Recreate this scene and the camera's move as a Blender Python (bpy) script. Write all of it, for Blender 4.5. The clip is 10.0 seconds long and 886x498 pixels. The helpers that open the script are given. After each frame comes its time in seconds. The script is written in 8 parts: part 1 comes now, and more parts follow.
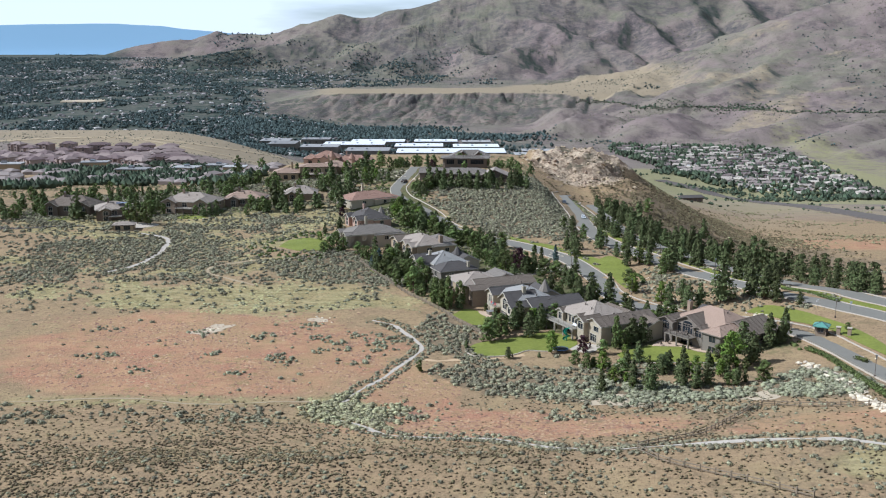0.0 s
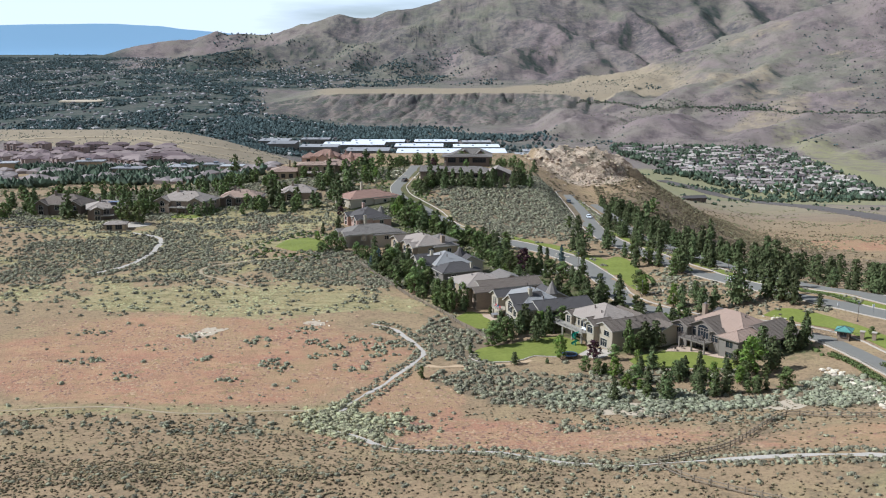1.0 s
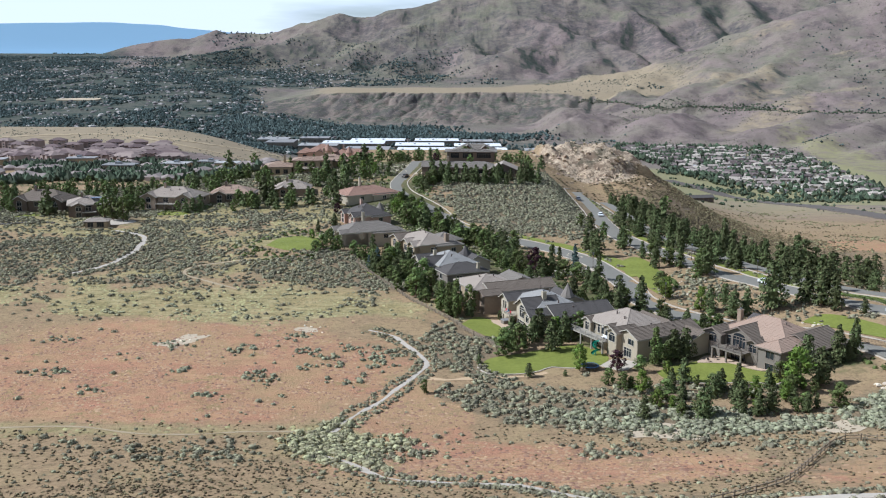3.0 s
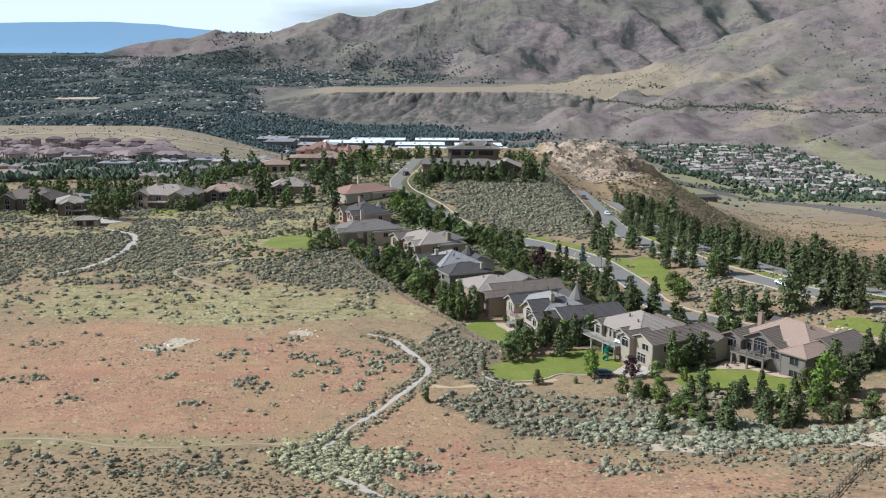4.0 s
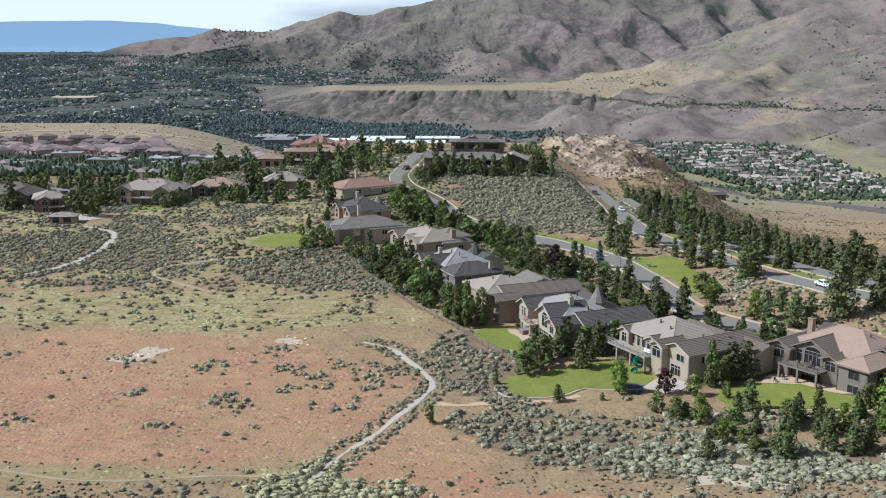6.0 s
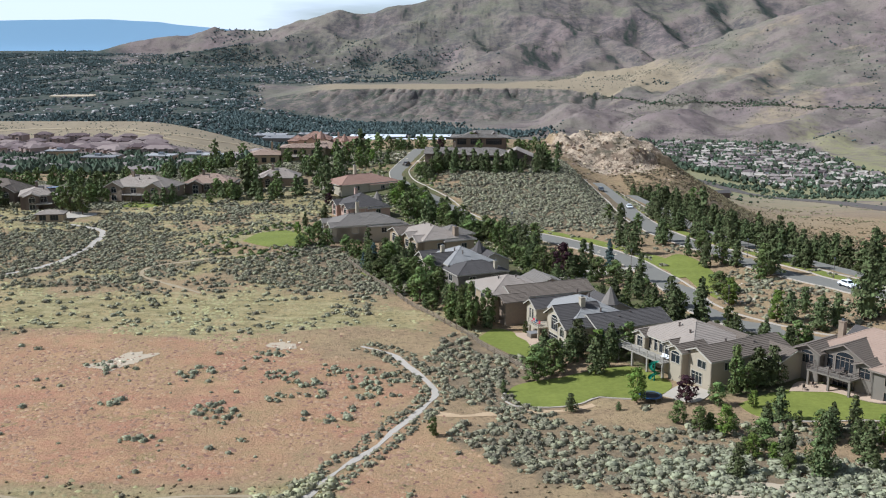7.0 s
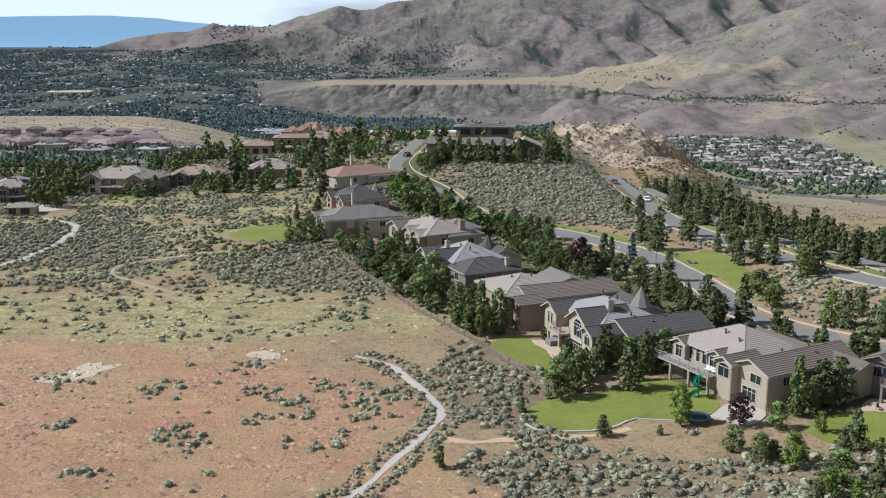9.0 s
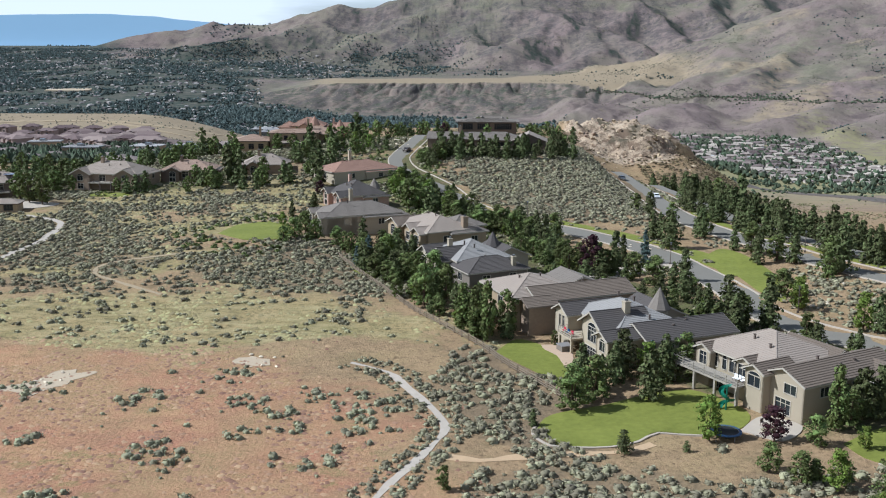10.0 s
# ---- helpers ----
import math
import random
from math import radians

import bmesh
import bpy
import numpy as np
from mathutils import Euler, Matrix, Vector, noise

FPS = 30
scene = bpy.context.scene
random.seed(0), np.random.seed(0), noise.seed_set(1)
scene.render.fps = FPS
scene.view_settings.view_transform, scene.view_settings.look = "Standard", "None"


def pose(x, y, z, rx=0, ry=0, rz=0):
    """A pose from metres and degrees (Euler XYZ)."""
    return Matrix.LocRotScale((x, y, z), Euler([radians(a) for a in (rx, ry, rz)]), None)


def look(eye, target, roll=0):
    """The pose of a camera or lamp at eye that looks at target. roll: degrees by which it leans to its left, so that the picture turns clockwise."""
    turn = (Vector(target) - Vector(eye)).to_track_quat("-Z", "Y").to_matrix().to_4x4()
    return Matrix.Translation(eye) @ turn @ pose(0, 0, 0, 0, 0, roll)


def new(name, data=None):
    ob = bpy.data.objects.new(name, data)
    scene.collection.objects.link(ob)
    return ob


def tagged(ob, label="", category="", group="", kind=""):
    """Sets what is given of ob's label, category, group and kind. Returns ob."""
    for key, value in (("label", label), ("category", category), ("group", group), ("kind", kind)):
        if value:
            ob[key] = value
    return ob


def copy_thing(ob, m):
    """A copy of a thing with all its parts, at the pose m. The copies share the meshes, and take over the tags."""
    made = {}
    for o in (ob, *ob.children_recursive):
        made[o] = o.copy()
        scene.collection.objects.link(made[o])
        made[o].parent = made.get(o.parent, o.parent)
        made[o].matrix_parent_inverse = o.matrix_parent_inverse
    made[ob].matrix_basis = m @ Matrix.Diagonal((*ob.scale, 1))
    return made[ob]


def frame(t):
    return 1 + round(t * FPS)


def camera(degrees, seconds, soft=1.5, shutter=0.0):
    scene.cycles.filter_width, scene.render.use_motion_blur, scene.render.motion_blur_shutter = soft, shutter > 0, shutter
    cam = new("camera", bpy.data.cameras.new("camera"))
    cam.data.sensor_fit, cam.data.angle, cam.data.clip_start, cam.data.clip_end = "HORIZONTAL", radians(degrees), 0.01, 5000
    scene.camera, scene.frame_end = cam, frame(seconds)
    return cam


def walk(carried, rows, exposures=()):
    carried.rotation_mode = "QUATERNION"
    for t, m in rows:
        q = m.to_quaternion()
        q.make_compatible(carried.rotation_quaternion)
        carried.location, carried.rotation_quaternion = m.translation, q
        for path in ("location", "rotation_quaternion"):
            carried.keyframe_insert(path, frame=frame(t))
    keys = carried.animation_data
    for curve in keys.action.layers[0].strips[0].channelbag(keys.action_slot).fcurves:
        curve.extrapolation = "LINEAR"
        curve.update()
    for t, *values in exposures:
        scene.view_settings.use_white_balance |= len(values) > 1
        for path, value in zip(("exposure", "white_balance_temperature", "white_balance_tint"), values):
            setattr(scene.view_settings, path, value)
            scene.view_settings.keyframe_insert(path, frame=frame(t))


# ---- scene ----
cam = camera(49, 10.0, 1.1)
# seconds, eye, yaw to the left, pitch, roll in degrees
PATH = [
    (0.0, -0.01, 0.02, 86.24, -0.002, -12.002, 0.004),
    (0.5, -0.41, 6.09, 84.82, -0.010, -11.967, 0.021),
    (1.0, -0.78, 12.20, 83.42, -0.016, -11.946, 0.052),
    (1.5, -1.13, 18.33, 82.01, -0.020, -11.931, 0.089),
    (2.0, -1.46, 24.49, 80.58, -0.023, -11.921, 0.125),
    (2.5, -1.77, 30.68, 79.15, -0.023, -11.913, 0.157),
    (3.0, -2.07, 36.89, 77.73, -0.022, -11.906, 0.182),
    (3.5, -2.36, 43.10, 76.29, -0.020, -11.899, 0.198),
    (4.0, -2.63, 49.33, 74.86, -0.016, -11.893, 0.204),
    (4.5, -2.91, 55.57, 73.43, -0.012, -11.889, 0.201),
    (5.0, -3.17, 61.81, 71.99, -0.006, -11.889, 0.190),
    (5.5, -3.44, 68.05, 70.55, -0.000, -11.894, 0.174),
    (6.0, -3.70, 74.29, 69.11, 0.007, -11.904, 0.154),
    (6.5, -3.97, 80.53, 67.68, 0.014, -11.922, 0.133),
    (7.0, -4.23, 86.78, 66.24, 0.021, -11.947, 0.113),
    (7.5, -4.50, 93.02, 64.79, 0.027, -11.979, 0.098),
    (8.0, -4.75, 99.26, 63.35, 0.034, -12.016, 0.089),
    (8.5, -5.01, 105.49, 61.90, 0.039, -12.055, 0.088),
    (9.0, -5.28, 111.73, 60.46, 0.044, -12.092, 0.095),
    (9.5, -5.53, 117.97, 58.99, 0.047, -12.120, 0.112),
    (10.0, -5.78, 124.20, 57.53, 0.048, -12.132, 0.136),
]
walk(cam, [(t, look((x, y, z), (x - math.sin(radians(a)) * 100, y + math.cos(radians(a)) * 100, z + math.tan(radians(p)) * 100), r)) for t, x, y, z, a, p, r in PATH], [(0.0, 0.28, 5335, 7), (10.0, 0.23, 5420, 7)])

# ---- the lie of the land ----
def sstep(v, a, b):
    k = np.clip((np.asarray(v, float) - a) / (b - a), 0, 1)
    return k * k * (3 - 2 * k)


def hash2(ix, iy, seed):
    h = (ix.astype(np.int64) * 374761393 + iy.astype(np.int64) * 668265263 + seed * 982451653) & 0x7FFFFFFF
    h = ((h ^ (h >> 13)) * 1274126177) & 0x7FFFFFFF
    return ((h ^ (h >> 16)) & 0xFFFF) / 65535.0


def vnoise(x, y, scale, seed=0):
    """Smooth value noise, -1 to 1."""
    x, y = np.asarray(x, float) / scale, np.asarray(y, float) / scale
    ix, iy = np.floor(x), np.floor(y)
    fx, fy = x - ix, y - iy
    fx, fy = fx * fx * fx * (fx * (fx * 6 - 15) + 10), fy * fy * fy * (fy * (fy * 6 - 15) + 10)
    a, b = hash2(ix, iy, seed), hash2(ix + 1, iy, seed)
    c, d = hash2(ix, iy + 1, seed), hash2(ix + 1, iy + 1, seed)
    return 2 * (a + (b - a) * fx + (c - a) * fy + (a - b - c + d) * fx * fy) - 1


def fbm(x, y, scale, octaves=4, seed=0, gain=0.5):
    total, amp, norm = 0.0, 1.0, 0.0
    for k in range(octaves):
        c, s = math.cos(0.7 * k + 0.3), math.sin(0.7 * k + 0.3)
        total = total + amp * vnoise(c * np.asarray(x) - s * np.asarray(y), s * np.asarray(x) + c * np.asarray(y), scale / 2**k, seed + 17 * k)
        norm, amp = norm + amp, amp * gain
    return total / norm


def ridged(x, y, scale, octaves=4, seed=0):
    """Sharp crests and gullies, 0 to 1."""
    total, amp, norm = 0.0, 1.0, 0.0
    for k in range(octaves):
        c, s = math.cos(0.9 * k + 0.5), math.sin(0.9 * k + 0.5)
        n = vnoise(c * np.asarray(x) - s * np.asarray(y), s * np.asarray(x) + c * np.asarray(y), scale / 2**k, seed + 29 * k)
        total, norm, amp = total + amp * (1 - np.abs(n)) ** 1.5, norm + amp, amp * 0.58
    return total / norm


def bump(x, y, cx, cy, rx, ry, turn=0.0):
    c, s = math.cos(radians(turn)), math.sin(radians(turn))
    dx, dy = np.asarray(x) - cx, np.asarray(y) - cy
    return np.exp(-(((c * dx + s * dy) / rx) ** 2 + ((c * dy - s * dx) / ry) ** 2))


LEFT_FALL = [(-400, 8), (300, 6), (410, 6), (500, -1), (600, -12), (786, -25), (1000, -44), (1120, -42), (1230, -33), (1400, -62), (1750, -102), (2384, -67), (3200, -32), (3650, 8), (4000, 23), (5000, 23)]
MID_FALL = [(-400, 8), (300, 6), (450, 7), (620, 5), (760, -35), (1100, -84), (1500, -104), (2000, -114), (2500, -106), (3000, -60), (3600, -20), (5000, 0)]
RIGHT_FALL = [(-400, 10), (160, 10), (240, 9), (300, 1), (450, -26), (632, -50), (986, -90), (1213, -119), (1760, -115), (5000, -105)]


SCALE = 1.15


# the lines of the crests and spurs: fall to the sides, rounding of the top, and x, y, z along the line
MOUNT = []
MOUNT.append((0.57, 39, [(-1342, 3900, 39), (-1250, 4000, 56), (-999, 4050, 89), (-935, 4080, 117), (-832, 4080, 108)]))
MOUNT.append((0.54, 46, [(-832, 4080, 108), (-704, 4080, 108), (-550, 4060, 146), (-421, 4050, 186), (-333, 4080, 164), (-195, 4100, 203)]))
MOUNT.append((0.51, 59, [(-195, 4100, 203), (14, 4150, 248), (392, 4200, 318), (864, 4200, 307)]))
MOUNT.append((0.58, 50, [(864, 4200, 307), (1268, 4200, 268), (1502, 4200, 295), (1914, 4200, 432)]))
MOUNT.append((0.48, 39, [(-421, 4050, 181), (-527, 3880, 104), (-704, 3700, 57), (-891, 3520, 27), (-938, 3400, -21)]))
MOUNT.append((0.46, 46, [(-333, 4080, 164), (-270, 3830, 87), (-378, 3600, 30), (-520, 3450, 4)]))
MOUNT.append((0.46, 52, [(14, 4150, 243), (-141, 3900, 141), (-91, 3650, 55), (-165, 3430, 5)]))
MOUNT.append((0.51, 46, [(108, 4170, 267), (136, 3950, 174), (55, 3720, 86), (131, 3480, 31), (206, 3400, 32), (294, 3300, -15)]))
MOUNT.append((0.72, 19, [(256, 3900, 177), (348, 3820, 171), (426, 3740, 144), (444, 3620, 102)]))
MOUNT.append((0.58, 28, [(426, 3740, 144), (296, 3560, 76), (237, 3440, 43)]))
MOUNT.append((0.7, 19, [(683, 4100, 268), (718, 3900, 194), (772, 3720, 132), (802, 3520, 82), (802, 3340, 29)]))
MOUNT.append((0.67, 22, [(718, 3900, 194), (560, 3640, 102), (606, 3480, 66), (667, 3330, 18)]))
MOUNT.append((0.61, 22, [(506, 3620, 106), (513, 3380, 29), (410, 3240, -17)]))
MOUNT.append((0.67, 22, [(960, 4100, 268), (971, 3850, 172), (966, 3560, 101), (870, 3350, 48)]))
MOUNT.append((0.67, 28, [(1192, 4100, 245), (1144, 3700, 148), (1012, 3450, 85)]))
HILLS = []
HILLS.append((0.43, 50, [(288, 2850, -57), (458, 2900, -15), (603, 2880, 5), (689, 2870, 34), (791, 2860, 74)]))
HILLS.append((0.46, 44, [(791, 2860, 74), (901, 2860, 117), (1004, 2860, 159), (1082, 2860, 188), (1340, 2860, 272)]))
HILLS.append((0.49, 22, [(901, 2860, 117), (919, 2760, 89), (970, 2640, 68), (1000, 2520, 50), (1030, 2420, 34)]))
HILLS.append((0.43, 28, [(791, 2860, 74), (759, 2680, 31), (647, 2450, -14), (543, 2330, -36)]))
HILLS.append((0.43, 28, [(919, 2760, 89), (851, 2590, 39), (759, 2430, 1), (676, 2330, -23)]))
HILLS.append((0.46, 22, [(1117, 2800, 161), (1086, 2600, 97), (1125, 2450, 55)]))
HILLS.append((0.46, 22, [(1118, 2400, 29), (955, 2330, 6), (840, 2230, -28), (759, 2140, -56)]))
HILLS.append((0.43, 25, [(606, 2820, 1), (501, 2600, -26), (436, 2400, -46)]))
HILLS.append((0.52, 19, [(271, 2180, -61), (350, 2120, -74), (266, 2040, -83), (165, 1950, -103)]))
HILLS.append((0.52, 19, [(492, 2100, -63), (421, 1990, -81), (337, 1900, -102)]))
HILLS.append((0.49, 19, [(421, 1990, -81), (461, 1910, -98), (487, 1860, -109)]))
HILLS.append((0.46, 22, [(768, 2060, -68), (705, 1980, -78), (607, 1920, -88), (557, 1860, -105)]))
HILLS.append((0.46, 22, [(910, 1980, -70), (801, 1880, -81), (688, 1780, -96)]))
HILLS.append((0.46, 22, [(829, 1750, -93), (743, 1690, -104), (665, 1640, -116)]))


def spurs(x, y, lines, soft):
    """The land that falls away from a family of crest lines, melted together where they meet."""
    wx = x + 34 * fbm(x, y, 260, 4, 120) + 9 * fbm(x, y, 50, 3, 121)
    wy = y + 34 * fbm(x, y, 260, 4, 122) + 9 * fbm(x, y, 50, 3, 123)
    total = 0.0
    for fall, top, line in lines:
        best = None
        for (ax, ay, az), (bx, by, bz) in zip(line, line[1:]):
            ex, ey = bx - ax, by - ay
            k = np.clip(((wx - ax) * ex + (wy - ay) * ey) / (ex * ex + ey * ey), 0, 1)
            off = np.hypot(wx - ax - k * ex, wy - ay - k * ey)
            z = az + (bz - az) * k - fall * (np.hypot(off, top) - top)
            best = z if best is None else np.maximum(best, z)
        total = total + np.exp(np.clip(best, -260, 420) / soft)
    return soft * np.log(total)


def scarp_rise(x, y, u, d):
    """From 0 at the foot of the bench's cliff to 1 at its top; ribs and ravines run down it."""
    edge = 2150 + 1500 * np.clip(-0.135 - u, 0, 1) + 90 * fbm(x, y, 330, 3, 22)
    edge = edge + 150 * ridged(x + 0.25 * y, 0.35 * y, 230, 3, 23) + 62 * ridged(x - 0.2 * y, 0.25 * y, 62, 3, 24)
    k = np.clip((d - edge + 70) / 250, 0, 1)
    band = 0.74 + 0.10 * vnoise(x, y, 60, 28)
    return np.where(k < band, 0.60 * (k / band) ** 1.15, 0.60 + 0.40 * (k - band) / (1 - band))


def height(x, y):
    x, y = np.asarray(x, float) / SCALE, np.asarray(y, float) / SCALE
    d = np.maximum(y, 60.0)
    u = np.clip(x / d, -0.8, 0.8)
    left, mid, right = (np.interp(y, *zip(*rows)) for rows in (LEFT_FALL, MID_FALL, RIGHT_FALL))
    wl = 1 - sstep(u, -0.30, -0.06)
    wr = sstep(u, 0.13, 0.34) * sstep(x, 55, 105)
    z = mid + (left - mid) * wl
    z = z + (right - z) * wr
    near = 1 - sstep(y, 520, 640)
    # the rise towards the near edge of the meadow, and the two low hills of the ridge
    z = z + (0.0030 * np.clip(188 - y, 0, 54) ** 2 + 0.03 * np.clip(134 - y, 0, 200)) * (1 + 0.004 * np.clip(x, -80, 60))
    z = z + near * (0.045 * np.clip(x - 22, 0, 70) * (1 - sstep(y, 240, 300)))
    z = z + 8.5 * bump(x, y, 20, 450, 46, 62) + 6.0 * bump(x, y, -60, 470, 70, 60) + 2.2 * bump(x, y, -48, 312, 20, 26)
    z = z + near * (0.5 * fbm(x, y, 60, 3, 5) + 0.22 * fbm(x, y, 9, 3, 6))
    # the rock outcrop beside the road
    z = z + 3.6 * bump(x, y, 86, 294, 22, 38)
    rock = np.maximum(bump(x, y, 80, 594, 32, 36), 0.7 * bump(x, y, 102, 604, 22, 34))
    z = z - 13 * bump(x, y, 78, 520, 24, 75) + rock * (4 * fbm(x, y, 26, 4, 9) + 5.5 * ridged(x, y, 22, 4, 10) + 2.2 * np.round(2 * fbm(x, y, 7, 3, 12)))
    z = z + 4.5 * sstep(rock + 0.20 * fbm(x, y, 24, 3, 13) + 0.07 * fbm(x, y, 6, 3, 14), 0.40, 0.52)
    # the steep bank down to the main road
    z = z - 5.5 * sstep(x + 1.2 * fbm(x, y, 12, 3, 11), 41, 51) * sstep(y, 335, 440) * (1 - sstep(y, 460, 560))
    # bench with its cliff, hills and mountains
    far = sstep(y, 1350, 1900)
    if not np.any(d > 1300):
        return SCALE * z
    rise = scarp_rise(x, y, u, d)
    bench = -52 + 34 * sstep(u, 0.05, 0.22) * sstep(d, 2300, 2950) - 26 * (1 - sstep(u, -0.19, -0.10)) + 4 * fbm(x, y, 300, 3, 25)
    on = sstep(u, -0.205, -0.165) * (1 - sstep(d, 2920 + 900 * np.clip(u, 0, 1), 3250 + 1500 * np.clip(u, 0, 1))) * (1 - sstep(u, 0.11, 0.16) * (1 - sstep(d, 2250, 2500)))
    z = z + np.maximum(bench - z, 0) * rise * on * far
    crest = np.interp(u, [0.05, 0.126, 0.20, 0.277, 0.358, 0.43, 0.8], [-70, -34, -14, 50, 130, 180, 220])
    climb = np.clip((d - 1850) / 1010, 0, 1)
    hill = -124 + (crest + 94) * climb - 260 * np.clip((d - 2990) / 500, 0, 1)
    hill = np.maximum(hill, spurs(x, y, HILLS, 7.0))
    hill = hill + (26 * (ridged(x, y, 190, 5, 31) - 0.6) + 5 * fbm(x, y, 60, 4, 26)) * sstep(climb, 0.0, 0.25)
    z = np.where((u > 0.06) & (d > 1480), np.maximum(z, z + (hill - z) * sstep(u, 0.07, 0.13)), z)
    # mountains beyond the bench
    top = np.interp(u, [-0.36, -0.30, -0.205, -0.10, -0.04, 0.04, 0.12, 0.8], [0, 30, 70, 120, 160, 215, 240, 280])
    up = np.clip((d - 3280 - 300 * (1 - sstep(u, -0.30, -0.16))) / 850, 0, 1.05)
    mount = -90 + (top + 40) * up**1.2
    mount = np.maximum(mount, spurs(x, y, MOUNT, 8.0))
    mount = mount + (32 * (ridged(x, y, 300, 5, 33) - 0.6) + 9 * fbm(x, y, 90, 4, 27)) * sstep(up, 0.02, 0.25) * (1 - 0.6 * sstep(up, 0.85, 1.0)) * sstep(u, -0.33, -0.25)
    mount = mount - 140 * (1 - sstep(d, 3080, 3240))
    z = np.where((d > 2900) & (u > -0.37), np.maximum(z, z + (mount - z) * sstep(u, -0.36, -0.31)), z)
    return SCALE * z


def ground(x, y):
    return float(height(x, y))

# ---- sky and sun ----
SUN_UP, SUN_FROM = radians(43), radians(183)  # height; where it stands, counted from +x towards +y
world = bpy.data.worlds.new("world")
scene.world = world
world.use_nodes = True
nodes, links = world.node_tree.nodes, world.node_tree.links
sky = nodes.new("ShaderNodeTexSky")
sky.sky_type, sky.sun_disc = "NISHITA", False
sky.sun_elevation, sky.sun_rotation = SUN_UP, math.pi / 2 - SUN_FROM
sky.altitude, sky.dust_density, sky.ozone_density = 1400, 1.0, 1.5
# thin high cloud
coord, mapping, puff, ramp, veil = (nodes.new("ShaderNode" + k) for k in ("TexCoord", "Mapping", "TexNoise", "ValToRGB", "MixRGB"))
mapping.inputs["Scale"].default_value = (1.2, 1.2, 9.0)
puff.inputs["Scale"].default_value, puff.inputs["Detail"].default_value = 2.3, 6
ramp.color_ramp.elements[0].position, ramp.color_ramp.elements[1].position = 0.22, 0.48
veil.inputs["Color2"].default_value = (17.2, 17.6, 18.1, 1)
links.new(coord.outputs["Generated"], mapping.inputs["Vector"])
links.new(mapping.outputs["Vector"], puff.inputs["Vector"])
links.new(puff.outputs["Fac"], ramp.inputs["Fac"])
damp = nodes.new("ShaderNodeMath")
damp.operation = "MULTIPLY"
damp.inputs[1].default_value = 0.85
links.new(ramp.outputs["Color"], damp.inputs[0])
# cloud thins out overhead
split, thin, both = nodes.new("ShaderNodeSeparateXYZ"), nodes.new("ShaderNodeMapRange"), nodes.new("ShaderNodeMath")
for socket, value in zip(("From Min", "From Max", "To Min", "To Max"), (0.10, 0.55, 1.0, 0.15)):
    thin.inputs[socket].default_value = value
both.operation = "MULTIPLY"
links.new(coord.outputs["Generated"], split.inputs["Vector"])
links.new(split.outputs["Z"], thin.inputs["Value"])
links.new(thin.outputs["Result"], both.inputs[0])
links.new(damp.outputs["Value"], both.inputs[1])
links.new(both.outputs["Value"], veil.inputs["Fac"])
links.new(sky.outputs["Color"], veil.inputs["Color1"])
links.new(veil.outputs["Color"], nodes["Background"].inputs["Color"])
nodes["Background"].inputs["Strength"].default_value = 0.051

sun = new("sun", bpy.data.lights.new("sun", "SUN"))
sun.data.energy, sun.data.angle, sun.data.color = 5.0, radians(0.53), (1.0, 0.950, 0.895)
sun.matrix_world = look((0, 0, 0), (-math.cos(SUN_FROM) * math.cos(SUN_UP), -math.sin(SUN_FROM) * math.cos(SUN_UP), -math.sin(SUN_UP)))
scene.view_settings.exposure = 0.0

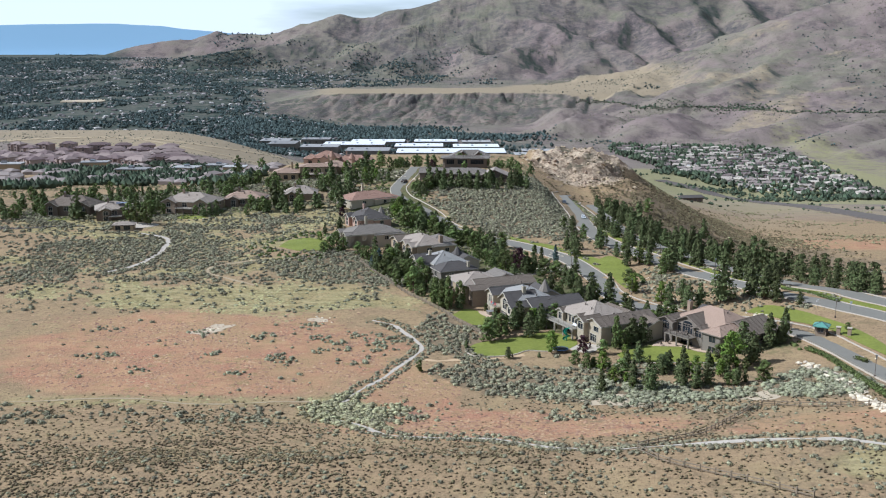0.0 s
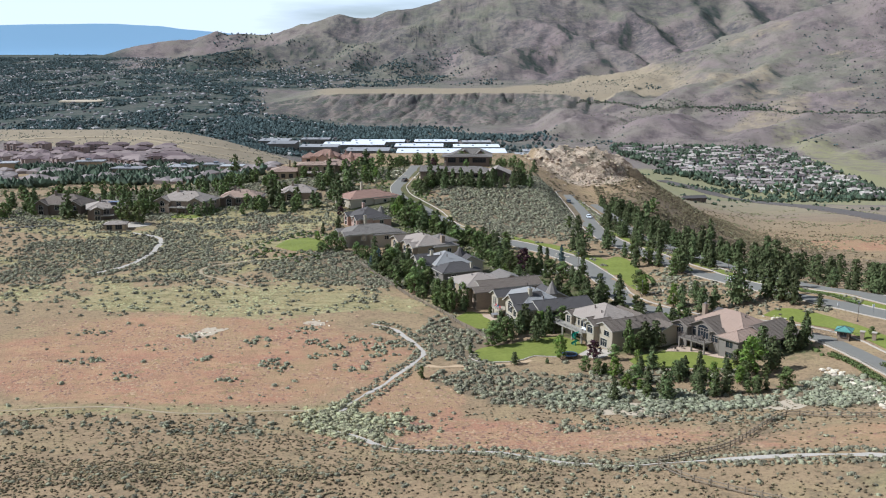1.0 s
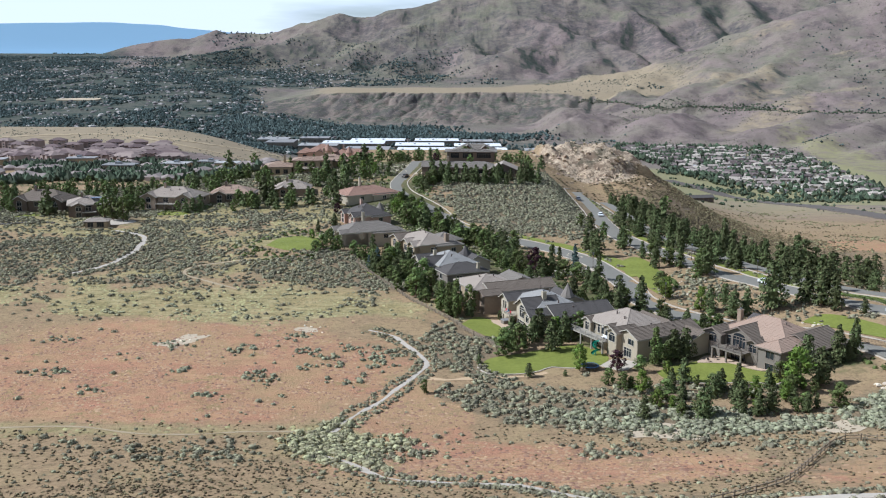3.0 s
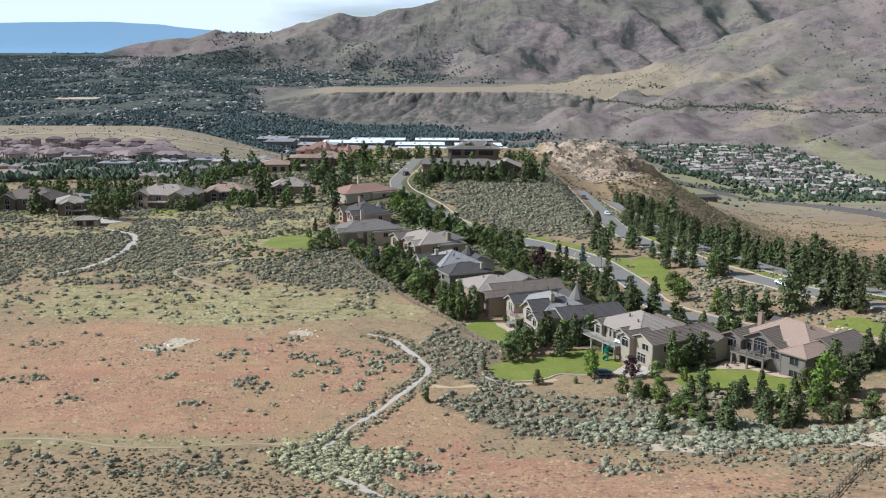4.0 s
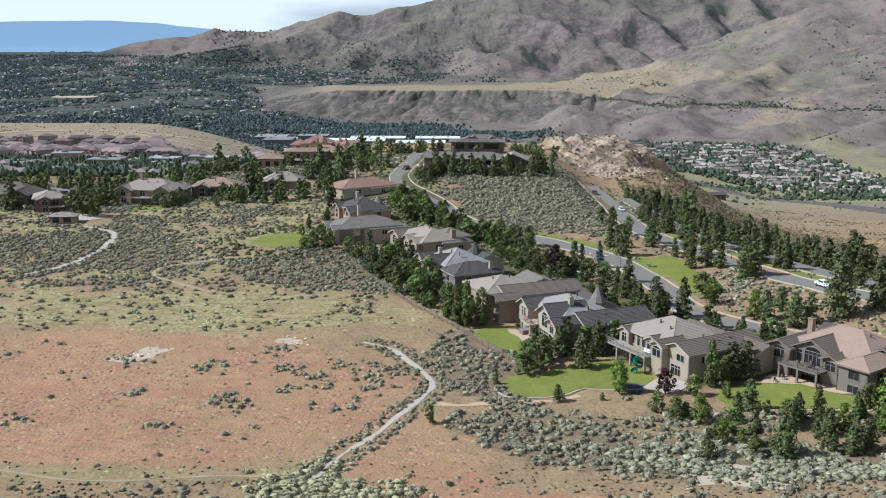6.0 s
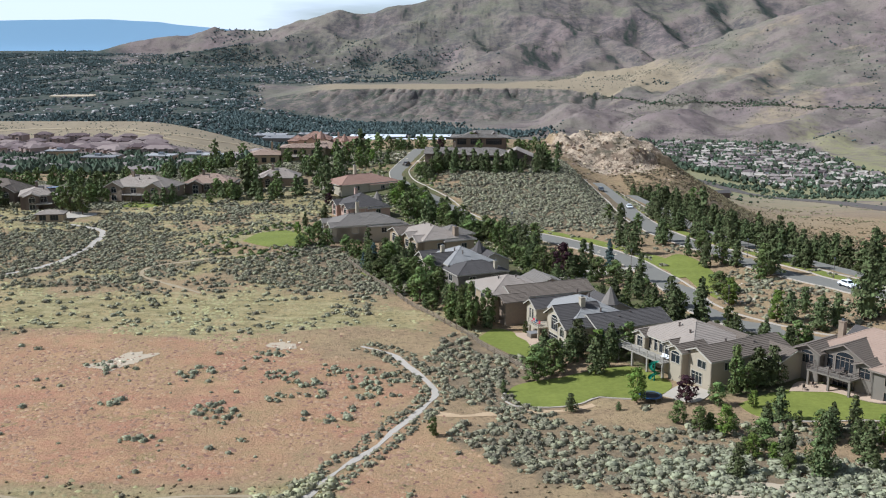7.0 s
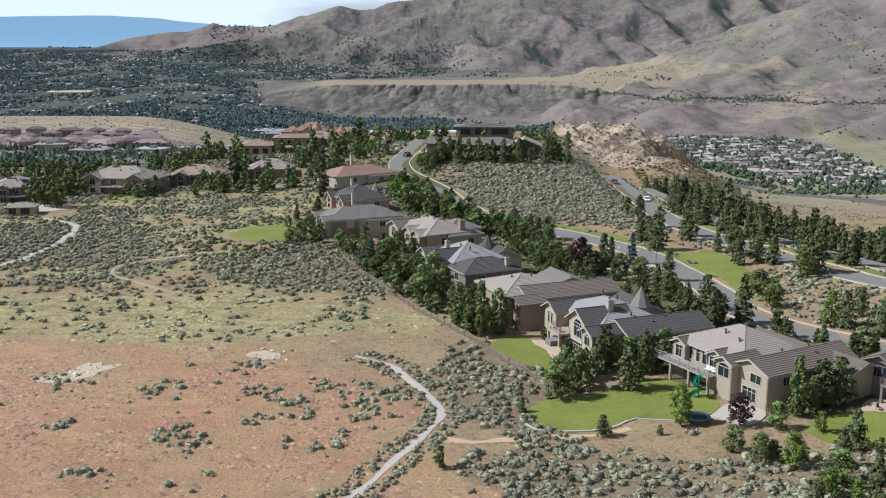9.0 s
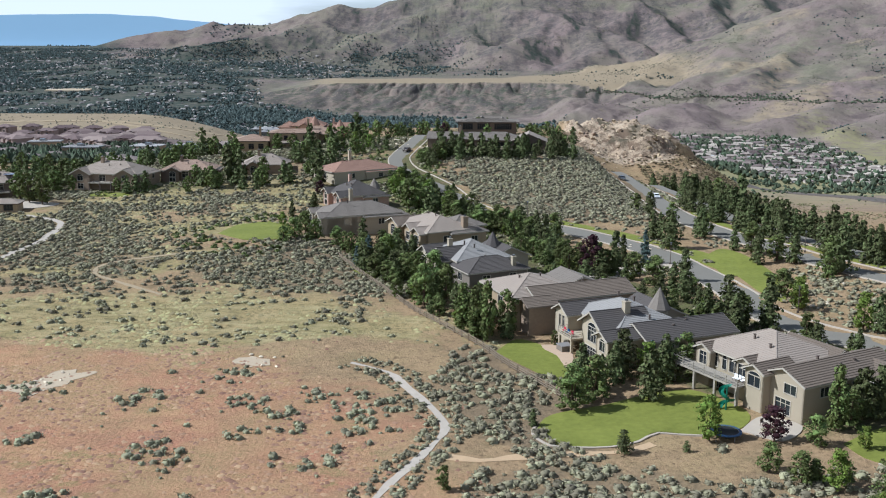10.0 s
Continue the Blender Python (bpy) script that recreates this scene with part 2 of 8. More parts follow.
# ---- materials ----
def material(name, colour, rough=0.8, vary=0.25, scale=1.5, bump_size=0.0, bump_scale=20.0, second=None, metal=0.0, per_object=0.0, per_island=0.0):
    """A surface with a broad and a fine variation of its colour, and a relief."""
    m = bpy.data.materials.new(name)
    m.use_nodes = True
    n, l = m.node_tree.nodes, m.node_tree.links
    skin = n["Principled BSDF"]
    skin.inputs["Roughness"].default_value, skin.inputs["Metallic"].default_value = rough, metal
    skin.inputs["Specular IOR Level"].default_value = 0.25
    place = n.new("ShaderNodeTexCoord")
    broad, fine = n.new("ShaderNodeTexNoise"), n.new("ShaderNodeTexNoise")
    broad.inputs["Scale"].default_value, broad.inputs["Detail"].default_value = scale, 3
    fine.inputs["Scale"].default_value, fine.inputs["Detail"].default_value = scale * 9, 4
    geo = n.new("ShaderNodeNewGeometry")
    for tex in (broad, fine):
        l.new(geo.outputs["Position"], tex.inputs["Vector"])
    mix = n.new("ShaderNodeMixRGB")
    mix.inputs["Color1"].default_value = (*[c * (1 - vary) for c in colour], 1)
    mix.inputs["Color2"].default_value = (*[min(c * (1 + vary), 0.95) for c in (second or colour)], 1)
    add = n.new("ShaderNodeMath")
    add.operation = "MULTIPLY_ADD"
    add.inputs[1].default_value = 0.55
    l.new(fine.outputs["Fac"], add.inputs[0])
    half = n.new("ShaderNodeMath")
    half.operation, half.inputs[1].default_value = "MULTIPLY", 0.5
    l.new(broad.outputs["Fac"], half.inputs[0])
    l.new(half.outputs["Value"], add.inputs[2])
    l.new(add.outputs["Value"], mix.inputs["Fac"])
    out = mix.outputs["Color"]
    for amount, node, socket in ((per_object, "ShaderNodeObjectInfo", "Random"), (per_island, "ShaderNodeNewGeometry", "Random Per Island")):
        if amount:
            info, hsv, rng = n.new(node), n.new("ShaderNodeHueSaturation"), n.new("ShaderNodeMapRange")
            rng.inputs["To Min"].default_value, rng.inputs["To Max"].default_value = 1 - amount, 1 + amount
            l.new(info.outputs[socket], rng.inputs["Value"])
            l.new(rng.outputs["Result"], hsv.inputs["Value"])
            hue = n.new("ShaderNodeMapRange")
            hue.inputs["To Min"].default_value, hue.inputs["To Max"].default_value = 0.5 - amount * 0.05, 0.5 + amount * 0.05
            l.new(info.outputs[socket], hue.inputs["Value"])
            l.new(hue.outputs["Result"], hsv.inputs["Hue"])
            l.new(out, hsv.inputs["Color"])
            out = hsv.outputs["Color"]
    l.new(out, skin.inputs["Base Color"])
    if bump_size:
        grain, relief = n.new("ShaderNodeTexNoise"), n.new("ShaderNodeBump")
        grain.inputs["Scale"].default_value, grain.inputs["Detail"].default_value = bump_scale, 5
        relief.inputs["Strength"].default_value, relief.inputs["Distance"].default_value = 0.9, bump_size
        l.new(geo.outputs["Position"], grain.inputs["Vector"])
        l.new(grain.outputs["Fac"], relief.inputs["Height"])
        l.new(relief.outputs["Normal"], skin.inputs["Normal"])
    return m


def ground_material():
    """Dry ground: the zone attribute weighs cheatgrass, green growth and sage; the land attribute weighs rock and far hills."""
    m = bpy.data.materials.new("ground")
    m.use_nodes = True
    n, l = m.node_tree.nodes, m.node_tree.links
    skin = n["Principled BSDF"]
    skin.inputs["Roughness"].default_value, skin.inputs["Specular IOR Level"].default_value = 0.95, 0.1
    geo = n.new("ShaderNodeNewGeometry")

    def tex(scale, detail=5, rough=0.6):
        t = n.new("ShaderNodeTexNoise")
        t.inputs["Scale"].default_value, t.inputs["Detail"].default_value, t.inputs["Roughness"].default_value = scale, detail, rough
        l.new(geo.outputs["Position"], t.inputs["Vector"])
        return t.outputs["Fac"]

    def mix(fac, a, b):
        k = n.new("ShaderNodeMixRGB")
        for socket, value in (("Fac", fac), ("Color1", a), ("Color2", b)):
            if isinstance(value, tuple):
                k.inputs[socket].default_value = (*value, 1)
            else:
                l.new(value, k.inputs[socket])
        return k.outputs["Color"]

    def remap(value, a, b, c=0.0, d=1.0):
        k = n.new("ShaderNodeMapRange")
        for socket, v in zip(("From Min", "From Max", "To Min", "To Max"), (a, b, c, d)):
            k.inputs[socket].default_value = v
        l.new(value, k.inputs["Value"])
        return k.outputs["Result"]

    zone, land = n.new("ShaderNodeVertexColor"), n.new("ShaderNodeVertexColor")
    zone.layer_name, land.layer_name = "zone", "land"
    zs, ls = n.new("ShaderNodeSeparateColor"), n.new("ShaderNodeSeparateColor")
    l.new(zone.outputs["Color"], zs.inputs["Color"])
    l.new(land.outputs["Color"], ls.inputs["Color"])
    fine, mid = tex(2.6, 6, 0.75), tex(0.35, 6, 0.65)

    def patchy(weight, speck, soft=0.28):
        """A weight of 0 to 1 broken up by a texture."""
        k = n.new("ShaderNodeMath")
        k.operation = "ADD"
        l.new(weight, k.inputs[0])
        l.new(remap(speck, 0.2, 0.8, -0.5, 0.5), k.inputs[1])
        return remap(k.outputs["Value"], 0.5 - soft, 0.5 + soft)

    def zero_free(weight, speck):
        """As patchy, but nothing where the weight is nought."""
        k = n.new("ShaderNodeMath")
        k.operation = "MULTIPLY"
        l.new(weight, k.inputs[0])
        l.new(remap(speck, 0.35, 0.60), k.inputs[1])
        return k.outputs["Value"]

    soil = mix(remap(mid, 0.3, 0.7), (0.352, 0.243, 0.136), (0.242, 0.168, 0.095))
    soil = mix(remap(tex(0.09, 6, 0.7), 0.48, 0.64), soil, (0.327, 0.238, 0.125))
    soil = mix(remap(tex(0.16, 6, 0.75), 0.55, 0.66), soil, (0.219, 0.163, 0.087))
    soil = mix(remap(fine, 0.52, 0.70), soil, (0.408, 0.298, 0.174))
    soil = mix(remap(tex(1.3, 5, 0.8), 0.52, 0.64), soil, (0.158, 0.107, 0.062))
    red = mix(remap(mid, 0.3, 0.7), (0.373, 0.180, 0.110), (0.287, 0.147, 0.091))
    red = mix(remap(tex(0.11, 5, 0.7), 0.42, 0.62), red, (0.399, 0.249, 0.130))
    red = mix(remap(tex(0.035, 4, 0.6), 0.52, 0.64), red, (0.323, 0.226, 0.116))
    red = mix(remap(tex(0.20, 6, 0.7), 0.53, 0.63), red, (0.237, 0.189, 0.083))
    streak, comb = n.new("ShaderNodeTexNoise"), n.new("ShaderNodeMapping")
    comb.inputs["Scale"].default_value = (0.13, 0.34, 0.3)
    streak.inputs["Scale"].default_value, streak.inputs["Detail"].default_value, streak.inputs["Roughness"].default_value = 1.0, 6, 0.7
    l.new(geo.outputs["Position"], comb.inputs["Vector"])
    l.new(comb.outputs["Vector"], streak.inputs["Vector"])
    red = mix(remap(streak.outputs["Fac"], 0.50, 0.64), red, (0.262, 0.147, 0.088))
    red = mix(remap(tex(0.022, 6, 0.7), 0.47, 0.60), red, mix(remap(mid, 0.35, 0.65), (0.350, 0.232, 0.120), (0.262, 0.190, 0.096)))
    red = mix(remap(fine, 0.45, 0.70), red, (0.454, 0.262, 0.155))
    red = mix(remap(tex(0.8, 5, 0.8), 0.58, 0.72), red, (0.217, 0.138, 0.073))
    green = mix(remap(tex(0.07, 6, 0.7), 0.38, 0.62), (0.248, 0.212, 0.092), (0.372, 0.276, 0.138))
    green = mix(remap(tex(0.9, 5, 0.75), 0.46, 0.62), green, (0.159, 0.135, 0.063))
    sage = mix(remap(fine, 0.40, 0.68), (0.147, 0.112, 0.070), (0.249, 0.184, 0.116))
    garden = mix(remap(mid, 0.35, 0.65), (0.075, 0.068, 0.034), (0.105, 0.118, 0.040))
    garden = mix(remap(fine, 0.45, 0.7), garden, (0.186, 0.140, 0.086))
    green = mix(remap(streak.outputs["Fac"], 0.46, 0.68), green, (0.385, 0.318, 0.165))
    out = mix(patchy(zs.outputs["Red"], tex(0.14, 7, 0.72), 0.34), soil, red)
    out = mix(patchy(zs.outputs["Green"], mid), out, green)
    out = mix(patchy(zs.outputs["Blue"], mid), out, sage)
    out = mix(patchy(zone.outputs["Alpha"], mid), out, garden)
    distant, ds = n.new("ShaderNodeVertexColor"), n.new("ShaderNodeSeparateColor")
    distant.layer_name = "distant"
    l.new(distant.outputs["Color"], ds.inputs["Color"])
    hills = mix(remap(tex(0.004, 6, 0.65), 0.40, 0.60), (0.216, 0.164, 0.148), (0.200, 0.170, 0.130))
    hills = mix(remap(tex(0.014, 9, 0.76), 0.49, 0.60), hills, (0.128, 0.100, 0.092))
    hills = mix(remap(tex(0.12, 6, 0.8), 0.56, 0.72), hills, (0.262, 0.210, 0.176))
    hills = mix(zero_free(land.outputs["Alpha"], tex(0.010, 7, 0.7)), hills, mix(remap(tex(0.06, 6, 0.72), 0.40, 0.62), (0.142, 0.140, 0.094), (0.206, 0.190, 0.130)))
    # dark tone for scrub and rock, and for shade painted on averted slopes
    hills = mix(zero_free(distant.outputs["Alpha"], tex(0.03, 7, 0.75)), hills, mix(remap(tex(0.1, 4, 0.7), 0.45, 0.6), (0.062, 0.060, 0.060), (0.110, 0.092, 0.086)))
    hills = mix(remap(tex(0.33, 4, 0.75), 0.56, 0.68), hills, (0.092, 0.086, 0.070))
    rock = mix(remap(tex(0.25, 6, 0.7), 0.35, 0.65), (0.330, 0.245, 0.165), (0.500, 0.395, 0.280))
    rock = mix(remap(tex(0.8, 5, 0.75), 0.52, 0.62), rock, (0.130, 0.095, 0.065))
    rock = mix(remap(tex(0.12, 6, 0.7), 0.50, 0.57), rock, (0.170, 0.122, 0.084))
    rock = mix(remap(tex(0.045, 5, 0.65), 0.55, 0.62), rock, (0.118, 0.098, 0.066))
    ribs, stretch = n.new("ShaderNodeTexNoise"), n.new("ShaderNodeMapping")
    stretch.inputs["Scale"].default_value = (0.030, 0.012, 0.012)
    ribs.inputs["Scale"].default_value, ribs.inputs["Detail"].default_value = 1.0, 7
    l.new(geo.outputs["Position"], stretch.inputs["Vector"])
    l.new(stretch.outputs["Vector"], ribs.inputs["Vector"])
    scarp = mix(remap(ribs.outputs["Fac"], 0.40, 0.62), (0.092, 0.080, 0.072), (0.200, 0.158, 0.128))
    scarp = mix(remap(tex(0.03, 8, 0.75), 0.48, 0.60), scarp, (0.066, 0.074, 0.052))
    scarp = mix(remap(tex(0.15, 6, 0.8), 0.55, 0.66), scarp, (0.245, 0.190, 0.150))
    speck = tex(0.05, 6, 0.7)
    hills = mix(patchy(ds.outputs["Green"], speck), hills, mix(remap(mid, 0.3, 0.7), (0.232, 0.218, 0.112), (0.275, 0.240, 0.128)))
    hills = mix(patchy(ds.outputs["Red"], speck), hills, mix(remap(mid, 0.3, 0.7), (0.262, 0.208, 0.132), (0.305, 0.240, 0.160)))
    # dark wooded tone, which also carries the shade painted on steep flanks
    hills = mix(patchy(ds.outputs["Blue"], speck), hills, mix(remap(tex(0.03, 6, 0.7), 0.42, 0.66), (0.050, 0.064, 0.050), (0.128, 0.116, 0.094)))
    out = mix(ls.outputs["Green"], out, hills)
    out = mix(ls.outputs["Red"], out, rock)
    out = mix(ls.outputs["Blue"], out, scarp)
    l.new(out, skin.inputs["Base Color"])
    relief = n.new("ShaderNodeBump")
    relief.inputs["Strength"].default_value, relief.inputs["Distance"].default_value = 0.8, 0.35
    l.new(tex(1.6, 6, 0.65), relief.inputs["Height"])
    coarse = n.new("ShaderNodeBump")
    coarse.inputs["Strength"].default_value, coarse.inputs["Distance"].default_value = 0.9, 6.0
    l.new(tex(0.02, 9, 0.6), coarse.inputs["Height"])
    share = n.new("ShaderNodeMixRGB")
    l.new(ls.outputs["Green"], share.inputs["Fac"])
    l.new(relief.outputs["Normal"], share.inputs["Color1"])
    l.new(coarse.outputs["Normal"], share.inputs["Color2"])
    l.new(share.outputs["Color"], skin.inputs["Normal"])
    return m


M_GROUND = ground_material()
M_ASPHALT = material("asphalt", (0.194, 0.178, 0.147), 0.9, 0.15, 0.6, 0.01, 30)
M_KERB = material("kerb", (0.433, 0.372, 0.296), 0.9, 0.12, 0.8)
M_TRAIL = material("trail", (0.425, 0.368, 0.300), 0.95, 0.3, 0.9, 0.03, 6)
M_DIRT = material("dirt", (0.474, 0.333, 0.197), 0.95, 0.2, 0.5, 0.05, 5)
M_LAWN = material("lawn", (0.100, 0.128, 0.016), 0.9, 0.35, 0.13, 0.05, 9, (0.205, 0.215, 0.042))
M_PAVING = material("paving", (0.453, 0.333, 0.233), 0.85, 0.15, 1.2, 0.01, 8)
M_SAGE = material("sagebrush", (0.166, 0.152, 0.096), 0.95, 0.35, 0.9, 0.0, 6, (0.270, 0.246, 0.158), per_island=0.4)
M_BRUSH = material("rabbitbrush", (0.201, 0.186, 0.096), 0.95, 0.35, 0.9, 0.0, 6, (0.299, 0.270, 0.148), per_island=0.3)
M_PALE = material("pale_sage", (0.192, 0.186, 0.116), 0.95, 0.3, 0.9, 0.0, 6, (0.300, 0.290, 0.186), per_island=0.3)
M_DRY = material("dry_tuft", (0.136, 0.106, 0.058), 0.95, 0.3, 0.9, 0.0, 6, (0.228, 0.180, 0.100), per_island=0.4)
M_STRAW = material("yellow_brush", (0.252, 0.234, 0.132), 0.95, 0.3, 0.9, 0.0, 6, (0.360, 0.332, 0.196), per_island=0.3)
M_CHEAT = material("red_grass_tuft", (0.232, 0.126, 0.081), 0.95, 0.3, 0.3, 0.0, 6, (0.344, 0.216, 0.133), per_island=0.35)
M_GOLD = material("yellow_grass_tuft", (0.218, 0.190, 0.086), 0.95, 0.3, 0.3, 0.0, 6, (0.345, 0.298, 0.150), per_island=0.3)
M_FAINT = material("faint_track", (0.340, 0.265, 0.165), 0.95, 0.35, 0.7, 0.03, 6)
M_PINE = material("pine_needles", (0.038, 0.048, 0.018), 0.85, 0.4, 1.4, 0.0, 6, (0.104, 0.116, 0.042), per_object=0.3, per_island=0.5)
M_SPRUCE = material("spruce_needles", (0.070, 0.098, 0.085), 0.85, 0.3, 1.4, 0.0, 6, per_object=0.2, per_island=0.3)
M_LEAF = material("leaves", (0.050, 0.066, 0.018), 0.8, 0.35, 1.2, 0.0, 6, (0.120, 0.140, 0.040), per_object=0.3, per_island=0.5)
M_BRIGHT = material("bright_leaves", (0.123, 0.166, 0.027), 0.8, 0.3, 1.2, 0.0, 6, per_object=0.2, per_island=0.3)
M_PLUM = material("plum_leaves", (0.045, 0.016, 0.020), 0.8, 0.3, 1.2, 0.0, 6, per_island=0.35)
M_BARK = material("bark", (0.108, 0.073, 0.047), 0.95, 0.3, 3, 0.03, 12)
# far foliage, with the bluish cast of distance haze mixed into its colour
M_HAZE_TREE = material("haze_far_trees", (0.040, 0.056, 0.052), 0.9, 0.3, 0.02, 0.0, 6, (0.068, 0.088, 0.078), per_island=0.55)
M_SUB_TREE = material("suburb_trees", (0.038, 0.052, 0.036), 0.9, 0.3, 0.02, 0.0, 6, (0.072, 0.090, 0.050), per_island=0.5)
M_TAN_WALL = material("tan_stucco", (0.352, 0.295, 0.211), 0.9, 0.1, 0.7, 0.01, 25)
M_GREY_WALL = material("grey_stucco", (0.185, 0.158, 0.126), 0.9, 0.1, 0.7, 0.01, 25)
M_BROWN_WALL = material("brown_stucco", (0.330, 0.251, 0.158), 0.9, 0.12, 0.7, 0.01, 25)
M_PALE_WALL = material("pale_stucco", (0.381, 0.324, 0.234), 0.9, 0.1, 0.7, 0.01, 25)
M_PINK_WALL = material("pink_stucco", (0.420, 0.280, 0.215), 0.9, 0.1, 0.7, 0.01, 25)
M_UMBER_WALL = material("umber_stucco", (0.150, 0.112, 0.084), 0.9, 0.2, 0.7, 0.02, 12)
M_STONE = material("stone_facing", (0.270, 0.202, 0.141), 0.9, 0.3, 2.2, 0.05, 4)
M_TILE_TAN = material("tan_roof_tile", (0.318, 0.262, 0.212), 0.85, 0.16, 0.5, 0.02, 10)
M_TILE_GREY = material("grey_roof_tile", (0.193, 0.166, 0.138), 0.85, 0.16, 0.5, 0.02, 10)
M_TILE_PALE = material("pale_grey_roof_tile", (0.285, 0.268, 0.246), 0.85, 0.14, 0.5, 0.02, 10)
M_TILE_DARK = material("dark_roof_tile", (0.094, 0.082, 0.074), 0.85, 0.16, 0.5, 0.02, 10)
M_TILE_PINK = material("pink_roof_tile", (0.335, 0.236, 0.174), 0.85, 0.16, 0.5, 0.02, 10)
M_TILE_RED = material("red_roof_tile", (0.300, 0.182, 0.132), 0.85, 0.18, 0.5, 0.02, 10)
M_TILE_BROWN = material("brown_roof_tile", (0.165, 0.130, 0.100), 0.85, 0.18, 0.5, 0.02, 10)
M_TAUPE_TRIM = material("taupe_trim", (0.235, 0.190, 0.152), 0.7, 0.1, 1.0)
M_TRIM = material("painted_trim", (0.430, 0.385, 0.310), 0.7, 0.08, 1.0)
M_DARK_TRIM = material("dark_trim", (0.110, 0.085, 0.070), 0.7, 0.1, 1.0)
M_DECK = material("deck_wood", (0.300, 0.266, 0.216), 0.8, 0.2, 1.5, 0.01, 14)
M_FENCE = material("fence_wood", (0.220, 0.172, 0.119), 0.9, 0.25, 1.5, 0.01, 14)
M_METAL = material("grey_metal", (0.30, 0.31, 0.33), 0.35, 0.1, 1.0, metal=1.0)
M_WHITE = material("white_sheet_roof", (0.70, 0.70, 0.69), 0.6, 0.05, 0.02)
M_GREEN_PLASTIC = material("green_plastic", (0.015, 0.130, 0.080), 0.4, 0.1, 1.0)
M_BLUE_PLASTIC = material("blue_plastic", (0.020, 0.070, 0.170), 0.4, 0.1, 1.0)
M_RED_PLASTIC = material("red_cloth", (0.45, 0.03, 0.06), 0.7, 0.1, 1.0)
M_WHITE_PAINT = material("white_paint", (0.78, 0.78, 0.77), 0.35, 0.03, 1.0)
M_BLACK = material("black_rubber", (0.02, 0.02, 0.02), 0.7, 0.1, 1.0)
M_SAND = material("pale_sand", (0.440, 0.352, 0.245), 0.95, 0.2, 0.8, 0.05, 5)
M_ROCKS = material("pale_boulder", (0.474, 0.392, 0.296), 0.9, 0.25, 1.0, 0.06, 3, per_island=0.25, per_object=0.2)
M_SOLAR = material("solar_panel", (0.010, 0.030, 0.090), 0.15, 0.2, 1.0)


def glass_material():
    m = bpy.data.materials.new("window_glass")
    m.use_nodes = True
    skin = m.node_tree.nodes["Principled BSDF"]
    skin.inputs["Base Color"].default_value = (0.022, 0.026, 0.030, 1)
    skin.inputs["Roughness"].default_value, skin.inputs["IOR"].default_value = 0.06, 1.5
    return m


M_GLASS = glass_material()

M_GREY_SHEET = material("grey_sheet_roof", (0.30, 0.285, 0.27), 0.7, 0.12, 0.05, per_object=0.3)

# ---- building helpers ----
def part(name, bm, mat, parent=None, label=""):
    """Link a bmesh, or (vertices, faces), as one mesh object."""
    mesh = bpy.data.meshes.new(name)
    if isinstance(bm, tuple):
        mesh.from_pydata([tuple(map(float, v)) for v in bm[0]], [], [tuple(map(int, f)) for f in bm[1]])
        mesh.update()
    else:
        bm.to_mesh(mesh)
        bm.free()
    mesh.materials.append(mat)
    ob = new(name, mesh)
    if parent is not None:
        ob.parent = parent
    if label:
        tagged(ob, label)
    return ob


def bulk(name, verts, faces, mat, label, category, kind="stuff", flat=False):
    """One big mesh from numpy arrays of points and of triangles or quads."""
    verts, faces = np.asarray(verts, np.float32), np.asarray(faces, np.int32)
    mesh = bpy.data.meshes.new(name)
    mesh.vertices.add(len(verts))
    mesh.vertices.foreach_set("co", verts.ravel())
    k = faces.shape[1]
    mesh.loops.add(faces.size)
    mesh.loops.foreach_set("vertex_index", faces.ravel())
    mesh.polygons.add(len(faces))
    mesh.polygons.foreach_set("loop_start", np.arange(0, faces.size, k, dtype=np.int32))
    mesh.update(calc_edges=True)
    mesh.validate()
    mesh.polygons.foreach_set("use_smooth", np.full(len(mesh.polygons), not flat))
    mesh.materials.append(mat)
    return tagged(new(name, mesh), label, category, kind=kind)


def box(bm, x0, y0, z0, x1, y1, z1):
    v = [bm.verts.new(p) for p in ((x0, y0, z0), (x1, y0, z0), (x1, y1, z0), (x0, y1, z0), (x0, y0, z1), (x1, y0, z1), (x1, y1, z1), (x0, y1, z1))]
    for f in ((0, 3, 2, 1), (4, 5, 6, 7), (0, 1, 5, 4), (1, 2, 6, 5), (2, 3, 7, 6), (3, 0, 4, 7)):
        bm.faces.new([v[i] for i in f])
    return bm


def bar(bm, a, b, half):
    """A square rod from a to b."""
    a, b = Vector(a), Vector(b)
    turn = (b - a).to_track_quat("Z", "Y").to_matrix()
    ends = [[bm.verts.new(p + turn @ Vector((sx * half, sy * half, 0))) for sx, sy in ((-1, -1), (1, -1), (1, 1), (-1, 1))] for p in (a, b)]
    for i in range(4):
        bm.faces.new((ends[0][i], ends[0][(i + 1) % 4], ends[1][(i + 1) % 4], ends[1][i]))
    bm.faces.new(ends[0][::-1])
    bm.faces.new(ends[1])
    return bm


def root(name, x, y, z, rz, label, category, group=""):
    ob = new(name)
    ob.matrix_world = pose(x, y, z, 0, 0, rz)
    return tagged(ob, label, category, group)


# ---- the ground sheet ----
def steps(cores, end, fine, growth):
    """Coordinates from a fine core outwards, with steps that widen with the distance from it."""
    at, out = cores, []
    step = fine
    while at < end:
        out.append(at)
        step = max(fine, growth * (at - cores) + fine)
        at += step
    return out


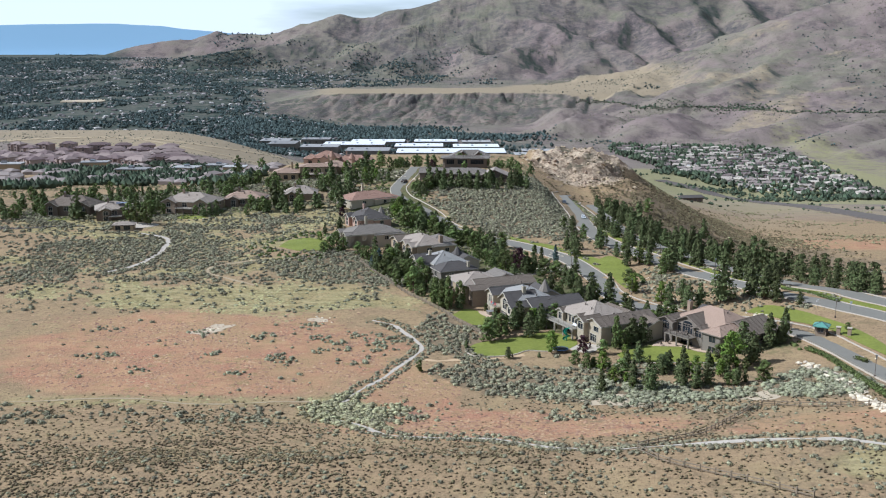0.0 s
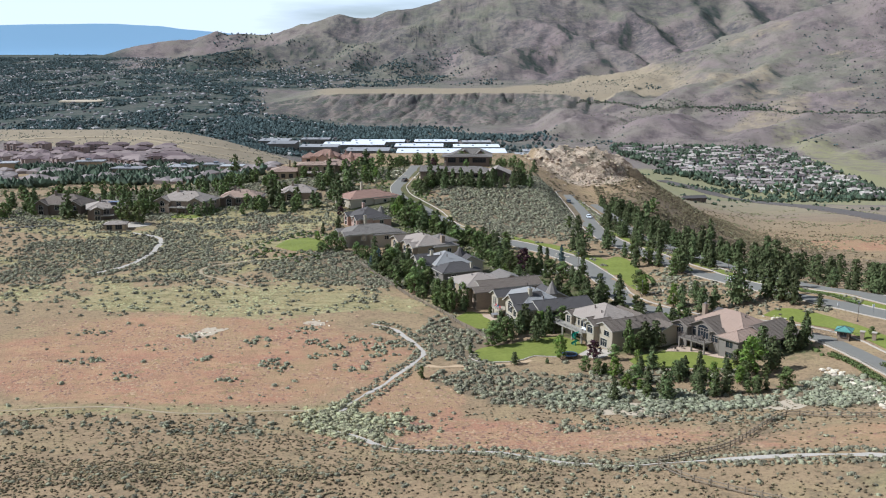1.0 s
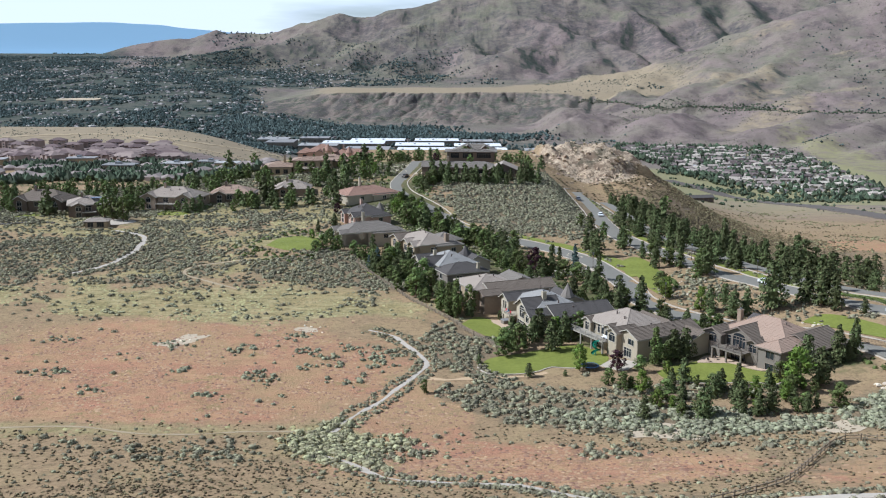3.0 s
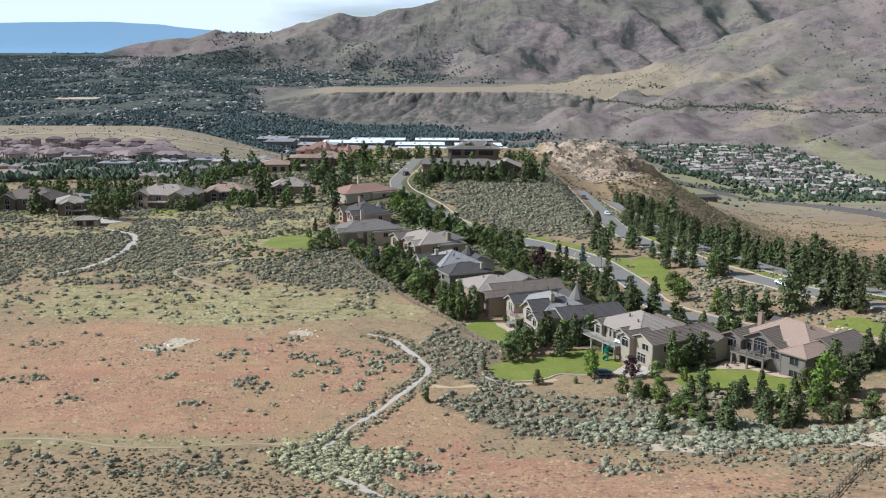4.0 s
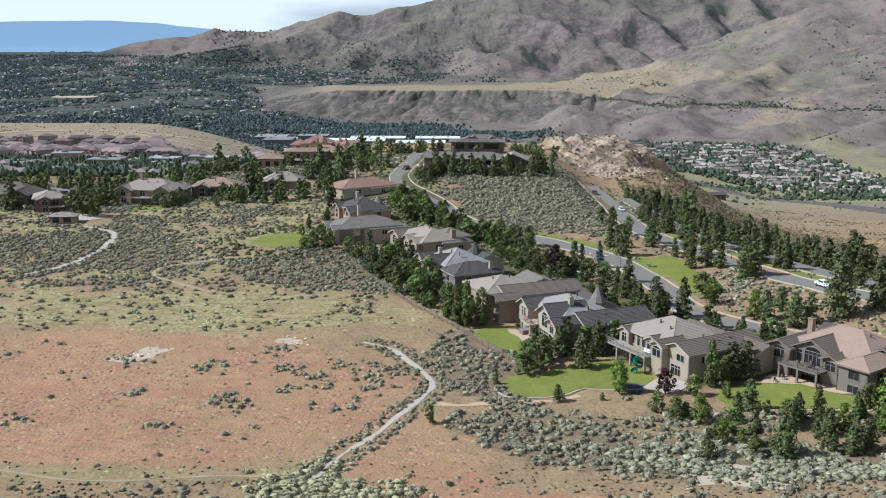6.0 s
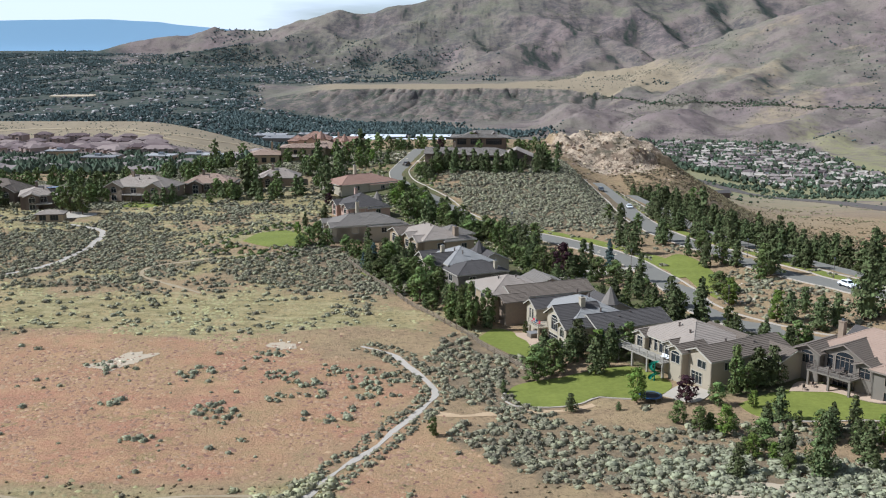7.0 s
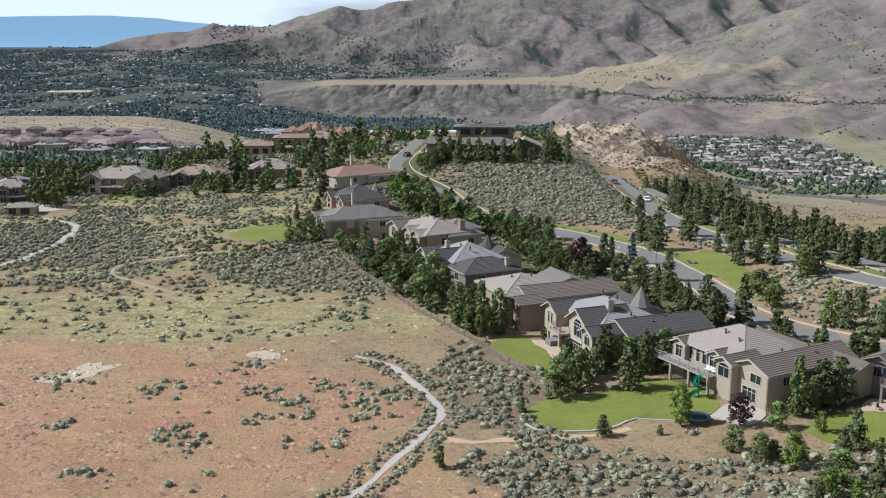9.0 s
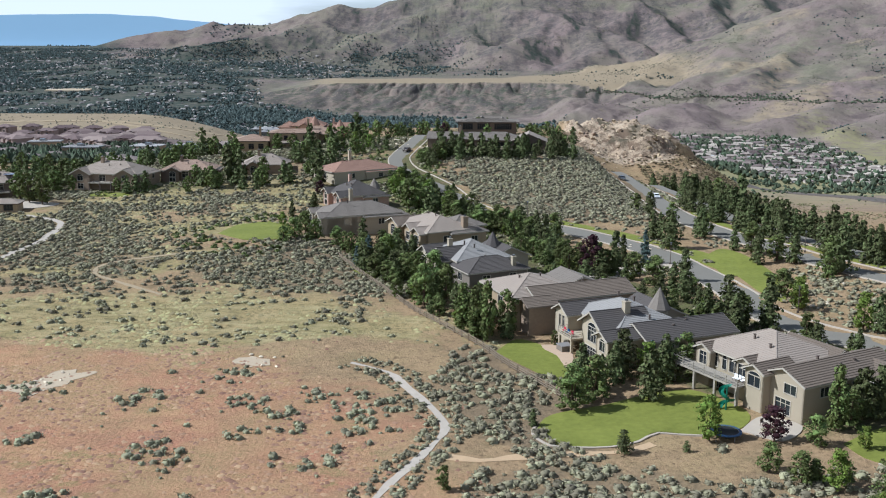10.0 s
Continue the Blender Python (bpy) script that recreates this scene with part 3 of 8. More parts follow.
XS = np.array(sorted([-v for v in steps(160, 2700, 2.2, 0.0115)]) + list(np.arange(-157.7, 158.5, 2.3)) + steps(160, 2700, 2.2, 0.0115))
YS = np.array(sorted(-v for v in steps(-110, 500, 4.0, 0.2)) + list(np.arange(112, 560, 2.15)) + [v for v in steps(560, 4900, 2.4, 0.0068) if not 2330 < v < 2960] + list(np.arange(2330, 2961, 5.0)))
YS = np.unique(YS)
GX, GY = np.meshgrid(XS, YS)
GZ = height(GX, GY)
DX, DY = np.gradient(GZ, axis=1) / np.gradient(GX, axis=1), np.gradient(GZ, axis=0) / np.gradient(GY, axis=0)
SLOPE = np.hypot(DX, DY)


def red_grass(x, y):
    n = fbm(x, y, 24, 5, 41)
    k = sstep(bump(x, y, -66, 244, 66, 46) + 0.30 * n, 0.36, 0.60) * sstep(y + 3 * n, 207, 214)
    k = np.maximum(k, sstep(bump(x, y, 14, 186, 44, 17, -6) + 0.14 * n, 0.40, 0.6))
    k = np.maximum(k, 0.8 * sstep(bump(x, y, -8, 212, 14, 26) + 0.15 * n, 0.42, 0.62))
    k = np.maximum(k, 0.75 * sstep(bump(x, y, 75, 168, 30, 20) + 0.15 * n, 0.42, 0.62))
    k = np.maximum(k, sstep(bump(x, y, 290, 650, 75, 42, 25) + 0.2 * n, 0.35, 0.6))
    return np.maximum(k, 0.6 * sstep(bump(x, y, -120, 375, 14, 14) + 0.2 * n, 0.4, 0.6))


def green_growth(x, y):
    n = fbm(x, y, 18, 4, 43)
    k = 0.95 * sstep(bump(x, y, -66, 297, 80, 22, -3) + 0.4 * n, 0.40, 0.7)
    k = np.maximum(k, 0.8 * sstep(bump(x, y, -24, 200, 13, 12) + 0.3 * n, 0.40, 0.7))
    k = np.maximum(k, 0.55 * sstep(bump(x, y, -75, 206, 60, 6) + 0.3 * n, 0.45, 0.8))
    k = np.maximum(k, 0.9 * sstep(bump(x, y, 82, 140, 26, 11) + 0.2 * n, 0.40, 0.6))
    k = np.maximum(k, 0.8 * sstep(bump(x, y, -70, 385, 36, 26) + 0.4 * n, 0.45, 0.8))
    k = np.maximum(k, 0.7 * sstep(bump(x, y, 2, 285, 5, 30, 25) + 0.4 * n, 0.45, 0.8))
    k = np.maximum(k, 0.55 * sstep(bump(x, y, -30, 300, 30, 22) + 0.4 * n, 0.45, 0.8))
    k = np.maximum(k, 0.85 * sstep(bump(x, y, -100, 400, 120, 100) + 0.8 * n, 0.45, 0.8))
    return np.maximum(k, 0.5 * sstep(bump(x, y, -70, 600, 60, 60) + 0.3 * n, 0.3, 0.6))


def sage_cover(x, y):
    """How thickly sagebrush stands, 0 to 1."""
    n = fbm(x, y, 16, 4, 45)
    gaps = sstep(fbm(x, y, 26, 4, 49), -0.26, 0.02)
    k = 0.9 * sstep(bump(x, y, 4, 258, 11, 27, 18) + 0.25 * n, 0.35, 0.6)
    k = np.maximum(k, 0.95 * sstep(bump(x, y, 36, 212, 36, 10, -12) + 0.3 * n, 0.38, 0.6))
    k = np.maximum(k, 0.8 * sstep(bump(x, y, 12, 226, 16, 9) + 0.3 * n, 0.38, 0.6))
    k = np.maximum(k, 0.7 * sstep(bump(x, y, 46, 225, 30, 7) + 0.35 * n, 0.42, 0.7))
    k = np.maximum(k, 0.45 * sstep(bump(x, y, -50, 345, 90, 60) + 0.7 * n, 0.45, 0.9))
    k = np.maximum(k, 0.9 * sstep(bump(x, y, 170, 540, 85, 190, 20) + 0.5 * n, 0.25, 0.6))
    k = np.maximum(k, 0.9 * sstep(bump(x, y, -26, 326, 30, 17, -10) + 0.3 * n, 0.40, 0.6))
    k = np.maximum(k, 0.75 * sstep(bump(x, y, -110, 350, 62, 46) + 0.75 * n, 0.45, 0.8))
    k = np.maximum(k, 0.95 * sstep(bump(x, y, -100, 428, 60, 22) + 0.35 * n, 0.40, 0.6))
    k = np.maximum(k, sstep(bump(x, y, 34, 450, 42, 64) + 0.22 * n, 0.28, 0.5))
    k = np.maximum(k, 0.75 * sstep(bump(x, y, -90, 326, 34, 8, 12) + 0.3 * n, 0.4, 0.6))
    k = np.maximum(k, 0.45 * sstep(y, 206, 190) * sstep(n, -0.35, 0.5))
    k = np.maximum(k, 0.9 * sstep(bump(x, y, 84, 205, 16, 14) + 0.2 * n, 0.38, 0.55))
    k = np.where(y > 285, k * (0.12 + 0.88 * np.maximum(gaps, sstep(x, -2, 8))), k)
    k = np.maximum(k, 0.85 * sstep(bump(x, y, -38, 340, 26, 24) + 0.4 * n, 0.40, 0.65))
    k = np.maximum(k, 0.75 * sstep(bump(x, y, -115, 375, 50, 60) + 0.6 * n, 0.42, 0.75))
    k = np.maximum(k, 0.16 * sstep(bump(x, y, -100, 400, 150, 110) + 0.3 * n, 0.25, 0.6))
    k = np.maximum(k, 0.7 * sstep(bump(x, y, -140, 500, 130, 70) + 0.5 * n, 0.3, 0.6))
    return k * (1 - sstep(y - 1.2 * np.clip(x - 70, 0, 90), 530, 600))


def garden_soil(x, y):
    """Mulch and planted ground round the row of houses and on the crest."""
    axis = np.interp(y, [225, 240, 262, 285, 305, 335, 365, 400, 460, 520], [66, 62, 44, 28, 20, 8, -2, -18, -34, -30])
    k = 1 - sstep(np.abs(x - axis - 6) + 4 * fbm(x, y, 14, 3, 53), 16, 23)
    k = k * sstep(y, 226, 240) * (1 - sstep(y, 470, 520))
    k = np.maximum(k, 0.8 * sstep(bump(x, y, -150, 452, 75, 22) + 0.2 * fbm(x, y, 20, 3, 54), 0.45, 0.65))
    return np.maximum(k, 0.8 * sstep(bump(x, y, -35, 530, 60, 40) + 0.2 * fbm(x, y, 20, 3, 55), 0.4, 0.6))


ZONE = np.stack([red_grass(GX, GY), green_growth(GX, GY), 0.75 * sage_cover(GX, GY), garden_soil(GX, GY)], -1)
ZONE *= (1 - sstep(GY, 620, 760))[..., None]
FAR = sstep(GY + 120 * fbm(GX, GY, 160, 3, 47), 700, 1100)
ROCK = sstep(np.maximum(bump(GX, GY, 92, 676, 38, 46), 0.75 * bump(GX, GY, 118, 692, 24, 36)) + 0.22 * fbm(GX, GY, 25, 3, 48), 0.36, 0.50)
UX, DY_ = GX / np.maximum(GY, 60), GY / SCALE
RISE = scarp_rise(GX / SCALE, GY / SCALE, UX, DY_)
RIM = 0.95 * sstep(RISE, 0.56, 0.66) * (1 - sstep(RISE, 0.95, 1.0)) * sstep(fbm(GX, GY, 50, 4, 126), -0.30, 0.10) * sstep(UX, -0.14, -0.08) * (1 - sstep(UX, 0.12, 0.15)) * (GY > 2300) * (DY_ < 2900)
ROCK = np.maximum(ROCK, RIM)
SCARP = sstep(RISE, 0.0, 0.08) * (1 - sstep(RISE, 0.93, 1.0)) * sstep(UX, -0.21, -0.17) * (1 - sstep(UX, 0.10, 0.17)) * sstep(GY, 2000, 2200)
WOBBLE = fbm(GX, GY, 240, 4, 51)
TAN = 0.9 * sstep(RISE, 0.97, 1.0) * sstep(UX, -0.16, -0.10) * (1 - sstep(DY_ + 160 * WOBBLE - 900 * np.clip(UX, 0, 0.25), 2780, 2950)) * (1 - 0.8 * sstep(UX, 0.18, 0.30))
TAN *= 1 - 0.9 * sstep(GZ, -15, 50)
TAN = np.maximum(TAN, 0.9 * sstep(bump(GX, GY, -400, 1350, 330, 110, -8) + 0.2 * WOBBLE, 0.35, 0.6) * (GY > 1150))
TAN = np.maximum(TAN, 0.95 * sstep(bump(GX, GY, 300, 740, 150, 200, 30) + 0.25 * WOBBLE, 0.30, 0.6))
TAN = np.maximum(TAN, 0.6 * sstep(bump(GX, GY, 330, 1080, 220, 190) + 0.35 * WOBBLE, 0.35, 0.65))
TAN = np.maximum(TAN, 0.55 * sstep(fbm(GX, GY, 210, 5, 128), 0.08, 0.38) * sstep(UX, 0.12, 0.18) * sstep(DY_, 1850, 2000) * (1 - sstep(DY_, 2700, 2900)))
WOODS_SHADE = (1 - 0.6 * sstep(UX + 0.05 * WOBBLE, -0.16, -0.08)) * (1 - sstep(UX, -0.02, 0.03)) * sstep(GY, 1480, 1700) * (1 - sstep(DY_ + 500 * WOBBLE, 3300, 3700) * sstep(UX, -0.36, -0.29)) * (1 - sstep(RISE, 0.0, 0.3) * sstep(UX, -0.21, -0.17) * (1 - sstep(DY_, 2850, 2950)))
WOODS_SHADE = np.maximum(WOODS_SHADE, sstep(GY, 1250, 1450) * (1 - sstep(RISE, -0.1, 0.15)) * (1 - sstep(DY_, 1800, 1950)) * sstep(UX, -0.22, -0.1) * (1 - sstep(UX, 0.08, 0.14)) * 0.85)
WOODS_SHADE = np.maximum(WOODS_SHADE, 0.7 * sstep(bump(GX, GY, -330, 700, 190, 90), 0.3, 0.6))
# steep flanks turned from the sun: shade put into colour, with junipers and dark rock
FLANK_SHADE = 0.85 * sstep(-DX + 0.10 * fbm(GX, GY, 90, 4, 124), 0.24, 0.44) * sstep(DY_, 2000, 2200) * sstep(UX, -0.30, -0.2)
WOODS_SHADE = np.maximum(WOODS_SHADE, FLANK_SHADE)
GRASS = 0.8 * sstep(bump(GX, GY, 520, 1330, 260, 130) + 0.4 * WOBBLE, 0.35, 0.7)
GRASS = np.maximum(GRASS, 0.75 * sstep(bump(GX, GY, 300, 1200, 150, 260) + 0.35 * WOBBLE, 0.3, 0.6))
GRASS = np.maximum(GRASS, 0.95 * sstep(bump(GX, GY, 665, 1730, 75, 260, 8) + 0.3 * WOBBLE, 0.3, 0.6))
# dark scrub and rock in gullies and crags, plus painted shade on sun-averted flanks
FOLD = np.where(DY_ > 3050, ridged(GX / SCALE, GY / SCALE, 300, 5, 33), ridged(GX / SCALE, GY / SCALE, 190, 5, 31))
SCRUB_SHADE = np.maximum(0.8 * sstep(0.57 - FOLD, 0.0, 0.14), sstep(SLOPE - 0.5 * DX * (DX < 0) + 0.30 * fbm(GX, GY, 160, 4, 125), 0.54, 0.72)) * sstep(GY, 2150, 2500) * sstep(DY_ + 300 * sstep(UX, -0.2, -0.1), 2300, 2500)
SCRUB_SHADE *= 0.4 + 0.6 * sstep(GY, 3400, 3800)
EDGE = 2090 - 620 * np.clip(UX - 0.33, 0, 1) / 0.126 + 60 * WOBBLE
GRASS = np.maximum(GRASS, 0.60 * sstep(GY - EDGE, 0, 70) * (1 - sstep(GY - EDGE - 900 * np.clip(UX - 0.33, 0, 1), 160, 330)) * sstep(UX, 0.31, 0.37))
# green flats between the railway and the suburb
GRASS = np.maximum(GRASS, 0.9 * sstep(bump(GX, GY, 410, 1480, 210, 170) + 0.15 * WOBBLE, 0.3, 0.55))
DISTANT = np.stack([TAN, GRASS, WOODS_SHADE, SCRUB_SHADE], -1)
# green-grey cover on the higher and gentler ground of the mountain
OLIVE = sstep(fbm(GX, GY, 420, 5, 52) + 0.0016 * (GZ - 60) - 0.9 * (SLOPE - 0.35) + 0.22 * sstep(UX, 0.1, 0.2) * (DY_ < 3000), -0.15, 0.30) * sstep(GY, 2200, 2600)
LAND = np.stack([ROCK, FAR, SCARP, 0.85 * OLIVE], -1)
rows, cols = GX.shape
index = np.arange(rows * cols).reshape(rows, cols)
quads = np.stack([index[:-1, :-1], index[:-1, 1:], index[1:, 1:], index[1:, :-1]], -1).reshape(-1, 4)
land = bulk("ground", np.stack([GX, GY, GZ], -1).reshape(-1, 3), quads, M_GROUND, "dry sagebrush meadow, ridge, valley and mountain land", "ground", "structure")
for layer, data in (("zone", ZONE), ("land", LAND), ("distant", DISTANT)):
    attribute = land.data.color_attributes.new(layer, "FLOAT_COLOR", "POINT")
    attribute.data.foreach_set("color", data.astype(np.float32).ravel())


# ---- ribbons and sheets laid on the ground ----
def smooth_line(points, pitch=2.0):
    """A Catmull-Rom curve through points, cut to even steps."""
    p = np.array([points[0], *points, points[-1]], float)
    out = []
    for i in range(1, len(p) - 2):
        count = max(2, int(np.linalg.norm(p[i + 1] - p[i]) / pitch))
        for k in np.arange(count) / count:
            a, b, c, d = p[i - 1], p[i], p[i + 1], p[i + 2]
            out.append(0.5 * (2 * b + (c - a) * k + (2 * a - 5 * b + 4 * c - d) * k**2 + (3 * b - a - 3 * c + d) * k**3))
    out.append(p[-2])
    return np.array(out)


def sides(line):
    way = np.gradient(line, axis=0)
    way /= np.linalg.norm(way, axis=1)[:, None] + 1e-9
    return np.stack([way[:, 1], -way[:, 0]], 1)


def ribbon(name, points, width, lift, mat, label, category, ragged=0.0, across=5, level=False, offset=0.0, parent=None, depth=0.25):
    """A strip along a line, draped over the ground; level: flat across, as a graded road."""
    line = smooth_line(points)
    side = sides(line)
    line = line + side * offset
    wide = width / 2 * (1 + ragged * vnoise(line[:, 0], line[:, 1], 5.0, 71))
    shift = ragged * width * 0.35 * vnoise(line[:, 0], line[:, 1], 8.0, 72)
    mid = height(line[:, 0], line[:, 1])
    verts, faces, span = [], [], across + 2
    for i, (p, s) in enumerate(zip(line, side)):
        for j in range(across):
            q = p + s * (wide[i] * (2 * j / (across - 1) - 1) + shift[i])
            verts.append((q[0], q[1], (mid[i] if level else float(height(*q))) + lift))
        for q in (verts[-across], verts[-1]):
            verts.append((q[0], q[1], q[2] - depth - lift))
    for i in range(len(line) - 1):
        a, b = i * span, (i + 1) * span
        for j in range(across - 1):
            faces.append((a + j, a + j + 1, b + j + 1, b + j))
        faces.append((a + across, a, b, b + across))
        faces.append((a + across - 1, a + across + 1, b + across + 1, b + across - 1))
    ob = part(name, (verts, faces), mat, parent)
    if parent is None:
        tagged(ob, label, category, kind="structure")
    return ob


def sheet(name, outline, lift, mat, label, category, pitch=1.5, kind="structure"):
    """A patch with a curved outline, draped over the ground: rings shrunk towards its middle."""
    line = smooth_line([*outline, outline[0]], 1.2)[:-1]
    mid = line.mean(0)
    if name == "bare_patch":
        line = mid + (line - mid) * (0.86 + 0.36 * vnoise(line[:, 0], line[:, 1], 2.6, 73) + 0.10 * vnoise(line[:, 0], line[:, 1], 0.9, 74))[:, None]
    count = max(3, int(np.linalg.norm(line - mid, axis=1).max() / pitch))
    verts, faces, m = [], [], len(line)
    for x, y in line:
        verts.append((x, y, float(height(x, y)) - 0.3))
    for k in range(count):
        for x, y in mid + (line - mid) * (1 - k / count):
            verts.append((x, y, float(height(x, y)) + lift))
    verts.append((*mid, float(height(*mid)) + lift))
    for k in range(count):
        for i in range(m):
            j = (i + 1) % m
            faces.append((k * m + i, k * m + j, (k + 1) * m + j, (k + 1) * m + i))
    faces += [(count * m + i, count * m + (i + 1) % m, (count + 1) * m) for i in range(m)]
    return tagged(part(name, (verts, faces), mat), label, category, kind=kind)


TRAIL = [(75, 145), (66.9, 151), (62.5, 152), (51.9, 153), (41.7, 154), (30, 155), (25, 158.5), (17.9, 163.7), (9.4, 174), (-2.6, 176.8), (-10.4, 179.5), (-16.8, 188), (-23.0, 195), (-23.0, 204), (-19, 214.9), (-15.0, 222.4), (-12.2, 229.3), (-7.2, 239), (-5.6, 245), (-7.5, 253), (-10.9, 260.3), (-14.3, 267.5), (-20.4, 271.5)]
TRAIL_LEFT = [(-118, 203), (-99, 205.3), (-91.5, 205.6), (-80.7, 207.2), (-69.2, 207.1), (-56.8, 203.5), (-48.2, 204.1), (-38.5, 206), (-28.4, 206.2), (-23.5, 204)]
TRAIL_HILL = [(-129, 405), (-114.3, 394), (-109.4, 372.8), (-109.5, 357.9), (-111.4, 343.3), (-118, 332.6)]
TRAIL_MID = [(-64.9, 347), (-81.2, 341.2), (-82.3, 331.4), (-74.2, 323.1), (-62.7, 313.4)]
ribbon("footpath", TRAIL, 1.05, 0.05, M_TRAIL, "pale gravel footpath winding through the meadow", "path", 0.8)
ribbon("footpath", TRAIL_LEFT, 0.65, 0.05, M_FAINT, "narrow gravel footpath along the dry field", "path", 0.7)
ribbon("footpath", TRAIL_HILL, 2.2, 0.05, M_TRAIL, "pale dirt track curving up to the houses", "path", 0.3)
ribbon("footpath", TRAIL_MID, 1.0, 0.05, M_FAINT, "faint dirt track through sagebrush", "path", 0.4)
ROAD_IN = [(101, 190), (100, 210), (98.2, 226), (94.4, 243), (84, 257), (68, 271), (60.5, 281), (55.5, 291), (53.1, 303), (53.2, 318.5), (50.8, 337), (47.4, 351), (42.7, 361), (36.9, 371), (28.3, 381), (19.6, 390), (12.8, 397), (5, 409), (-0.5, 422), (-6.3, 440.4), (-14, 456.7), (-19.7, 470), (-22.5, 485), (-20, 500), (-16, 520), (-14, 560)]
ROAD_MAIN = [(138, 220), (119, 251.4), (110.5, 264), (102.6, 278), (95, 297), (88, 315), (82, 333), (75.5, 357), (68, 379), (63.5, 402), (63, 430), (64, 460), (63.5, 492), (63.5, 520), (67, 550), (74, 585)]
road = ribbon("road", ROAD_IN, 7.6, 0.10, M_ASPHALT, "grey asphalt estate road with pale kerbs", "road", 0, 3, True)
for k in (-4.0, 4.0):
    ribbon("kerb", ROAD_IN, 0.42, 0.22, M_KERB, "", "", 0, 3, True, k, road)
road = ribbon("road", ROAD_MAIN, 8.0, 0.10, M_ASPHALT, "grey asphalt main road curving behind the hill", "road", 0, 3, True)
for k in (-4.2, 4.2):
    ribbon("kerb", ROAD_MAIN, 0.42, 0.22, M_KERB, "", "", 0, 3, True, k, road)
road = ribbon("road", ROAD_MAIN, 8.0, 0.10, M_ASPHALT, "second carriageway of the main road", "road", 0, 3, True, 14)
ribbon("lawn", ROAD_MAIN, 3.0, 0.16, M_LAWN, "mown green strip between the two carriageways", "lawn", 0.3, 3, False, 7)
for k in (9.8, 18.2):
    ribbon("kerb", ROAD_MAIN, 0.42, 0.22, M_KERB, "", "", 0, 3, True, k, road)

ribbon("lawn", [(51.5, 330), (50.8, 337), (47.4, 351), (42.7, 361), (36.9, 371), (28.3, 381), (19.6, 390)], 4.5, 0.14, M_LAWN, "grass strip along the estate road", "lawn", 0.5, 4, False, 7.2)
sheet("lawn", [(6.3, 244.3), (9, 250), (17.9, 254.3), (26.6, 259), (31.5, 258.5), (36, 250), (33, 244), (27.7, 242.8), (22.4, 243.9), (19.3, 241.2), (15.4, 239.7), (9.2, 240)], 0.08, M_LAWN, "mown green lawn behind the tan house", "lawn")
sheet("lawn", [(44.5, 238.5), (51.4, 243), (59.8, 244), (66, 236), (71, 231.6), (67, 227.5), (61.2, 229.7), (52.5, 230.1), (46.1, 233)], 0.08, M_LAWN, "mown green lawn behind the grey house", "lawn")
sheet("lawn", [(2.8, 277), (6.5, 283.6), (10, 281.5), (12.8, 276.5), (14.8, 269.8), (13.2, 263.4), (9.4, 265.6)], 0.08, M_LAWN, "bright green lawn beside a curved patio", "lawn")
sheet("lawn", [(-63.2, 367), (-61.5, 384), (-55, 389), (-48.5, 384), (-44, 368), (-48.2, 359), (-55.1, 358.1)], 0.08, M_LAWN, "small oval putting green among shrubs", "lawn")
sheet("lawn", [(57.5, 352), (63, 358), (66.2, 346), (66.5, 332), (64, 318), (60.2, 306), (58.6, 312), (58.4, 330)], 0.14, M_LAWN, "green verge sloping beside the estate road", "lawn")
sheet("lawn", [(86, 266), (92, 270), (98, 264), (105, 247), (108, 230), (105.5, 216), (104.5, 231), (99.5, 246), (93, 256)], 0.12, M_LAWN, "mown verge between the two roads", "lawn")
sheet("lawn", [(27, 358), (32, 350), (31, 338), (27, 336), (24, 345)], 0.12, M_LAWN, "small front lawn beside a driveway", "lawn")
sheet("lawn", [(-27.5, 340), (-22, 336), (-20.5, 329), (-24, 331)], 0.08, M_LAWN, "narrow strip of garden lawn inside the fence", "lawn")
sheet("lawn", [(-190, 440), (-176, 441), (-170, 436), (-182, 433)], 0.1, M_LAWN, "small green lawn before the brown house", "lawn")
sheet("lawn", [(-128, 446), (-110, 441), (-112, 436), (-127, 440)], 0.1, M_LAWN, "green lawn below the twin-gabled house", "lawn")

# ---- houses ----
def courses(verts, faces, a, b, c, d, pitch, proud):
    """A roof slope from eave a-b up to d-c, laid in overlapping courses, with a flat underside."""
    a, b, c, d = (np.array(p, float) for p in (a, b, c, d))
    up = np.cross(b - a, (d - a) if np.linalg.norm(d - a) > 1e-6 else (c - a))
    up /= np.linalg.norm(up)
    if up[2] < 0:
        up = -up
    count = max(2, int(round(np.linalg.norm((c + d) / 2 - (a + b) / 2) / pitch)))
    k = len(verts)
    drop = np.array((0, 0, -0.2))
    verts.extend([a, b, c, d, a + drop, b + drop, c + drop, d + drop])
    faces.extend([(k + 7, k + 6, k + 5, k + 4), (k + 4, k + 5, k + 1, k), (k + 5, k + 6, k + 2, k + 1), (k + 7, k + 4, k, k + 3)])
    last = (k, k + 1)
    for i in range(count):
        s, e = i / count, (i + 1) / count
        m = len(verts)
        verts.extend([a + (d - a) * s + up * proud, b + (c - b) * s + up * proud, a + (d - a) * e + up * proud * 0.25, b + (c - b) * e + up * proud * 0.25])
        faces.append((last[0], last[1], m + 1, m))
        faces.append((m, m + 1, m + 3, m + 2))
        last = (m + 2, m + 3)


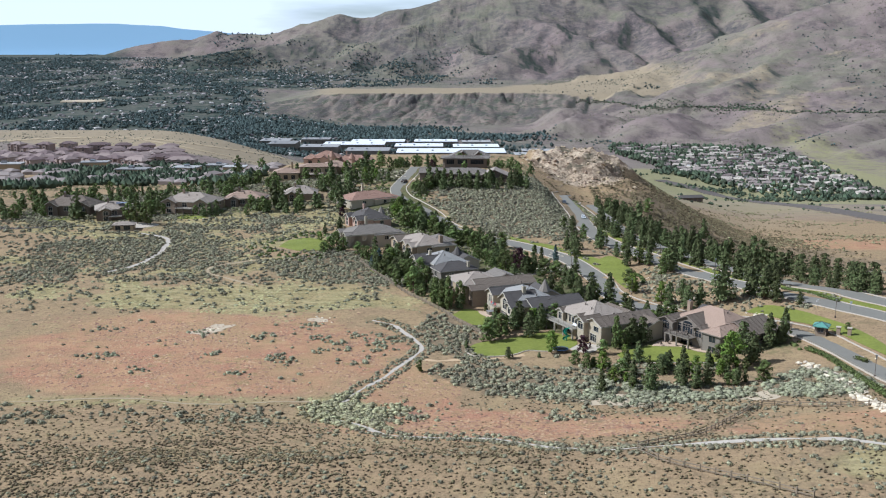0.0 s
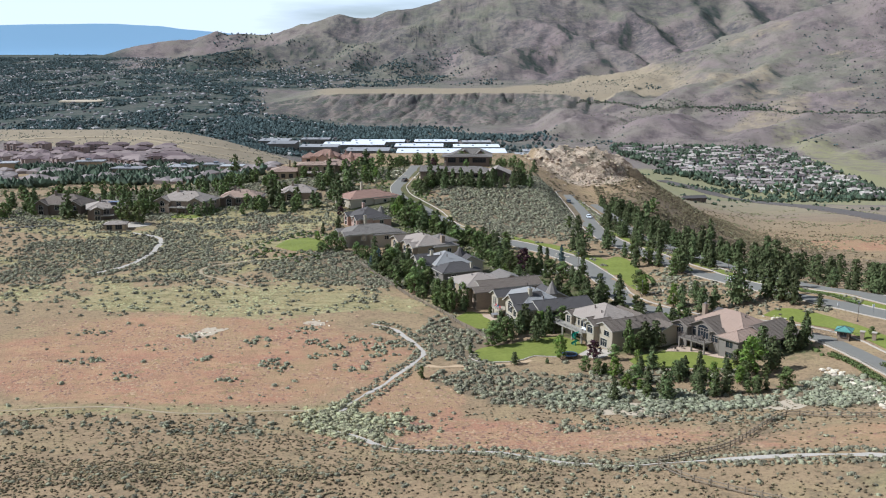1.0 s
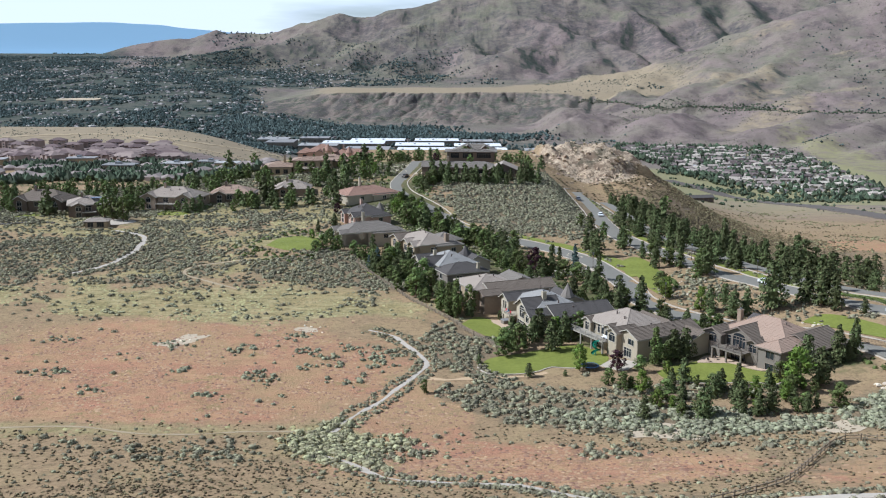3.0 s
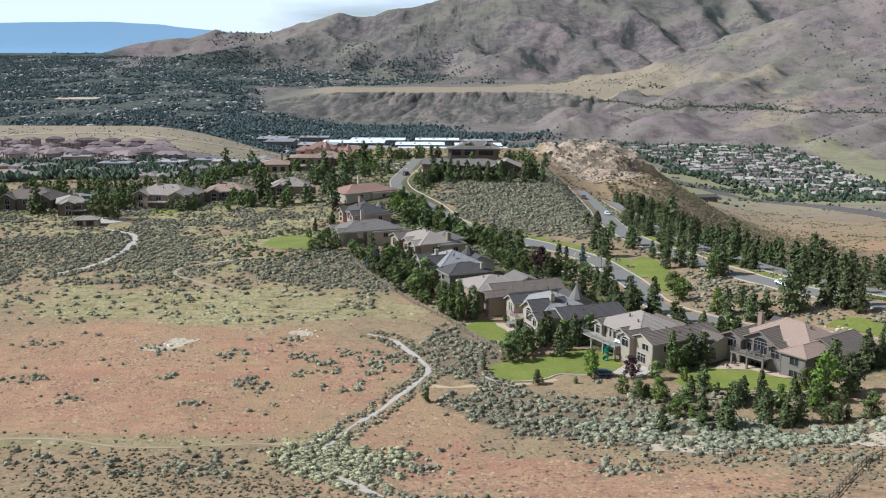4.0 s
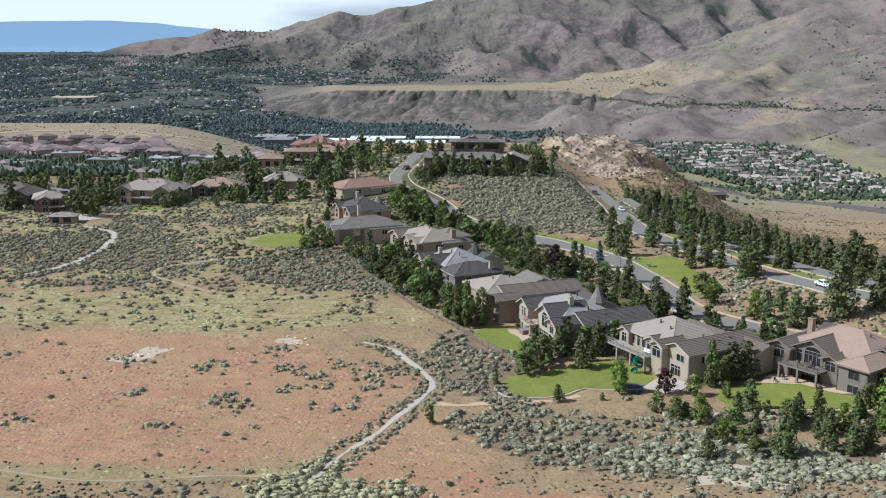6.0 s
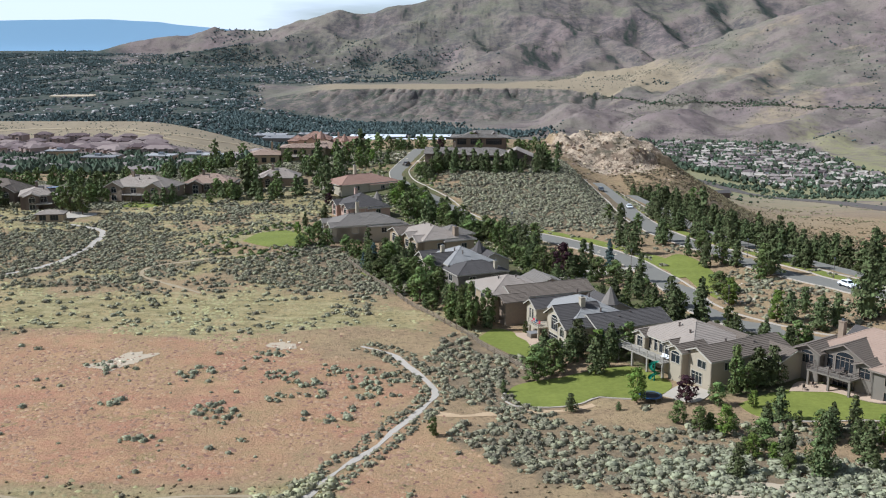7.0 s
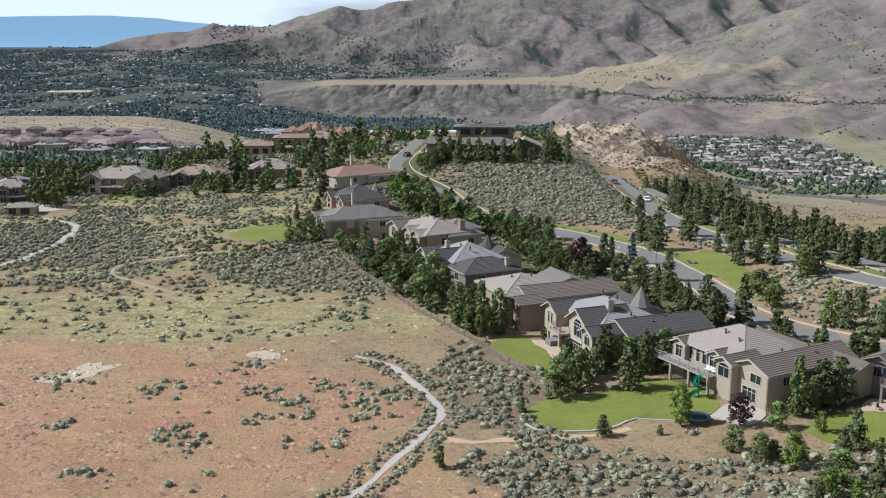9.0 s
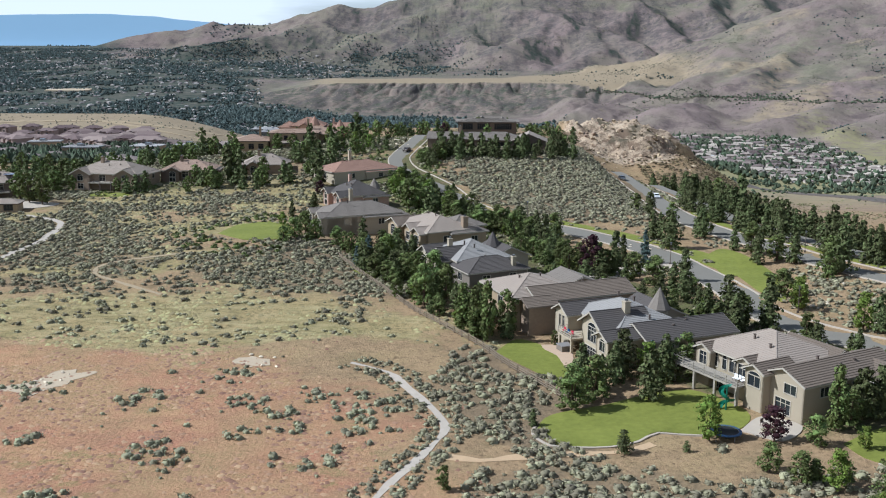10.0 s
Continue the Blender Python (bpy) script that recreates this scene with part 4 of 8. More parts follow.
def roof_over(x0, y0, x1, y1, z, kind, slope, over=0.55, pitch=0.42, proud=0.06):
    """Vertices and faces of a hipped roof, or one with gables at the ends of x or of y; and the height of its ridge."""
    x0, y0, x1, y1 = x0 - over, y0 - over, x1 + over, y1 + over
    z = z - over * slope
    w, d = x1 - x0, y1 - y0
    verts, faces = [], []
    if kind == "hip":
        half = min(w, d) / 2
        top = z + half * slope
        if w >= d:
            p, q = (x0 + half, (y0 + y1) / 2, top), (x1 - half, (y0 + y1) / 2, top)
        else:
            p, q = ((x0 + x1) / 2, y0 + half, top), ((x0 + x1) / 2, y1 - half, top)
        e = [(x0, y0, z), (x1, y0, z), (x1, y1, z), (x0, y1, z)]
        if w >= d:
            planes = [(e[0], e[1], q, p), (e[1], e[2], q, q), (e[2], e[3], p, q), (e[3], e[0], p, p)]
        else:
            planes = [(e[0], e[1], p, p), (e[1], e[2], q, p), (e[2], e[3], q, q), (e[3], e[0], p, q)]
    elif kind == "gx":
        top, ym = z + d / 2 * slope, (y0 + y1) / 2
        planes = [((x0, y0, z), (x1, y0, z), (x1, ym, top), (x0, ym, top)), ((x1, y1, z), (x0, y1, z), (x0, ym, top), (x1, ym, top))]
    else:
        top, xm = z + w / 2 * slope, (x0 + x1) / 2
        planes = [((x1, y0, z), (x1, y1, z), (xm, y1, top), (xm, y0, top)), ((x0, y1, z), (x0, y0, z), (xm, y0, top), (xm, y1, top))]
    for plane in planes:
        courses(verts, faces, *plane, pitch, proud)
    # ridge caps
    caps = bmesh.new()
    if kind == "hip":
        for k, (a, b) in enumerate(zip(e, (p, q, q, p) if w >= d else (p, p, q, q))):
            bar(caps, a, b, 0.09)
        if (Vector(p) - Vector(q)).length > 0.3:
            bar(caps, p, q, 0.10)
    elif kind == "gx":
        bar(caps, (x0, ym, top), (x1, ym, top), 0.10)
    else:
        bar(caps, (xm, y0, top), (xm, y1, top), 0.10)
    return verts, faces, caps, top


def wall_cells(bm, length, low, high, thick, holes, place):
    """A wall with openings, as blocks; place(u, v, z) turns along, into and up into local coordinates."""
    us = sorted({0.0, length, *[v for h in holes for v in (max(h[0], 0), min(h[1], length))]})
    zs = sorted({low, high, *[v for h in holes for v in (max(h[2], low), min(h[3], high))]})
    for u0, u1 in zip(us, us[1:]):
        start = None
        for z0, z1 in zip(zs, zs[1:] + [None]):
            solid = z1 is not None and not any(h[0] < (u0 + u1) / 2 < h[1] and h[2] < (z0 + z1) / 2 < h[3] for h in holes)
            if solid and start is None:
                start = z0
            if not solid and start is not None:
                v = [bm.verts.new(place(*p)) for p in ((u0, 0, start), (u1, 0, start), (u1, thick, start), (u0, thick, start), (u0, 0, z0), (u1, 0, z0), (u1, thick, z0), (u0, thick, z0))]
                for f in ((0, 3, 2, 1), (4, 5, 6, 7), (0, 1, 5, 4), (1, 2, 6, 5), (2, 3, 7, 6), (3, 0, 4, 7)):
                    bm.faces.new([v[i] for i in f])
                start = None


def window_in(house, place, u0, u1, z0, z1, style, trim):
    """Frame, mullions, sill and pane of one window."""
    bm = bmesh.new()

    def bit(a, b, c, d, v0, v1, into=bm):
        v = [into.verts.new(place(*p)) for p in ((a, v0, c), (b, v0, c), (b, v1, c), (a, v1, c), (a, v0, d), (b, v0, d), (b, v1, d), (a, v1, d))]
        for f in ((0, 3, 2, 1), (4, 5, 6, 7), (0, 1, 5, 4), (1, 2, 6, 5), (2, 3, 7, 6), (3, 0, 4, 7)):
            into.faces.new([v[i] for i in f])

    t = 0.12
    bit(u0 - t, u0, z0 - t, z1 + t, -0.06, 0.12)
    bit(u1, u1 + t, z0 - t, z1 + t, -0.06, 0.12)
    bit(u0, u1, z1, z1 + t, -0.06, 0.12)
    bit(u0, u1, z0 - t, z0, -0.10, 0.12)
    count = max(1, int(round((u1 - u0) / 0.9)))
    for k in range(1, count):
        u = u0 + (u1 - u0) * k / count
        bit(u - 0.035, u + 0.035, z0, z1, 0.04, 0.11)
    if z1 - z0 > 1.7:
        bit(u0, u1, z1 - 0.65, z1 - 0.58, 0.045, 0.105)
    if style == "arch":
        middle, r, steps_ = (u0 + u1) / 2, (u1 - u0) / 2 + t, 9
        for k in range(steps_):
            a, b = math.pi * k / steps_, math.pi * (k + 1) / steps_
            pts = [(middle + rr * math.cos(x), z1 + 0.55 * rr * math.sin(x)) for x in (a, b) for rr in (r, r - t)]
            vs = [bm.verts.new(place(p[0], v, p[1])) for v in (-0.07, 0.06) for p in pts]
            for f in ((0, 2, 3, 1), (4, 5, 7, 6), (0, 4, 6, 2), (1, 3, 7, 5)):
                bm.faces.new([vs[i] for i in f])
    frame_ = part("window", bm, trim, house)
    bm = bmesh.new()
    bit(u0, u1, z0, z1, 0.10, 0.13, bm)
    if style == "arch":
        middle, r = (u0 + u1) / 2, (u1 - u0) / 2
        fan = [(middle + r * math.cos(math.pi * k / 9), z1 + 0.12 + 0.5 * r * math.sin(math.pi * k / 9)) for k in range(10)]
        front = [bm.verts.new(place(u, -0.03, z)) for u, z in fan]
        bm.faces.new(front)
    part("pane", bm, M_GLASS, frame_)


def wing(house, x0, y0, w, d, h, kind, slope, wall, roof, trim=None, holes=(), low=0.0, over=0.55, pitch=0.42, proud=0.06):
    """A block of a house with its own roof. holes: side (f, r, b, l), from, to, sill, head, style."""
    x1, y1 = x0 + w, y0 + d
    spots = {"f": lambda u, v, z: (x0 + u, y0 + v, z), "r": lambda u, v, z: (x1 - v, y0 + u, z), "b": lambda u, v, z: (x1 - u, y1 - v, z), "l": lambda u, v, z: (x0 + v, y1 - u, z)}
    bm = bmesh.new()
    for side, place in spots.items():
        span = w if side in "fb" else d
        inset = 0.0 if side in "fb" else 0.002
        wall_cells(bm, span, low - 1.6, h, 0.25, [hole[1:5] for hole in holes if hole[0] == side], lambda u, v, z, place=place, inset=inset: place(u, v + inset, z))
    if kind in ("gx", "gy"):
        # gable triangles
        half = (d if kind == "gx" else w) / 2
        for side in ("lr" if kind == "gx" else "fb"):
            place = spots[side]
            v = [bm.verts.new(place(*p)) for p in ((0, 0, h), (2 * half, 0, h), (half, 0, h + half * slope - 0.02), (0, 0.25, h), (2 * half, 0.25, h), (half, 0.25, h + half * slope - 0.02))]
            for f in ((0, 1, 2), (5, 4, 3), (0, 3, 4, 1), (1, 4, 5, 2), (2, 5, 3, 0)):
                bm.faces.new([v[i] for i in f])
    bmesh.ops.remove_doubles(bm, verts=bm.verts, dist=1e-4)
    part("wall", bm, wall, house)
    verts, faces, caps, top = roof_over(x0, y0, x1, y1, h + 0.05, kind, slope, over, pitch, proud)
    made = part("roof", (verts, faces), roof, house)
    part("ridge_cap", caps, roof, made)
    # eave boards
    e0, e1, f0, f1, z = x0 - over, x1 + over, y0 - over, y1 + over, h + 0.05 - over * slope
    boards = []
    if kind != "gy":
        boards += [box(bmesh.new(), e0, y - 0.03, z - 0.24, e1, y + 0.03, z - 0.003) for y in (f0, f1)]
    if kind != "gx":
        boards += [box(bmesh.new(), x - 0.03, f0 + 0.03, z - 0.24, x + 0.03, f1 - 0.03, z - 0.003) for x in (e0, e1)]
    if kind == "gx":
        boards += [bar(bmesh.new(), (x, y, z - 0.12), (x, (f0 + f1) / 2, top - 0.14), 0.10) for x in (e0, e1) for y in (f0, f1)]
    if kind == "gy":
        boards += [bar(bmesh.new(), (x, y, z - 0.12), ((e0 + e1) / 2, y, top - 0.14), 0.10) for x in (e0, e1) for y in (f0, f1)]
    for bm in boards:
        part("eave_board", bm, trim or M_TRIM, house)
    for side, a, b, z0, z1, style in holes:
        window_in(house, spots[side], a, b, z0, z1, style, trim or M_TRIM)
    return top


def chimney(house, x, y, z0, z1, wall, size=0.9):
    bm = box(bmesh.new(), x - size / 2, y - size / 2, z0, x + size / 2, y + size / 2, z1)
    box(bm, x - size / 2 - 0.1, y - size / 2 - 0.1, z1, x + size / 2 + 0.1, y + size / 2 + 0.1, z1 + 0.15)
    stack = part("chimney", bm, wall, house)
    part("flue", box(bmesh.new(), x - 0.2, y - 0.2, z1 + 0.15, x + 0.2, y + 0.2, z1 + 0.5), M_METAL, stack)


def vents(house, spots):
    """Small pipes and vents that stand on the roof."""
    for x, y, z in spots:
        bm = box(bmesh.new(), x - 0.12, y - 0.12, z - 0.5, x + 0.12, y + 0.12, z + 0.3)
        part("roof_vent", box(bm, x - 0.2, y - 0.2, z + 0.3, x + 0.2, y + 0.2, z + 0.36), M_DARK_TRIM, house)


def deck(house, x0, y0, x1, y1, z, mat=None, post_mat=None, stairs=0, rail=M_DECK):
    """A raised deck on posts with a railing; stairs: -1 or 1, at its left or right end."""
    mat, post_mat = mat or M_DECK, post_mat or M_TRIM
    floor_ = part("deck", box(bmesh.new(), x0, y0, z - 0.3, x1, y1, z), mat, house, "raised timber deck")
    count = max(2, int((x1 - x0) / 3.4) + 1)
    for k in range(count):
        x = x0 + 0.25 + (x1 - x0 - 0.5) * k / (count - 1)
        part("post", box(bmesh.new(), x - 0.18, y0 + 0.1, -1.5, x + 0.18, y0 + 0.46, z - 0.3), post_mat, floor_)
    bm = bmesh.new()
    for zz in (0.2, 0.6, 1.0):
        box(bm, x0, y0, z + zz, x1, y0 + 0.07, z + zz + 0.07)
        box(bm, x0, y0 + 0.07, z + zz, x0 + 0.07, y1, z + zz + 0.07)
        box(bm, x1 - 0.07, y0 + 0.07, z + zz, x1, y1, z + zz + 0.07)
    for k in range(count * 2 - 1):
        x = x0 + (x1 - x0) * k / (count * 2 - 2)
        box(bm, x - 0.06, y0 - 0.02, z, x + 0.06, y0 + 0.1, z + 1.12)
    part("railing", bm, rail, floor_)
    if stairs:
        bm, x = bmesh.new(), x0 if stairs < 0 else x1
        n = max(4, int(z / 0.18))
        for k in range(n):
            xx = x + stairs * 0.28 * k
            box(bm, xx - 0.16, y0 + 0.1, z - 0.18 * k - 0.2, xx + 0.16, y0 + 1.3, z - 0.18 * k - 0.14)
        for yy in (y0 + 0.1, y0 + 1.3):
            bar(bm, (x, yy, z - 0.2), (x + stairs * 0.28 * n, yy, z - 0.18 * n - 0.2), 0.09)
            bar(bm, (x, yy, z + 0.9), (x + stairs * 0.28 * n, yy, z - 0.18 * n + 0.9), 0.05)
        part("staircase", bm, rail, floor_)


def turret(house, x, y, r, z0, z1, tip, wall, roof, sides_=8):
    ring = [(math.cos(math.tau * k / sides_), math.sin(math.tau * k / sides_)) for k in range(sides_)]
    verts = [(x + r * c, y + r * s, z) for z in (z0, z1) for c, s in ring]
    part("turret_wall", (verts, [(k, (k + 1) % sides_, sides_ + (k + 1) % sides_, sides_ + k) for k in range(sides_)]), wall, house)
    verts, faces = [], []
    for k in range(sides_):
        (c, s), (c2, s2) = ring[k], ring[(k + 1) % sides_]
        courses(verts, faces, (x + (r + 0.4) * c, y + (r + 0.4) * s, z1 - 0.1), (x + (r + 0.4) * c2, y + (r + 0.4) * s2, z1 - 0.1), (x, y, tip), (x, y, tip), 0.4, 0.05)
    bm = bmesh.new()
    points = [bm.verts.new(p) for p in verts]
    for f in faces:
        bm.faces.new([points[i] for i in f])
    bmesh.ops.remove_doubles(bm, verts=bm.verts, dist=0.03)
    part("turret_roof", bm, roof, house, "pointed turret roof")


def house_at(x, y, heading, label, base=None, category="house"):
    return root("house", x, y, ground(x, y) if base is None else base, heading, label, category, "houses of the estate")


def tan_house():
    h = house_at(32.5, 261.6, -62, "tan stucco two-storey house with brown tiled roofs and deck", 8.2)
    wing(h, 12.0, 0.2, 7.0, 18.0, 5.2, "gy", 0.42, M_TAN_WALL, M_TILE_BROWN, M_TRIM, [("f", 3.6, 5.6, 3.2, 4.5, "plain"), ("f", 2.2, 4.8, 0.2, 2.2, "plain"), ("r", 3.0, 4.6, 3.0, 4.3, "plain"), ("r", 9.0, 10.6, 3.0, 4.3, "plain")], over=0.5, proud=0.09)
    wing(h, -1.6, 1.2, 14.7, 13.5, 5.2, "hip", 0.43, M_TAN_WALL, M_TILE_TAN, M_TRIM, [("f", 2.4, 3.6, 2.5, 4.6, "plain"), ("f", 4.6, 5.4, 2.5, 4.6, "plain"), ("f", 6.0, 8.6, 2.5, 4.7, "plain"), ("f", 2.0, 5.0, -0.6, 1.6, "plain"), ("l", 4.0, 5.6, 2.6, 4.0, "plain")])
    wing(h, -1.6, 0.3, 3.0, 4.0, 4.9, "gy", 0.5, M_TAN_WALL, M_TILE_BROWN, M_TRIM, [("f", 0.8, 2.2, 2.5, 4.4, "plain")], over=0.35, proud=0.09)
    wing(h, 6.4, 0.4, 3.4, 4.0, 5.0, "gy", 0.5, M_TAN_WALL, M_TILE_BROWN, M_TRIM, [("f", 0.5, 2.9, 2.5, 4.6, "plain")], over=0.35, proud=0.09)
    wing(h, 9.8, -1.2, 3.4, 6.0, 5.3, "gy", 0.5, M_TAN_WALL, M_TILE_BROWN, M_TRIM, [("f", 0.6, 2.8, 2.9, 4.4, "arch")], over=0.4, proud=0.09)
    wing(h, 4.0, 10.0, 9.0, 8.0, 4.6, "gx", 0.42, M_TAN_WALL, M_TILE_BROWN, M_TRIM, proud=0.09)
    wing(h, 14.0, 12.0, 9.0, 7.0, 4.6, "gx", 0.40, M_TAN_WALL, M_TILE_BROWN, M_TRIM, [("f", 5.6, 7.2, 2.6, 4.0, "plain")], proud=0.09)
    deck(h, -3.6, -2.4, 9.6, 0.3, 2.35, M_DECK, M_DECK, -1)
    vents(h, [(5.0, 5.2, 7.4), (8.6, 4.6, 7.0), (14.0, 8.0, 6.3), (16.8, 12.0, 6.2), (17.0, 9.0, 6.0)])


def grey_house():
    h = house_at(57.6, 250.2, -54, "grey-brown stucco house with pink tiled roof and arched terrace", 8.6)
    wing(h, 2.0, 4.0, 17.0, 12.5, 6.0, "hip", 0.52, M_GREY_WALL, M_TILE_PINK, M_TAUPE_TRIM)
    wing(h, 0.0, 0.4, 4.6, 9.0, 5.7, "gy", 0.46, M_GREY_WALL, M_TILE_BROWN, M_TAUPE_TRIM, [("f", 1.0, 3.4, 3.3, 4.9, "arch"), ("l", 3.0, 4.6, 3.2, 4.6, "plain")], proud=0.09)
    wing(h, 4.6, 1.6, 7.6, 8.0, 6.1, "gy", 0.50, M_GREY_WALL, M_TILE_BROWN, M_TAUPE_TRIM, [("f", 2.3, 5.6, 3.2, 5.6, "arch"), ("f", 0.7, 1.8, 3.2, 5.5, "plain"), ("f", 6.2, 7.0, 3.2, 5.4, "plain"), ("f", 2.0, 5.8, 0.1, 2.3, "plain")], proud=0.09)
    wing(h, 11.0, 1.0, 3.2, 6.0, 5.5, "gy", 0.42, M_GREY_WALL, M_TILE_BROWN, M_TAUPE_TRIM, [("f", 0.6, 2.6, 3.2, 4.9, "plain")], proud=0.09)
    wing(h, 14.6, 0.0, 5.8, 12.0, 5.7, "hip", 0.42, M_GREY_WALL, M_TILE_PINK, M_TAUPE_TRIM, [("f", 2.2, 4.2, 3.3, 4.9, "plain"), ("f", 2.2, 4.2, 0.7, 2.2, "plain"), ("r", 3.0, 4.6, 3.2, 4.6, "plain"), ("r", 7.0, 8.6, 3.2, 4.6, "plain")])
    wing(h, 13.0, 8.5, 10.5, 11.0, 5.3, "gy", 0.42, M_GREY_WALL, M_TILE_BROWN, M_TAUPE_TRIM, [("r", 3.0, 4.6, 3.0, 4.4, "plain")], proud=0.09)
    wing(h, 2.0, 12.0, 8.0, 8.0, 5.2, "gx", 0.5, M_GREY_WALL, M_TILE_DARK, M_TAUPE_TRIM)
    deck(h, 3.8, -2.0, 12.0, 1.8, 3.1, M_GREY_WALL, M_GREY_WALL, 0, M_DARK_TRIM)
    chimney(h, 4.0, 7.6, 6.0, 9.9, M_STONE, 1.0)
    vents(h, [(8.5, 10.0, 8.6), (12.0, 10.5, 8.6), (14.5, 10.0, 8.6)])


def turret_house():
    h = house_at(13.2, 284.6, -69, "pale stucco house with grey tiled gables and a turret", 7.0)
    wing(h, 1.0, 3.0, 15.0, 11.5, 6.1, "hip", 0.42, M_PALE_WALL, M_TILE_PALE, M_TRIM)
    wing(h, 0.0, 0.2, 4.6, 9.0, 6.0, "gy", 0.55, M_PALE_WALL, M_TILE_DARK, M_TRIM, [("f", 1.4, 2.0, 3.2, 5.2, "plain"), ("f", 2.6, 3.2, 3.2, 5.2, "plain"), ("l", 3.0, 4.6, 3.0, 4.6, "plain")])
    wing(h, 8.6, 0.6, 6.4, 9.0, 6.2, "gy", 0.62, M_PALE_WALL, M_TILE_DARK, M_TRIM, [("f", 2.0, 4.6, 3.2, 5.6, "arch"), ("f", 1.0, 5.2, 0.1, 2.3, "plain")])
    wing(h, 14.4, 0.0, 3.6, 7.0, 5.4, "gy", 0.5, M_PALE_WALL, M_TILE_DARK, M_TRIM, [("f", 1.0, 2.6, 3.0, 4.5, "arch"), ("f", 1.0, 2.6, 0.3, 2.3, "plain")])
    wing(h, 12.0, 6.0, 8.0, 16.0, 5.2, "gy", 0.42, M_PALE_WALL, M_TILE_DARK, M_TRIM, [("r", 3.0, 4.6, 2.8, 4.3, "plain"), ("r", 8.0, 9.6, 2.8, 4.3, "plain")])
    wing(h, 1.0, 12.0, 8.0, 8.0, 5.2, "gx", 0.5, M_PALE_WALL, M_TILE_DARK, M_TRIM)
    deck(h, 4.4, -1.6, 9.0, 3.0, 3.0, M_PALE_WALL, M_PALE_WALL, 0, M_TRIM)
    chimney(h, 12.4, 6.4, 6.0, 9.4, M_PALE_WALL, 1.0)
    turret(h, 8.6, 15.2, 1.5, 4.0, 6.7, 10.2, M_PALE_WALL, M_TILE_GREY)
    vents(h, [(7.0, 8.2, 9.4), (10.5, 9.0, 9.3), (14.5, 9.5, 7.2), (17.5, 12.0, 6.2), (16.5, 15.0, 6.6)])


def low_house():
    h = house_at(1.6, 301.2, -69, "tan house with a pinkish hipped roof behind trees", 8.3)
    wing(h, 0.0, 0.0, 13.0, 13.0, 5.2, "hip", 0.36, M_BROWN_WALL, M_TILE_TAN, M_TRIM, [("f", 2.0, 4.0, 2.6, 4.2, "plain"), ("f", 7.0, 9.0, 2.6, 4.2, "plain"), ("l", 4.0, 6.0, 2.6, 4.2, "plain")])
    wing(h, 8.0, 4.0, 7.5, 19.0, 4.9, "gy", 0.40, M_STONE, M_TILE_BROWN, M_TRIM, [("r", 2.0, 3.6, 2.4, 3.9, "plain"), ("r", 8.0, 9.6, 2.4, 3.9, "plain")])
    wing(h, 0.0, 12.0, 8.0, 9.0, 4.6, "gx", 0.40, M_BROWN_WALL, M_TILE_GREY, M_TRIM)
    wing(h, 12.6, 1.6, 4.0, 5.0, 4.4, "gy", 0.45, M_STONE, M_TILE_BROWN, M_TAUPE_TRIM)
    vents(h, [(6.5, 4.4, 7.0), (7.0, 8.4, 7.2), (11.0, 15.0, 6.4)])


def slate_house():
    h = house_at(-11.0, 332.6, -66, "pale house with slate grey roofs and small turret", 7.0)
    wing(h, 1.5, 2.5, 13.0, 12.0, 6.0, "hip", 0.46, M_PALE_WALL, M_TILE_PALE, M_TRIM)
    wing(h, 0.0, 0.0, 5.0, 8.0, 5.8, "gy", 0.55, M_PALE_WALL, M_TILE_DARK, M_TRIM, [("f", 1.3, 3.5, 3.0, 4.5, "arch"), ("f", 1.3, 3.5, 0.2, 2.2, "plain")])
    wing(h, 6.5, 0.4, 5.4, 8.0, 5.9, "gy", 0.7, M_PALE_WALL, M_TILE_DARK, M_TRIM, [("f", 1.6, 3.8, 3.0, 4.6, "arch")])
    wing(h, 13.0, 1.6, 9.0, 13.0, 5.1, "hip", 0.42, M_GREY_WALL, M_TILE_DARK, M_TRIM, [("f", 3.4, 5.4, 2.6, 4.1, "plain"), ("r", 3.0, 4.6, 2.6, 4.1, "plain"), ("r", 9.0, 10.6, 2.6, 4.1, "plain")])
    wing(h, 2.0, 12.0, 9.0, 9.0, 5.0, "gx", 0.45, M_PALE_WALL, M_TILE_DARK, M_TRIM)
    turret(h, 6.0, 14.8, 1.5, 4.0, 6.6, 9.6, M_PALE_WALL, M_TILE_DARK)
    chimney(h, 8.0, 3.6, 6.0, 9.2, M_PALE_WALL)
    chimney(h, 21.0, 12.0, 4.5, 7.2, M_PALE_WALL, 0.8)
    vents(h, [(9.0, 6.5, 8.4), (12.0, 7.4, 8.2), (16.0, 8.0, 6.6)])


